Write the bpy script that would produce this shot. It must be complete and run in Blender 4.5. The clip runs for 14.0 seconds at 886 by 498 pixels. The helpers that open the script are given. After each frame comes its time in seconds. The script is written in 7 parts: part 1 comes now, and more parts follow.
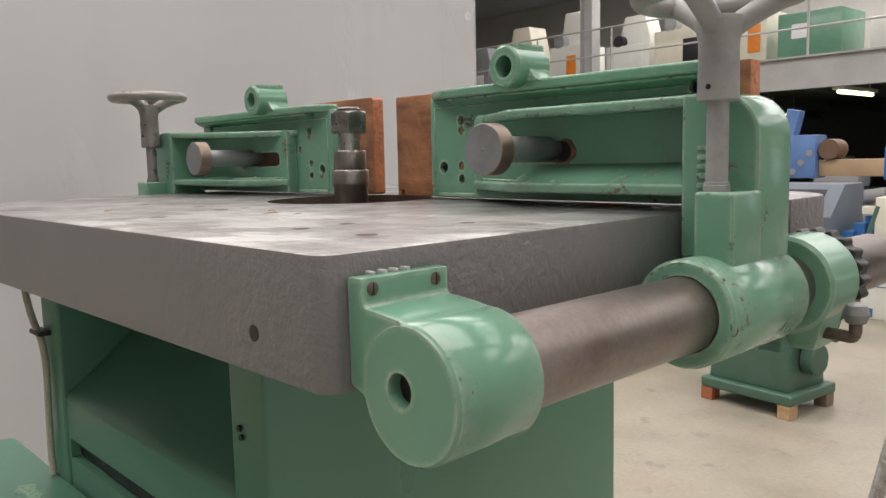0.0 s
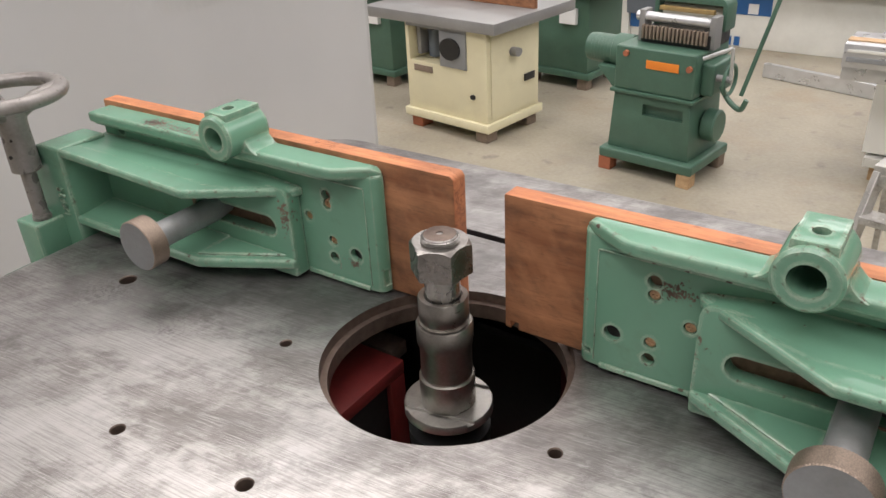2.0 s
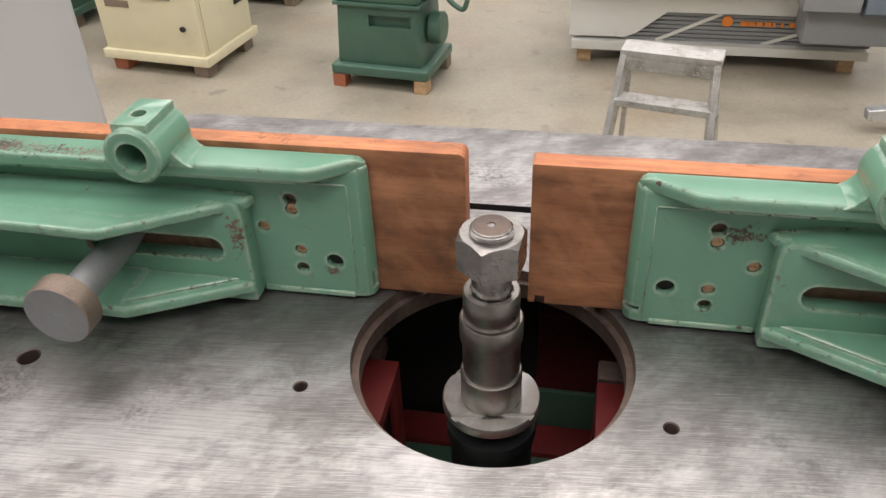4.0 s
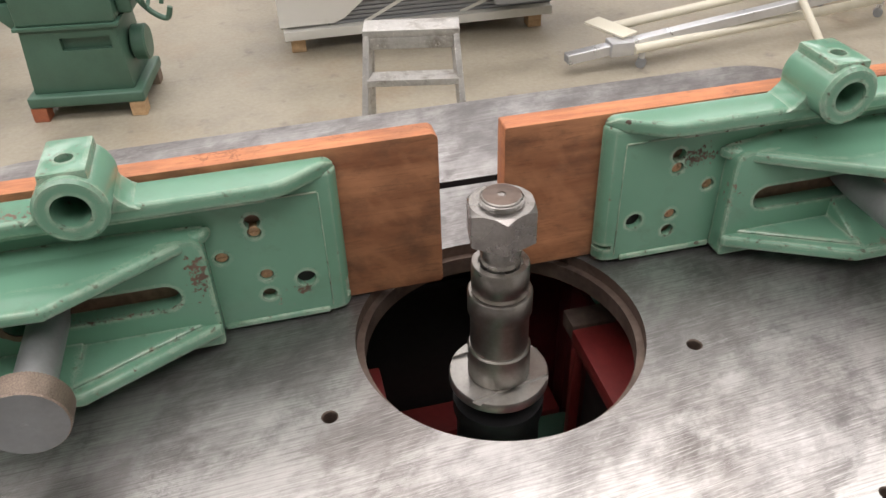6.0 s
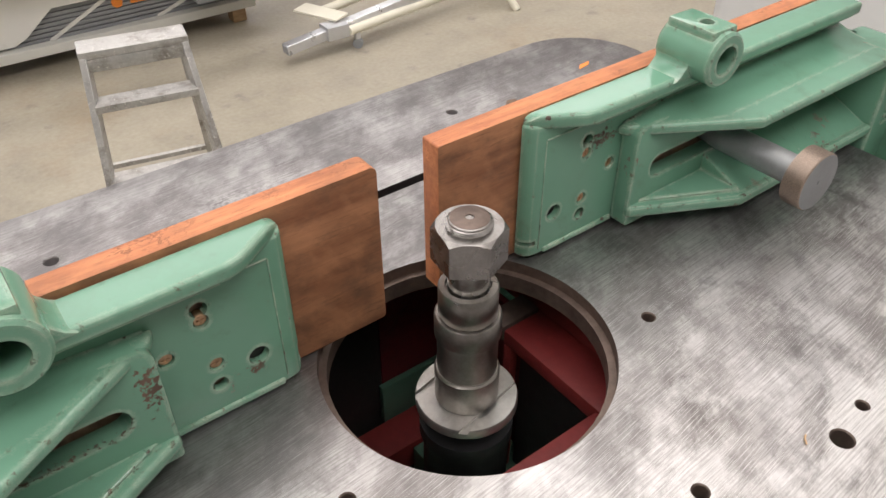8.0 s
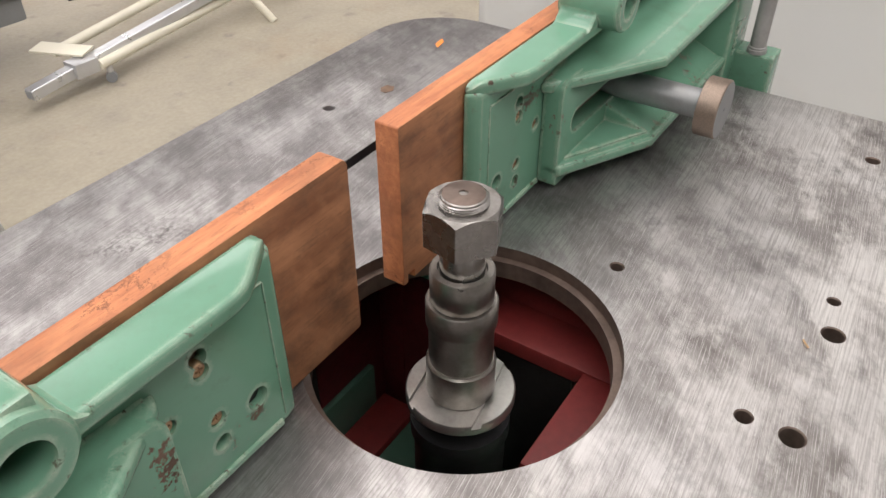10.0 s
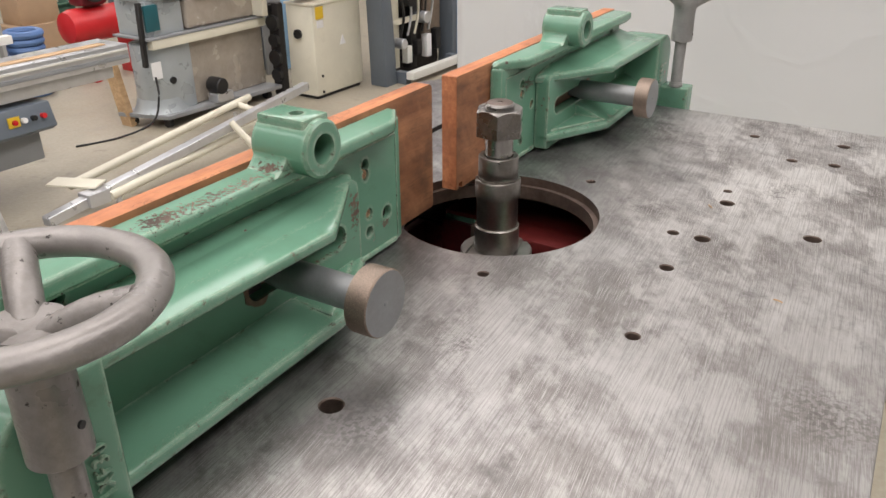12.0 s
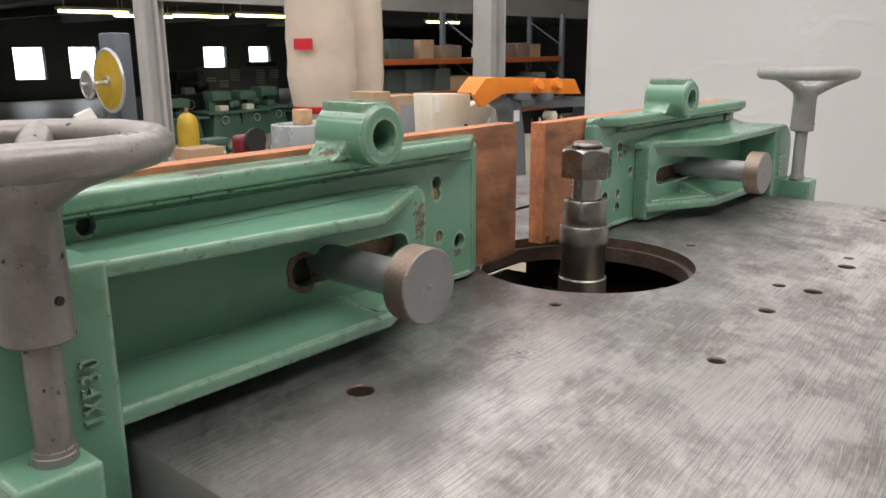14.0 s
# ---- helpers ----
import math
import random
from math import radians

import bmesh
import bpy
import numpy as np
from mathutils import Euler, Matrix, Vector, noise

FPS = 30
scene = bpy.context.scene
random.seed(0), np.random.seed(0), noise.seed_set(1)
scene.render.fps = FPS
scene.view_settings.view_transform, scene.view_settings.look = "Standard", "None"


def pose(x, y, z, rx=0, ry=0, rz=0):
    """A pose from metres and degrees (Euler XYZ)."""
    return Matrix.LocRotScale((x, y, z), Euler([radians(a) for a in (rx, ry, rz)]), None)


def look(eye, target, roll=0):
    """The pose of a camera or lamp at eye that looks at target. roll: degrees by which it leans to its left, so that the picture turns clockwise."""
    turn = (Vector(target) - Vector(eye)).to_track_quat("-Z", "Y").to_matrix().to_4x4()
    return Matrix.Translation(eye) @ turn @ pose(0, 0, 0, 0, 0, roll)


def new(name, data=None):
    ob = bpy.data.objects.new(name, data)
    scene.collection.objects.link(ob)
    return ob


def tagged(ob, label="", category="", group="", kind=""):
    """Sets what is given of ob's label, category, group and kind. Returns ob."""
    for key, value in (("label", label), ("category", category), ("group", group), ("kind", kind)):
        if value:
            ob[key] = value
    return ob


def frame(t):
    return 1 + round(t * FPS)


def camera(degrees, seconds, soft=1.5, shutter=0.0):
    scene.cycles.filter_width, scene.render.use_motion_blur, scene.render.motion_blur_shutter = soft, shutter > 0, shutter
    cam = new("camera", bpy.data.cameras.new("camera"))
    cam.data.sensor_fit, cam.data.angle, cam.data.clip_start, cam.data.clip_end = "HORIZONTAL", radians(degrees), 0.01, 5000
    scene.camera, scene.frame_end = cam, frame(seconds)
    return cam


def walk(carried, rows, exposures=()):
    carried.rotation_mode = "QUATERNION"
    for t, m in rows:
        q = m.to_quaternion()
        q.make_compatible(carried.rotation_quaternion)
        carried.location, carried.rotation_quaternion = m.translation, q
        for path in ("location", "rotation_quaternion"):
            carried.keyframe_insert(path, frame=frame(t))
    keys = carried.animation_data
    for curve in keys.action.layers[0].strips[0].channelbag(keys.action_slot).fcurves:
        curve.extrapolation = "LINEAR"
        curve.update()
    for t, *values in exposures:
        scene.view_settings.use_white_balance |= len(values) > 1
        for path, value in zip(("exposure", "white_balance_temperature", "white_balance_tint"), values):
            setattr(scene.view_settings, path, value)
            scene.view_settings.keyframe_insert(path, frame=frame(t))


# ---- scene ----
cam = camera(58.6, 14.0)
PATH = [
    (0, (1.008, -0.708, 1.56), (-0.477, 0.611, 1.331), -1.3),
    (0.5, (0.834, -0.656, 1.697), (-0.587, 0.694, 1.3), -1.7),
    (1, (0.64, -0.594, 1.848), (-0.677, 0.781, 1.236), -2.5),
    (1.5, (0.492, -0.525, 1.92), (-0.706, 0.866, 1.127), -2.7),
    (2, (0.389, -0.512, 1.973), (-0.669, 0.891, 1.018), -3.0),
    (2.5, (0.306, -0.516, 2.004), (-0.587, 0.922, 0.94), -3.0),
    (3, (0.23, -0.562, 1.992), (-0.496, 0.928, 0.872), -2.9),
    (3.5, (0.136, -0.557, 1.997), (-0.418, 0.983, 0.847), -2.8),
    (4, (0.082, -0.518, 1.993), (-0.293, 1.064, 0.828), -2.4),
    (4.2, (0.073, -0.511, 1.988), (-0.237, 1.082, 0.82), -2.5),
    (6.3, (-0.167, -0.495, 1.973), (0.222, 1.054, 0.769), -1.9),
    (6.5, (-0.175, -0.469, 1.971), (0.272, 1.062, 0.764), -1.8),
    (7, (-0.191, -0.433, 1.98), (0.408, 1.025, 0.748), -1.2),
    (7.2, (-0.212, -0.426, 1.987), (0.448, 1.001, 0.75), -1.0),
    (9.3, (-0.339, -0.267, 1.961), (0.851, 0.759, 0.723), -0.6),
    (9.5, (-0.334, -0.254, 1.953), (0.885, 0.735, 0.714), -0.7),
    (10, (-0.377, -0.249, 1.941), (0.914, 0.664, 0.717), -0.1),
    (10.5, (-0.534, -0.317, 1.936), (0.815, 0.571, 0.756), -0.5),
    (11, (-0.702, -0.388, 1.933), (0.718, 0.503, 0.842), -0.6),
    (11.5, (-0.772, -0.419, 1.922), (0.707, 0.495, 0.934), -0.3),
    (12, (-0.81, -0.433, 1.897), (0.705, 0.529, 1.014), -0.3),
    (12.5, (-0.836, -0.448, 1.868), (0.693, 0.579, 1.088), -0.1),
    (13, (-0.853, -0.467, 1.842), (0.663, 0.648, 1.166), -0.1),
    (13.5, (-0.818, -0.485, 1.802), (0.663, 0.728, 1.224), -0.3),
    (14, (-0.776, -0.486, 1.744), (0.654, 0.822, 1.252), -0.3),
]
walk(cam, [(t, look(eye, target, roll)) for t, eye, target, roll in PATH])

# ---- world and light ----
TZ = 1.5                       # height of the machine's table top
world = bpy.data.worlds.new("world")
scene.world = world
world.use_nodes = True
wn = world.node_tree
sky = wn.nodes.new("ShaderNodeTexSky")
sky.sky_type, sky.sun_disc, sky.sun_elevation, sky.sun_rotation = "NISHITA", False, radians(40), radians(200)
wn.links.new(sky.outputs[0], wn.nodes["Background"].inputs[0])
wn.nodes["Background"].inputs[1].default_value = 0.12
scene.view_settings.exposure = 0.0


def roof_light(x, y, z, sx, sy, watts, colour=(1.0, 0.925, 0.88)):
    """An unseen area lamp in one assumed roof opening, for the overhead light."""
    data = bpy.data.lights.new("roof_light", "AREA")
    data.shape, data.size, data.size_y, data.energy, data.color = "RECTANGLE", sx, sy, watts, colour
    ob = new("roof_light", data)
    ob.matrix_world = pose(x, y, z)
    return ob


ROOF = 7.5
STRIPS = [(sx_, sy_, 3.0 if sy_ < 12 else 2.6) for sx_ in (-7.5, 0.0, 7.5) for sy_ in (-3.2, 2.0, 7.2, 14.5, 20.0)]
for sx_, sy_, wide in STRIPS:
    roof_light(sx_, sy_, ROOF + 0.05, 6.5, wide, (300 if sy_ < 12 else 290) * (0.85 if sx_ > 1 else 1.1 if sx_ < -1 else 1.0) * (0.72 if sy_ == 7.2 and sx_ < 1 else 1.0))


# ---- materials ----
def nodes_of(name):
    m = bpy.data.materials.new(name)
    m.use_nodes = True
    return m, m.node_tree.nodes, m.node_tree.links, m.node_tree.nodes["Principled BSDF"]


def noise_node(nt, links, coord, scale, detail=4.0, rough=0.55, stretch=(1, 1, 1), rot=(0, 0, 0)):
    mp = nt.new("ShaderNodeMapping")
    mp.vector_type = "TEXTURE"
    mp.inputs["Scale"].default_value = tuple(1 / k for k in stretch)
    mp.inputs["Rotation"].default_value = rot
    links.new(coord, mp.inputs[0])
    n = nt.new("ShaderNodeTexNoise")
    n.inputs["Scale"].default_value, n.inputs["Detail"].default_value, n.inputs["Roughness"].default_value = scale, detail, rough
    links.new(mp.outputs[0], n.inputs["Vector"])
    return n.outputs["Fac"]


def ramp(nt, links, fac, stops):
    r = nt.new("ShaderNodeValToRGB")
    e = r.color_ramp.elements
    while len(e) < len(stops):
        e.new(0.5)
    for k, (p, c) in zip(e, stops):
        k.position = p
        k.color = (*c, 1) if isinstance(c, tuple) else (c, c, c, 1)
    links.new(fac, r.inputs[0])
    return r.outputs[0]


def mix(nt, links, fac, a, b, kind="MIX"):
    m = nt.new("ShaderNodeMix")
    m.data_type, m.blend_type = "RGBA", kind
    for sock, v in ((m.inputs[0], fac), (m.inputs[6], a), (m.inputs[7], b)):
        if isinstance(v, (int, float)):
            sock.default_value = v
        elif isinstance(v, tuple):
            sock.default_value = (*v, 1)
        else:
            links.new(v, sock)
    return m.outputs[2]


def bump(nt, links, height, strength, distance, bsdf, prev=None):
    b = nt.new("ShaderNodeBump")
    b.inputs["Strength"].default_value, b.inputs["Distance"].default_value = strength, distance
    links.new(height, b.inputs["Height"])
    if prev:
        links.new(prev, b.inputs["Normal"])
    links.new(b.outputs[0], bsdf.inputs["Normal"])
    return b.outputs[0]


def surface(name, colour, rough=0.5, metal=0.0, vary=0.15, scale=8.0, grain=120.0, relief=0.15, depth=0.001, dirt=None, dirt_amount=0.5, chips=None, chip_at=0.68, per_piece=0.0, coat=0.0):
    """A general worn surface: broad tone changes, fine grain, dirt in patches, and chips that show what lies below."""
    m, nt, ln, bs = nodes_of(name)
    co = nt.new("ShaderNodeTexCoord").outputs["Object"]
    broad = noise_node(nt, ln, co, scale, 5)
    fine = noise_node(nt, ln, co, grain, 3)
    lo = tuple(c * (1 - vary) for c in colour)
    hi = tuple(min(1, c * (1 + vary)) for c in colour)
    col = ramp(nt, ln, broad, [(0.3, lo), (0.7, hi)])
    col = mix(nt, ln, 0.25 * vary / 0.15 if vary < 0.6 else 0.5, col, ramp(nt, ln, fine, [(0.3, lo), (0.7, hi)]))
    if per_piece:
        info = nt.new("ShaderNodeObjectInfo").outputs["Random"]
        col = mix(nt, ln, 1.0, col, ramp(nt, ln, info, [(0, 1 - per_piece), (1, 1.0)]), "MULTIPLY")
    rg = ramp(nt, ln, broad, [(0.3, max(0.03, rough - 0.1)), (0.7, min(1, rough + 0.1))])
    if dirt:
        d = ramp(nt, ln, noise_node(nt, ln, co, scale * 0.6, 8, 0.7), [(0.5, 0.0), (0.75, dirt_amount)])
        col = mix(nt, ln, d, col, dirt)
    if chips:
        c = ramp(nt, ln, noise_node(nt, ln, co, scale * 3.2, 9, 0.72), [(chip_at, 0.0), (chip_at + 0.012, 1.0)])
        col = mix(nt, ln, c, col, chips)
        rg = mix(nt, ln, c, rg, (0.75, 0.75, 0.75))
    ln.new(col, bs.inputs["Base Color"])
    ln.new(rg, bs.inputs["Roughness"])
    bs.inputs["Metallic"].default_value = metal
    if coat:
        bs.inputs["Coat Weight"].default_value, bs.inputs["Coat Roughness"].default_value = coat, 0.25
    if relief:
        b = bump(nt, ln, fine, relief, depth, bs)
        bump(nt, ln, broad, relief, depth * 6, bs, b)
    return m


def ground_steel():
    """Surface-ground cast iron: cloudy polish, straight scratches, dark oil stains and pitted smudges."""
    m, nt, ln, bs = nodes_of("ground_cast_iron")
    co = nt.new("ShaderNodeTexCoord").outputs["Object"]
    cloud = noise_node(nt, ln, co, 4.5, 7, 0.6, (1.0, 1.5, 1), (0, 0, 0.6))
    blot = noise_node(nt, ln, co, 11.0, 8, 0.68, (1.0, 1.5, 1), (0, 0, 0.9))
    turn = (0, 0, radians(GRIND))
    lines = noise_node(nt, ln, co, 14.0, 3, 0.55, (1.0, 46.0, 1), turn)
    hair = noise_node(nt, ln, co, 22.0, 3, 0.6, (1.0, 85.0, 1), (0, 0, radians(GRIND + 5)))
    cross = noise_node(nt, ln, co, 24.0, 4, 0.6, (1.0, 30.0, 1), (0, 0, radians(GRIND + 47)))
    spots = noise_node(nt, ln, co, 10.0, 9, 0.72)
    pit_zone = noise_node(nt, ln, co, 6.0, 3, 0.5, (1, 1, 1), (0.3, 0.2, 1.1))
    pits = noise_node(nt, ln, co, 190.0, 4, 0.65)
    col = ramp(nt, ln, cloud, [(0.36, (0.21, 0.188, 0.178)), (0.5, (0.43, 0.405, 0.392)), (0.64, (0.58, 0.568, 0.56))])
    col = mix(nt, ln, 0.62, col, ramp(nt, ln, blot, [(0.38, (0.105, 0.090, 0.084)), (0.5, (0.37, 0.346, 0.334)), (0.62, (0.80, 0.79, 0.78))]))
    col = mix(nt, ln, ramp(nt, ln, lines, [(0.47, 0.0), (0.60, 0.60)]), col, (0.215, 0.195, 0.185))
    col = mix(nt, ln, ramp(nt, ln, hair, [(0.54, 0.0), (0.62, 0.62)]), col, (0.88, 0.86, 0.84))
    col = mix(nt, ln, ramp(nt, ln, cross, [(0.56, 0.0), (0.70, 0.14)]), col, (0.75, 0.74, 0.73))
    col = mix(nt, ln, ramp(nt, ln, spots, [(0.555, 0.0), (0.65, 0.8)]), col, (0.13, 0.12, 0.115))
    eaten = ramp(nt, ln, pit_zone, [(0.68, 0.0), (0.80, 1.0)])
    for px, py, reach in ((-0.232, -0.417, 0.060), (-0.425, -0.095, 0.050), (-0.285, -0.110, 0.036)):   # corroded patches
        near = nt.new("ShaderNodeVectorMath")
        near.operation = "DISTANCE"
        near.inputs[1].default_value = (px, py, TZ)
        ln.new(co, near.inputs[0])
        wide = nt.new("ShaderNodeMath")
        wide.operation = "DIVIDE"
        wide.inputs[1].default_value = reach
        ln.new(near.outputs["Value"], wide.inputs[0])
        eaten = mix(nt, ln, 1.0, eaten, ramp(nt, ln, wide.outputs[0], [(0.2, 0.7), (1.0, 0.0)]), "LIGHTEN")
    pit = mix(nt, ln, 1.0, ramp(nt, ln, pits, [(0.47, 0.0), (0.55, 1.0)]), eaten, "MULTIPLY")
    col = mix(nt, ln, pit, col, (0.07, 0.06, 0.055))
    # polished clouds where stock has slid
    clouds = noise_node(nt, ln, co, 7.5, 8, 0.66, (1.0, 1.7, 1), (0.2, 0.4, 0.5))
    shine = ramp(nt, ln, clouds, [(0.495, 0.0), (0.575, 0.74)])
    shine = mix(nt, ln, 1.0, shine, ramp(nt, ln, lines, [(0.38, 1.0), (0.62, 0.50)]), "MULTIPLY")
    col = mix(nt, ln, shine, col, (0.86, 0.845, 0.825))
    # west front corner: dull oxidised iron, with shade and dark reflections painted in
    away = nt.new("ShaderNodeVectorMath")
    away.operation = "DISTANCE"
    away.inputs[1].default_value = (-0.34, -0.38, TZ)
    ln.new(co, away.inputs[0])
    uneven = nt.new("ShaderNodeMath")
    uneven.operation = "MULTIPLY_ADD"
    uneven.inputs[1].default_value = 0.5
    ln.new(cloud, uneven.inputs[0])
    ln.new(away.outputs["Value"], uneven.inputs[2])
    worked = nt.new("ShaderNodeVectorMath")
    worked.operation = "DISTANCE"
    worked.inputs[1].default_value = (0.06, -0.13, TZ)
    ln.new(co, worked.inputs[0])
    rubbed = ramp(nt, ln, worked.outputs["Value"], [(0.12, 0.20), (0.34, 0.0)])
    rubbed = mix(nt, ln, 1.0, rubbed, ramp(nt, ln, blot, [(0.36, 0.25), (0.60, 1.0)]), "MULTIPLY")
    col = mix(nt, ln, rubbed, col, (0.88, 0.865, 0.845))
    stain_and_shade = ramp(nt, ln, uneven.outputs[0], [(0.42, 0.46), (0.84, 0.0)])
    col = mix(nt, ln, stain_and_shade, col, (0.19, 0.18, 0.172))
    # dull unwiped grime behind the fences, ragged border; their shade is painted in too
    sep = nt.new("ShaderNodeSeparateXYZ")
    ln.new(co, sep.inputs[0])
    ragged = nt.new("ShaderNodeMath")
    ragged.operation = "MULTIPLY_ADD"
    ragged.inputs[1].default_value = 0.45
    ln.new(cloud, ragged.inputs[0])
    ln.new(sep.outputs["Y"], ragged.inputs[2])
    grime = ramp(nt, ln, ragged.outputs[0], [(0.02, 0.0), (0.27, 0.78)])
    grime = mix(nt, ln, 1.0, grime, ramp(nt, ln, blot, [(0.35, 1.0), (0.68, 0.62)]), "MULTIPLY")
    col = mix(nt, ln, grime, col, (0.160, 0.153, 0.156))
    ln.new(col, bs.inputs["Base Color"])
    bs.inputs["Metallic"].default_value = 0.85
    rg = mix(nt, ln, 0.4, ramp(nt, ln, blot, [(0.38, 0.53), (0.62, 0.32)]), ramp(nt, ln, lines, [(0.3, 0.27), (0.7, 0.48)]))
    ln.new(mix(nt, ln, pit, rg, (0.8, 0.8, 0.8)), bs.inputs["Roughness"])
    b = bump(nt, ln, lines, 0.10, 0.0006, bs)
    b = bump(nt, ln, hair, 0.08, 0.0005, bs, b)
    bump(nt, ln, blot, 0.10, 0.002, bs, b)
    return m


def timber(name, dark, light, scale=1.0, along=(1, 6, 6), soil=0.0, splits=0.0):
    m, nt, ln, bs = nodes_of(name)
    co = nt.new("ShaderNodeTexCoord").outputs["Object"]
    grain = noise_node(nt, ln, co, 7.0 * scale, 7, 0.6, along)
    pores = noise_node(nt, ln, co, 42.0 * scale, 4, 0.6, (1, 11, 11))
    stain = noise_node(nt, ln, co, 6.0, 5, 0.6)
    mid = tuple((a + b) / 2 for a, b in zip(dark, light))
    col = ramp(nt, ln, grain, [(0.28, dark), (0.5, mid), (0.72, light)])
    col = mix(nt, ln, ramp(nt, ln, pores, [(0.55, 0.0), (0.72, 0.5)]), col, tuple(c * 0.45 for c in dark))
    col = mix(nt, ln, ramp(nt, ln, stain, [(0.44, 0.0), (0.74, 0.55)]), col, tuple(c * 0.62 for c in dark))
    hand = noise_node(nt, ln, co, 21.0, 7, 0.68, (1, 1.6, 1.6), (0.7, 0.2, 0.4))
    col = mix(nt, ln, ramp(nt, ln, hand, [(0.46, 0.0), (0.66, soil)]), col, (0.105, 0.058, 0.035))
    pale = noise_node(nt, ln, co, 13.0, 5, 0.6, (1, 2.2, 2.2), (0.1, 0.9, 0.3))
    col = mix(nt, ln, ramp(nt, ln, pale, [(0.52, 0.0), (0.74, 0.4)]), col, tuple(min(1.0, c * 1.12) for c in light))
    if splits:
        line = noise_node(nt, ln, co, 9.0, 6, 0.7, (1, 7, 7), (0.3, 0.6, 0.1))
        gate = ramp(nt, ln, noise_node(nt, ln, co, 14.0, 3, 0.5), [(0.50, 0.0), (0.56, splits)])
        line = mix(nt, ln, 1.0, ramp(nt, ln, line, [(0.478, 0.0), (0.494, 1.0), (0.506, 1.0), (0.522, 0.0)]), gate, "MULTIPLY")
        col = mix(nt, ln, line, col, tuple(c * 0.3 for c in dark))
    ln.new(col, bs.inputs["Base Color"])
    ln.new(ramp(nt, ln, grain, [(0.3, 0.5), (0.7, 0.68)]), bs.inputs["Roughness"])
    b = bump(nt, ln, pores, 0.2, 0.0008, bs)
    bump(nt, ln, grain, 0.2, 0.0015, bs, b)
    return m


def concrete():
    m, nt, ln, bs = nodes_of("worn_concrete")
    co = nt.new("ShaderNodeTexCoord").outputs["Object"]
    big = noise_node(nt, ln, co, 0.5, 7, 0.65)
    mid = noise_node(nt, ln, co, 2.6, 8, 0.7)
    fine = noise_node(nt, ln, co, 40.0, 5, 0.6)
    spots = noise_node(nt, ln, co, 5.5, 6, 0.55)
    col = ramp(nt, ln, big, [(0.3, (0.245, 0.213, 0.152)), (0.7, (0.40, 0.358, 0.268))])
    col = mix(nt, ln, 0.5, col, ramp(nt, ln, mid, [(0.3, (0.19, 0.162, 0.118)), (0.5, (0.352, 0.312, 0.228)), (0.72, (0.47, 0.425, 0.33))]))
    col = mix(nt, ln, ramp(nt, ln, spots, [(0.62, 0.0), (0.72, 0.6)]), col, (0.13, 0.11, 0.09))
    rusty = noise_node(nt, ln, co, 1.3, 7, 0.65, (1, 1, 1), (0.4, 0.3, 0.8))
    col = mix(nt, ln, ramp(nt, ln, rusty, [(0.54, 0.0), (0.72, 0.5)]), col, (0.30, 0.20, 0.10))
    col = mix(nt, ln, 0.15, col, ramp(nt, ln, fine, [(0.3, 0.2), (0.7, 0.55)]))
    ln.new(col, bs.inputs["Base Color"])
    ln.new(ramp(nt, ln, mid, [(0.3, 0.38), (0.7, 0.6)]), bs.inputs["Roughness"])
    bump(nt, ln, fine, 0.2, 0.002, bs)
    return m


def cast_side():
    """Grey paint over a cast edge: smooth for most of its length, hammered skin round one corner."""
    m, nt, ln, bs = nodes_of("grey_cast_iron_paint")
    co = nt.new("ShaderNodeTexCoord").outputs["Object"]
    broad = noise_node(nt, ln, co, 7.0, 5)
    skin = noise_node(nt, ln, co, 105.0, 3, 0.55)
    fine = noise_node(nt, ln, co, 260.0, 3)
    sep = nt.new("ShaderNodeSeparateXYZ")
    ln.new(co, sep.inputs[0])
    ragged = nt.new("ShaderNodeMath")
    ragged.operation = "MULTIPLY_ADD"
    ragged.inputs[1].default_value = 0.25
    ln.new(broad, ragged.inputs[0])
    ln.new(sep.outputs["X"], ragged.inputs[2])
    rough_skin = mix(nt, ln, 1.0, skin, ramp(nt, ln, ragged.outputs[0], [(0.45, 0.12), (0.62, 1.0)]), "MULTIPLY")
    col = ramp(nt, ln, broad, [(0.3, (0.180, 0.170, 0.170)), (0.7, (0.208, 0.196, 0.196))])
    ln.new(col, bs.inputs["Base Color"])
    ln.new(ramp(nt, ln, broad, [(0.3, 0.40), (0.7, 0.50)]), bs.inputs["Roughness"])
    b = bump(nt, ln, fine, 0.10, 0.0006, bs)
    bump(nt, ln, rough_skin, 0.85, 0.0030, bs, b)
    return m


def glow(name, colour, strength):
    m, nt, ln, bs = nodes_of(name)
    bs.inputs["Base Color"].default_value = (*colour, 1)
    bs.inputs["Emission Color"].default_value = (*colour, 1)
    bs.inputs["Emission Strength"].default_value = strength
    return m


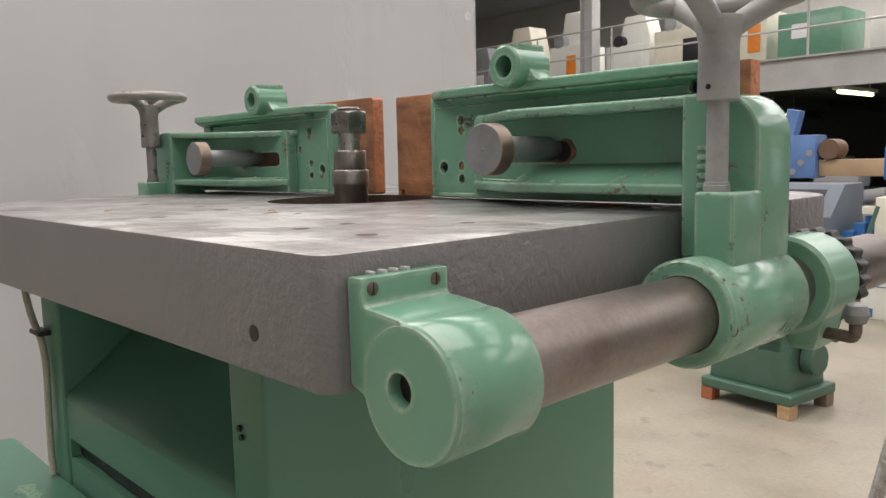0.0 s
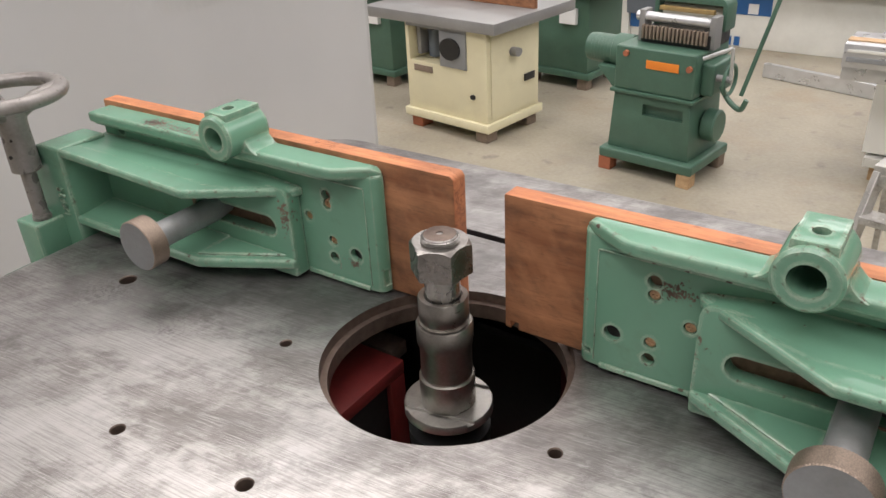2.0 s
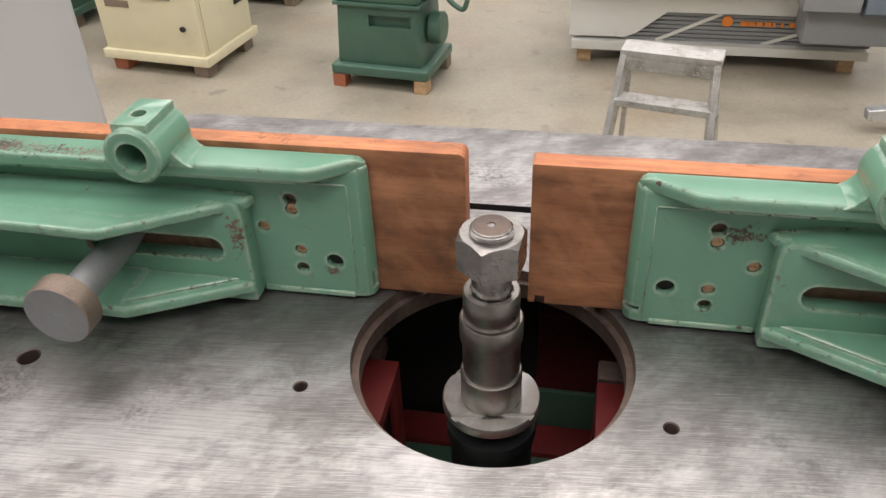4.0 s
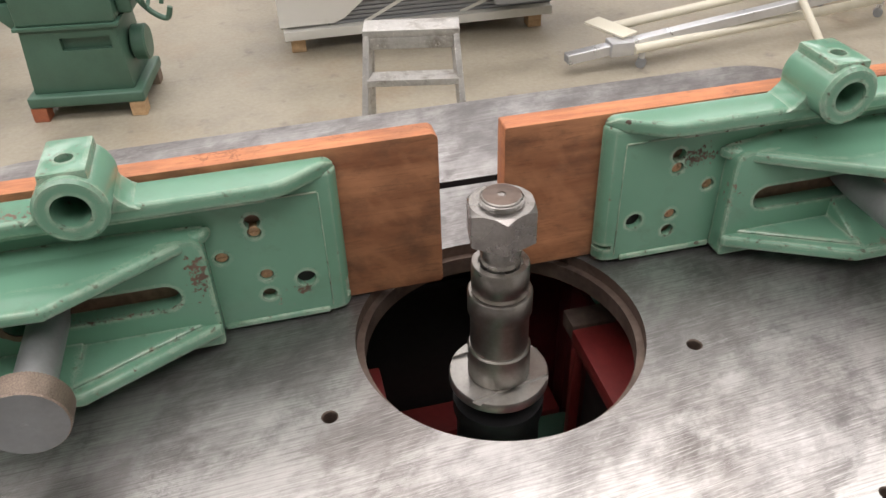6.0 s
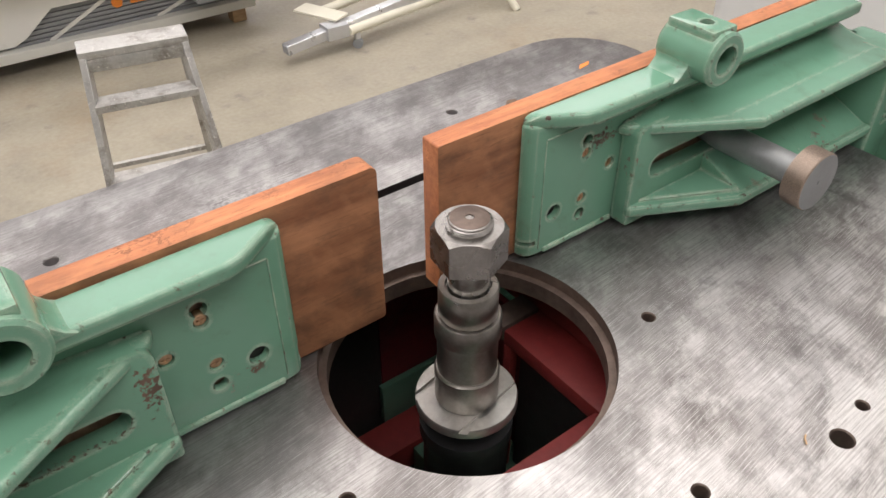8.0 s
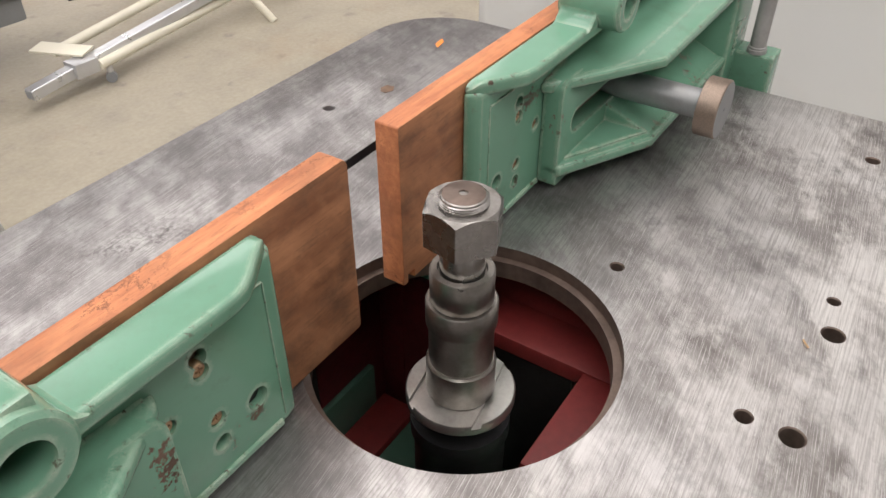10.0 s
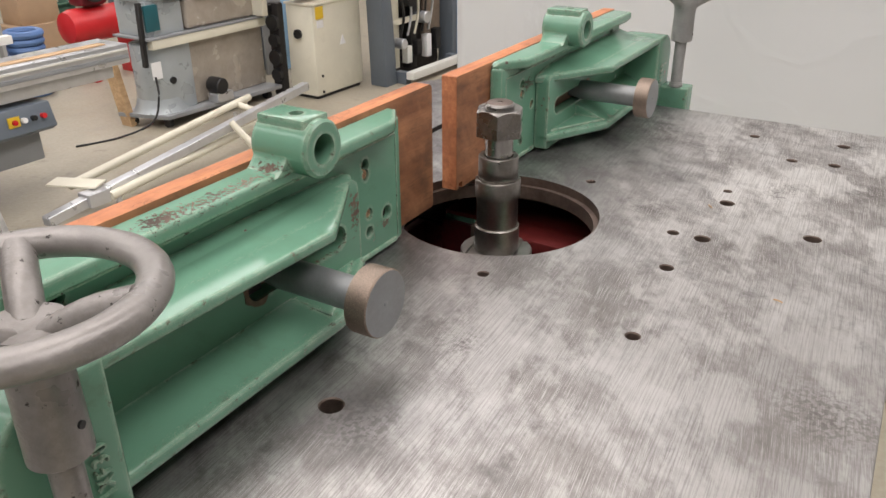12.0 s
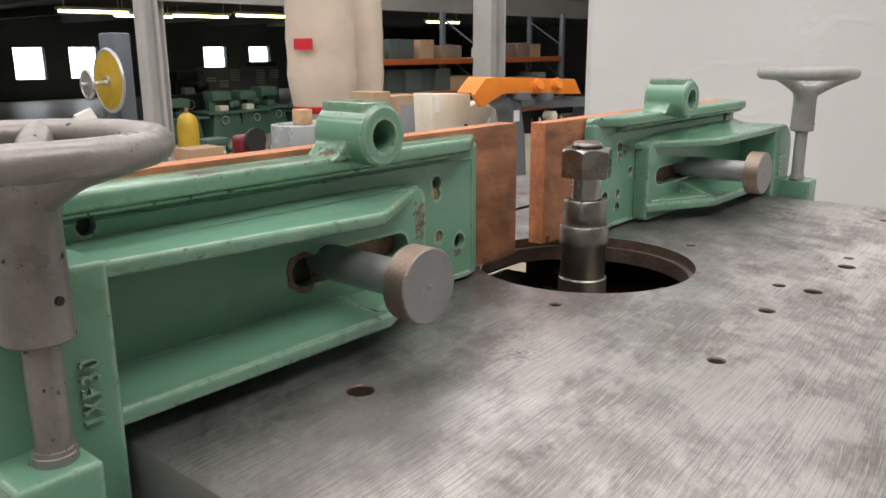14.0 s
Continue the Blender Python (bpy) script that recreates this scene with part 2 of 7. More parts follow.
def old_enamel(name, colour, chip_at, patch_at, gloss=0.10, spots=(), speck_at=0.725, nick_at=0.60, soil=0.40, under=(0.105, 0.070, 0.050)):
    """Glossy machine enamel over cast iron, brushed on thickly, chipped along its edges."""
    m, nt, ln, bs = nodes_of(name)
    co = nt.new("ShaderNodeTexCoord").outputs["Object"]
    broad = noise_node(nt, ln, co, 7.0, 5)
    fine = noise_node(nt, ln, co, 170.0, 3)
    wave = noise_node(nt, ln, co, 38.0, 3, 0.5)
    col = ramp(nt, ln, broad, [(0.3, tuple(c * 0.93 for c in colour)), (0.7, tuple(c * 1.05 for c in colour))])
    grime = ramp(nt, ln, noise_node(nt, ln, co, 16.0, 8, 0.7), [(0.54, 0.0), (0.80, 0.35)])
    col = mix(nt, ln, grime, col, (0.13, 0.20, 0.13))
    smear = noise_node(nt, ln, co, 10.0, 9, 0.74, (1.0, 1.0, 1.6), (0.5, 0.1, 0.9))
    col = mix(nt, ln, ramp(nt, ln, smear, [(0.55, 0.0), (0.74, soil)]), col, (0.088, 0.088, 0.056))
    bev = nt.new("ShaderNodeBevel")
    bev.samples = 4
    bev.inputs["Radius"].default_value = 0.007
    dot = nt.new("ShaderNodeVectorMath")
    dot.operation = "DOT_PRODUCT"
    ln.new(bev.outputs[0], dot.inputs[0])
    ln.new(nt.new("ShaderNodeNewGeometry").outputs["True Normal"], dot.inputs[1])
    # pale worn edges, with thin gloss highlights put into the colour
    edge = ramp(nt, ln, dot.outputs["Value"], [(0.88, 1.0), (0.985, 0.0)])
    thin = ramp(nt, ln, noise_node(nt, ln, co, 60.0, 6, 0.7), [(0.40, 0.25), (0.56, 0.90)])
    col = mix(nt, ln, mix(nt, ln, 1.0, edge, thin, "MULTIPLY"), col, (0.43, 0.51, 0.40))
    nick = ramp(nt, ln, noise_node(nt, ln, co, 130.0, 5, 0.65), [(nick_at, 0.0), (nick_at + 0.015, 1.0)])
    nick = mix(nt, ln, 1.0, nick, ramp(nt, ln, dot.outputs["Value"], [(0.965, 1.0), (0.992, 0.0)]), "MULTIPLY")
    chip = ramp(nt, ln, noise_node(nt, ln, co, 75.0, 8, 0.72), [(chip_at, 0.0), (chip_at + 0.01, 1.0)])
    zone = ramp(nt, ln, noise_node(nt, ln, co, 9.0, 3, 0.5), [(patch_at, 0.0), (patch_at + 0.06, 1.0)])
    chip = mix(nt, ln, 1.0, chip, zone, "MULTIPLY")
    bare = mix(nt, ln, 1.0, nick, chip, "LIGHTEN")
    specks = ramp(nt, ln, noise_node(nt, ln, co, 48.0, 4, 0.6), [(speck_at, 0.0), (speck_at + 0.015, 1.0)])
    bare = mix(nt, ln, 1.0, bare, specks, "LIGHTEN")
    if spots:
        flake = noise_node(nt, ln, co, 230.0, 7, 0.72)
        for cx_, cy_, cz_, rx_, ry_, rz_, most in spots:
            off = nt.new("ShaderNodeVectorMath")
            off.operation = "SUBTRACT"
            off.inputs[1].default_value = (cx_, cy_, cz_)
            ln.new(co, off.inputs[0])
            fit_ = nt.new("ShaderNodeVectorMath")
            fit_.operation = "DIVIDE"
            fit_.inputs[1].default_value = (rx_, ry_, rz_)
            ln.new(off.outputs[0], fit_.inputs[0])
            far_ = nt.new("ShaderNodeVectorMath")
            far_.operation = "LENGTH"
            ln.new(fit_.outputs[0], far_.inputs[0])
            near_ = ramp(nt, ln, far_.outputs["Value"], [(0.25, most), (1.0, 0.0)])
            total = nt.new("ShaderNodeMath")
            ln.new(near_, total.inputs[0])
            ln.new(flake, total.inputs[1])
            bare = mix(nt, ln, 1.0, bare, ramp(nt, ln, total.outputs[0], [(0.70, 0.0), (0.715, 1.0)]), "LIGHTEN")
    ucol = ramp(nt, ln, wave, [(0.35, tuple(c * 0.55 for c in under)), (0.65, tuple(c * 1.5 for c in under))])
    col = mix(nt, ln, bare, col, ucol)
    ln.new(col, bs.inputs["Base Color"])
    rg = ramp(nt, ln, broad, [(0.3, gloss), (0.7, gloss + 0.13)])
    ln.new(mix(nt, ln, bare, rg, (0.7, 0.7, 0.7)), bs.inputs["Roughness"])
    k = bump(nt, ln, fine, 0.10, 0.0006, bs)
    k = bump(nt, ln, wave, 0.14, 0.0016, bs, k)
    inv = nt.new("ShaderNodeMath")
    inv.operation = "SUBTRACT"
    inv.inputs[0].default_value = 1.0
    ln.new(bare, inv.inputs[1])
    bump(nt, ln, inv.outputs[0], 0.5, 0.0008, bs, k)
    return m


def plastic_sheet(name, colour, upright, creases, low=1.0):
    """Glossy sheet: upright ripples in zones, and thin folds across it."""
    m, nt, ln, bs = nodes_of(name)
    co = nt.new("ShaderNodeTexCoord").outputs["Object"]
    broad = noise_node(nt, ln, co, 0.8, 4)
    ln.new(ramp(nt, ln, broad, [(0.3, tuple(c * 0.95 for c in colour)), (0.7, tuple(min(1, c * 1.05) for c in colour))]), bs.inputs["Base Color"])
    bs.inputs["Roughness"].default_value = 0.10
    ripple = noise_node(nt, ln, co, 5.0, 3, 0.5, (1, 1.0, 0.22))
    wrinkle = noise_node(nt, ln, co, 11.0, 3, 0.5, (1, 1.0, 0.6))
    zone = ramp(nt, ln, noise_node(nt, ln, co, 1.6, 2, 0.5, (1, 1.3, 0.35)), [(0.55, 0.0), (0.68, 1.0)])
    wrinkle = mix(nt, ln, 1.0, wrinkle, zone, "MULTIPLY")
    sep = nt.new("ShaderNodeSeparateXYZ")
    ln.new(co, sep.inputs[0])
    scale_z = nt.new("ShaderNodeMath")
    scale_z.operation = "MULTIPLY"
    scale_z.inputs[1].default_value = 0.33
    ln.new(sep.outputs["Z"], scale_z.inputs[0])
    height = scale_z.outputs[0]
    wrinkle = mix(nt, ln, 1.0, wrinkle, ramp(nt, ln, height, [(0.0, low), (0.46, low), (0.50, 1.0), (1.0, 1.0)]), "MULTIPLY")
    ridge = noise_node(nt, ln, co, 1.5, 2, 0.45, (1, 1.0, 2.2), (radians(25), 0, 0))
    fold = ramp(nt, ln, ridge, [(0.455, 0.0), (0.5, 1.0), (0.53, 0.0)])
    b = bump(nt, ln, ripple, 0.22 * min(upright, 0.3), 0.05, bs)
    b = bump(nt, ln, wrinkle, 1.0 * upright, 0.065, bs, b)
    bump(nt, ln, fold, 0.09 * creases, 0.012, bs, b)
    return m


GRIND = 2.6                    # direction of the grinding marks
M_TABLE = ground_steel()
M_GREEN = old_enamel("green_machine_enamel", (0.156, 0.324, 0.226), 0.60, 0.80, speck_at=0.80, nick_at=0.67, soil=0.12)
# wear of each fence, as ellipsoids about its foot: web by the slot, plate, rail, lug
M_GREEN_EAST = old_enamel("chipped_green_enamel", (0.156, 0.324, 0.226), 0.555, 0.64, spots=(
    (-0.145, -0.005, 0.108, 0.030, 0.02, 0.020, 0.24), (-0.115, -0.023, 0.075, 0.020, 0.03, 0.030, 0.14), (0.07, -0.003, 0.128, 0.060, 0.02, 0.007, 0.10), (-0.045, -0.02, 0.200, 0.030, 0.04, 0.012, 0.12), (0.262, -0.13, 0.01, 0.012, 0.02, 0.030, 0.22)))
M_GREEN_WEST = old_enamel("flaked_green_enamel", (0.156, 0.324, 0.226), 0.565, 0.68, spots=(
    (0.106, -0.023, 0.085, 0.016, 0.03, 0.032, 0.25), (-0.06, -0.012, 0.157, 0.15, 0.020, 0.012, 0.21), (0.015, -0.010, 0.157, 0.026, 0.026, 0.014, 0.30), (-0.115, -0.010, 0.157, 0.040, 0.022, 0.012, 0.27), (0.035, -0.016, 0.200, 0.034, 0.035, 0.010, 0.13), (0.03, -0.023, 0.055, 0.11, 0.02, 0.006, 0.26), (-0.03, -0.092, 0.108, 0.16, 0.012, 0.012, 0.15)))
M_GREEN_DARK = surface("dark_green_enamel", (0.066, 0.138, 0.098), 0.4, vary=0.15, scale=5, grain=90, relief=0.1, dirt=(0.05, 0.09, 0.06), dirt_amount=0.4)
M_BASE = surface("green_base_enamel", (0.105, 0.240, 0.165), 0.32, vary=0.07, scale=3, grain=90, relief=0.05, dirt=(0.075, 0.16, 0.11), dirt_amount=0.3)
M_SIDE = cast_side()
M_WHEEL = surface("worn_grey_enamel", (0.33, 0.325, 0.315), 0.42, vary=0.14, scale=26, grain=220, relief=0.22, depth=0.0008, dirt=(0.16, 0.15, 0.14), dirt_amount=0.6, chips=(0.07, 0.06, 0.055), chip_at=0.70)
M_STEEL = surface("oiled_spindle_steel", (0.285, 0.268, 0.247), 0.33, 0.93, vary=0.22, scale=22, grain=260, relief=0.08, depth=0.0005, dirt=(0.12, 0.09, 0.07), dirt_amount=0.6)
M_BOLT = surface("dull_grey_steel", (0.255, 0.265, 0.27), 0.42, 0.4, vary=0.16, scale=30, grain=260, relief=0.08, depth=0.0005, dirt=(0.18, 0.16, 0.14), dirt_amount=0.4)
M_NUT = surface("worn_nut_steel", (0.29, 0.275, 0.26), 0.27, 0.95, vary=0.25, scale=40, grain=300, relief=0.08, depth=0.0005, dirt=(0.10, 0.08, 0.065), dirt_amount=0.7)
M_FLANGE = surface("bright_worn_flange", (0.40, 0.39, 0.37), 0.34, 0.9, vary=0.2, scale=34, grain=260, relief=0.1, depth=0.0005, dirt=(0.13, 0.10, 0.08), dirt_amount=0.6)
M_SHAFT = surface("bright_ground_shaft", (0.40, 0.39, 0.37), 0.25, 0.95, vary=0.2, scale=50, grain=300, relief=0.05, depth=0.0004)
M_DARKWHEEL = surface("dark_worn_iron", (0.27, 0.252, 0.240), 0.34, 0.35, vary=0.2, scale=26, grain=190, relief=0.35, depth=0.0009, dirt=(0.10, 0.085, 0.075), dirt_amount=0.6, chips=(0.03, 0.025, 0.022), chip_at=0.625)
# near-black that serves oily iron and also the shade in deep recesses
M_OIL_SHADE = surface("oily_black_iron", (0.014, 0.012, 0.012), 0.55, vary=0.4, scale=14)
# darker copy of the red primer, with the base's inner shade in it
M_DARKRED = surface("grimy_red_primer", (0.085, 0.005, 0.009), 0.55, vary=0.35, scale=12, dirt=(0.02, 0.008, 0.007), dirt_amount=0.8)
M_KNURL = surface("knurled_steel_rim", (0.26, 0.205, 0.165), 0.45, 0.7, vary=0.4, scale=60, grain=900, relief=0.15, depth=0.0003)
M_ROD = surface("browned_steel_rod", (0.25, 0.215, 0.20), 0.38, 0.85, vary=0.25, scale=14, grain=200, relief=0.06, dirt=(0.14, 0.085, 0.06), dirt_amount=0.6)
M_BRASS = surface("brass_screw", (0.50, 0.33, 0.20), 0.42, 0.8, vary=0.3, scale=90, grain=300)
M_BLACK = surface("black_plastic", (0.012, 0.012, 0.013), 0.45, vary=0.3, scale=20)
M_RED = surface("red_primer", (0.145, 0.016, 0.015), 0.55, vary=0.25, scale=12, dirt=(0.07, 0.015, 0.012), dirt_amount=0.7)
M_RIM = surface("rusty_bore", (0.16, 0.12, 0.10), 0.5, 0.6, vary=0.3, scale=30)
M_WOOD = timber("reddish_hardwood", (0.215, 0.082, 0.036), (0.55, 0.262, 0.130), soil=0.6)
M_MAROON = surface("maroon_enamel", (0.16, 0.012, 0.02), 0.45, vary=0.2, scale=4)
M_WOOD_TOP = timber("sawn_orange_wood", (0.40, 0.125, 0.05), (0.69, 0.29, 0.13), 1.8, (1, 9, 9), soil=0.25, splits=0.7)
M_DULLBRASS = surface("dull_brass_bar", (0.36, 0.25, 0.10), 0.5, 0.3, vary=0.2, scale=20)
M_PINE = timber("pine_block", (0.42, 0.26, 0.13), (0.66, 0.46, 0.27))
M_FLOOR = concrete()
M_SHEET = plastic_sheet("white_plastic_sheet", (0.51, 0.51, 0.515), 0.45, 0.35, low=0.10)
M_SHEET_CREASED = plastic_sheet("creased_plastic_sheet", (0.63, 0.64, 0.64), 0.25, 1.0)
M_ROOF = surface("white_roof_lining", (0.72, 0.71, 0.69), 0.8, vary=0.06, scale=0.8, grain=12)
M_PALEWALL = surface("pale_upper_wall", (0.62, 0.60, 0.56), 0.7, vary=0.15, scale=0.6, grain=12)
M_WALL = surface("grey_painted_wall", (0.34, 0.34, 0.335), 0.7, vary=0.2, scale=0.8, grain=12)
M_DARKWALL = surface("dark_sooty_wall", (0.17, 0.185, 0.175), 0.8, vary=0.3, scale=0.6, grain=9)
M_BEAM = surface("light_grey_steelwork", (0.42, 0.42, 0.41), 0.5, vary=0.12, scale=2, grain=40, dirt=(0.25, 0.24, 0.22), dirt_amount=0.4)
M_CREAM = surface("cream_enamel", (0.72, 0.69, 0.57), 0.42, vary=0.08, scale=3, grain=60, relief=0.06, dirt=(0.4, 0.36, 0.26), dirt_amount=0.4)
M_BUTTER = surface("butter_yellow_enamel", (0.75, 0.70, 0.49), 0.4, vary=0.06, scale=3, grain=60, relief=0.05, dirt=(0.45, 0.38, 0.22), dirt_amount=0.35)
M_WHITE = surface("white_machine_enamel", (0.75, 0.75, 0.705), 0.4, vary=0.06, scale=2, grain=50, relief=0.05, dirt=(0.45, 0.43, 0.38), dirt_amount=0.35)
M_PANELWHITE = surface("clean_white_enamel", (0.88, 0.88, 0.85), 0.35, vary=0.04, scale=2, grain=50, relief=0.05, dirt=(0.6, 0.58, 0.52), dirt_amount=0.25)
M_OFFWHITE = surface("off_white_sheet_steel", (0.50, 0.52, 0.53), 0.42, vary=0.08, scale=2, grain=50)
M_BLUEGREY = surface("blue_grey_enamel", (0.13, 0.155, 0.185), 0.42, vary=0.12, scale=3, grain=60)
M_GREY = surface("mid_grey_enamel", (0.26, 0.27, 0.28), 0.42, vary=0.12, scale=3, grain=60)
M_ARMBLUE = surface("dusty_blue_enamel", (0.10, 0.19, 0.40), 0.5, vary=0.2, scale=6)
M_BLUE = surface("blue_enamel", (0.03, 0.13, 0.36), 0.42, vary=0.15, scale=4)
M_SKYBLUE = surface("bright_blue_enamel", (0.03, 0.26, 0.62), 0.45, vary=0.12, scale=4)
M_TEAL = surface("teal_enamel", (0.015, 0.10, 0.12), 0.4, vary=0.15, scale=4)
M_ORANGE = surface("orange_enamel", (0.78, 0.24, 0.03), 0.45, vary=0.12, scale=5)
M_YELLOW = surface("yellow_enamel", (0.75, 0.50, 0.03), 0.45, vary=0.12, scale=5)
M_DULLYELLOW = surface("dull_yellow_enamel", (0.50, 0.34, 0.03), 0.5, vary=0.3, scale=6)
M_RACKBEAM = surface("dull_orange_rack_paint", (0.40, 0.10, 0.025), 0.5, vary=0.15, scale=4)
M_CRATE = surface("grey_green_plastic_crate", (0.085, 0.11, 0.105), 0.5, vary=0.15, scale=4)
M_REDPAINT = surface("bright_red_enamel", (0.55, 0.02, 0.025), 0.35, vary=0.15, scale=5)
M_ALU = surface("brushed_aluminium", (0.62, 0.63, 0.65), 0.34, 0.7, vary=0.10, scale=12, grain=200)
M_OLDALU = surface("paint_spattered_aluminium", (0.50, 0.49, 0.47), 0.48, 0.5, vary=0.2, scale=22, chips=(0.72, 0.70, 0.66), chip_at=0.6, dirt=(0.14, 0.105, 0.07), dirt_amount=0.85)
M_CASTGREY = surface("grey_cast_table", (0.30, 0.30, 0.30), 0.45, 0.4, vary=0.15, scale=6)
M_CLOTH = surface("beige_filter_cloth", (0.62, 0.53, 0.44), 0.9, vary=0.10, scale=2.5, grain=300, relief=0.3)
M_CARD = surface("brown_cardboard", (0.42, 0.29, 0.18), 0.8, vary=0.15, scale=4)
M_OILED = surface("oily_bare_iron", (0.16, 0.10, 0.065), 0.5, 0.3, vary=0.35, scale=60)
M_SCUFF = surface("scuffed_pale_green", (0.20, 0.33, 0.22), 0.6, vary=0.4, scale=60)
M_HAMMERED = surface("grey_hammered_enamel", (0.43, 0.47, 0.49), 0.30, 0.3, vary=0.08, scale=5, grain=90, relief=0.1, dirt=(0.32, 0.34, 0.34), dirt_amount=0.4)
M_PALEBLUE = surface("pale_blue_board", (0.30, 0.50, 0.72), 0.5, vary=0.15, scale=8)
M_FILM = surface("crumpled_wrapping_film", (0.40, 0.355, 0.30), 0.24, 0.15, vary=0.18, scale=5, grain=14, relief=0.6, depth=0.006)
M_RUBBER = surface("black_rubber", (0.02, 0.02, 0.02), 0.7, vary=0.3, scale=20)
M_CABLE = surface("dirty_beige_conduit", (0.5, 0.45, 0.36), 0.5, vary=0.2, scale=30)
M_WINDOW = glow("daylight_pane", (0.9, 0.95, 1.0), 5.0)
M_TUBE = glow("fluorescent_tube", (1.0, 0.95, 0.45), 6.0)
M_SIGNRED = surface("red_sign_paint", (0.62, 0.02, 0.03), 0.5, vary=0.05)
M_PAPER = surface("white_paper", (0.8, 0.8, 0.8), 0.7, vary=0.03)


# ---- building tools ----
ORIGIN = {}
_MIRROR = [1.0]
_SHIFT = [0.0]


def thing(name, at, label, category, group="", kind=""):
    """The empty at a thing's base, which its parts hang from."""
    ob = new(name)
    ob.empty_display_size = 0.05
    ob.location = at
    ORIGIN[ob.name] = Vector(at)
    return tagged(ob, label, category, group, kind)


def finish(bm, name, material, sharp=40):
    me = bpy.data.meshes.new(name)
    bm.normal_update()
    bmesh.ops.recalc_face_normals(bm, faces=bm.faces)
    bm.to_mesh(me)
    bm.free()
    for p in me.polygons:
        p.use_smooth = True
    me.set_sharp_from_angle(angle=radians(sharp))
    for mm in material if isinstance(material, (list, tuple)) else [material]:
        me.materials.append(mm)
    return me


def part(name, bm, material, parent=None, label="", kind="", category="", sharp=40):
    """Links a bmesh, given in the place's own metres, as one mesh object under a thing or a part."""
    o = ORIGIN[parent.name] if parent else Vector((0, 0, 0))
    for v in bm.verts:
        v.co.x = (v.co.x + _SHIFT[0]) * _MIRROR[0]
        v.co -= o
    ob = new(name, finish(bm, name, material, sharp))
    if parent:
        ob.parent = parent
        ORIGIN[ob.name] = o
    return tagged(ob, label, category, "", kind)


def join(bm, other):
    me = bpy.data.meshes.new("tmp")
    other.to_mesh(me)
    other.free()
    bm.from_mesh(me)
    bpy.data.meshes.remove(me)
    return bm


def soften(b, w, seg=2, angle=30):
    if w > 0:
        es = [e for e in b.edges if len(e.link_faces) == 2 and e.calc_face_angle(0) > radians(angle)]
        bmesh.ops.bevel(b, geom=es, offset=w, segments=seg, profile=0.6, affect="EDGES", clamp_overlap=True)
    return b


def box(x0, x1, y0, y1, z0, z1, w=0.002, seg=2, bm=None):
    b = bmesh.new()
    bmesh.ops.create_cube(b, size=1.0)
    for v in b.verts:
        v.co = Vector((x0 + (v.co.x + 0.5) * (x1 - x0), y0 + (v.co.y + 0.5) * (y1 - y0), z0 + (v.co.z + 0.5) * (z1 - z0)))
    soften(b, w, seg)
    return join(bm, b) if bm else b


def prism(pts, axis, a, c, w=0.002, seg=2, bm=None):
    """A polygon in the plane across axis, drawn out from a to c."""
    b = bmesh.new()

    def at(p, k):
        return {"x": (k, p[0], p[1]), "y": (p[0], k, p[1]), "z": (p[0], p[1], k)}[axis]
    lo = [b.verts.new(at(p, a)) for p in pts]
    hi = [b.verts.new(at(p, c)) for p in pts]
    n = len(pts)
    b.faces.new(lo)
    b.faces.new(hi[::-1])
    for i in range(n):
        b.faces.new((lo[i], hi[i], hi[(i + 1) % n], lo[(i + 1) % n]))
    bmesh.ops.recalc_face_normals(b, faces=b.faces)
    soften(b, w, seg)
    return join(bm, b) if bm else b


def lathe(profile, at=(0, 0, 0), axis="z", seg=40, bm=None, caps=True):
    """Turns (radius, height) pairs about an axis through at."""
    b = bmesh.new()
    rings = []
    for r, h in profile:
        ring = []
        for i in range(seg):
            t = 2 * math.pi * i / seg
            u, v = r * math.cos(t), r * math.sin(t)
            ring.append(b.verts.new({"z": (at[0] + u, at[1] + v, at[2] + h), "y": (at[0] + u, at[1] + h, at[2] + v), "x": (at[0] + h, at[1] + u, at[2] + v)}[axis]))
        rings.append(ring)
    for q, s in zip(rings, rings[1:]):
        for i in range(seg):
            b.faces.new((q[i], q[(i + 1) % seg], s[(i + 1) % seg], s[i]))
    if caps:
        b.faces.new(rings[0][::-1])
        b.faces.new(rings[-1])
    bmesh.ops.recalc_face_normals(b, faces=b.faces)
    return join(bm, b) if bm else b


def rod(p, q, r, seg=16, bm=None, r2=None, w=0.0):
    """A round bar from p to q."""
    p, q = Vector(p), Vector(q)
    b = bmesh.new()
    d = q - p
    bmesh.ops.create_cone(b, cap_ends=True, segments=seg, radius1=r, radius2=r if r2 is None else r2, depth=d.length,
                          matrix=Matrix.Translation((p + q) / 2) @ d.to_track_quat("Z", "Y").to_matrix().to_4x4())
    soften(b, w, 1, 50)
    return join(bm, b) if bm else b


def beam(p, q, wide, high, bm=None, w=0.002):
    """A square bar from p to q."""
    p, q = Vector(p), Vector(q)
    d = q - p
    b = bmesh.new()
    bmesh.ops.create_cube(b, size=1.0, matrix=Matrix.Translation((p + q) / 2) @ d.to_track_quat("Z", "Y").to_matrix().to_4x4() @ Matrix.Diagonal((wide, high, d.length, 1)))
    soften(b, w, 1)
    return join(bm, b) if bm else b


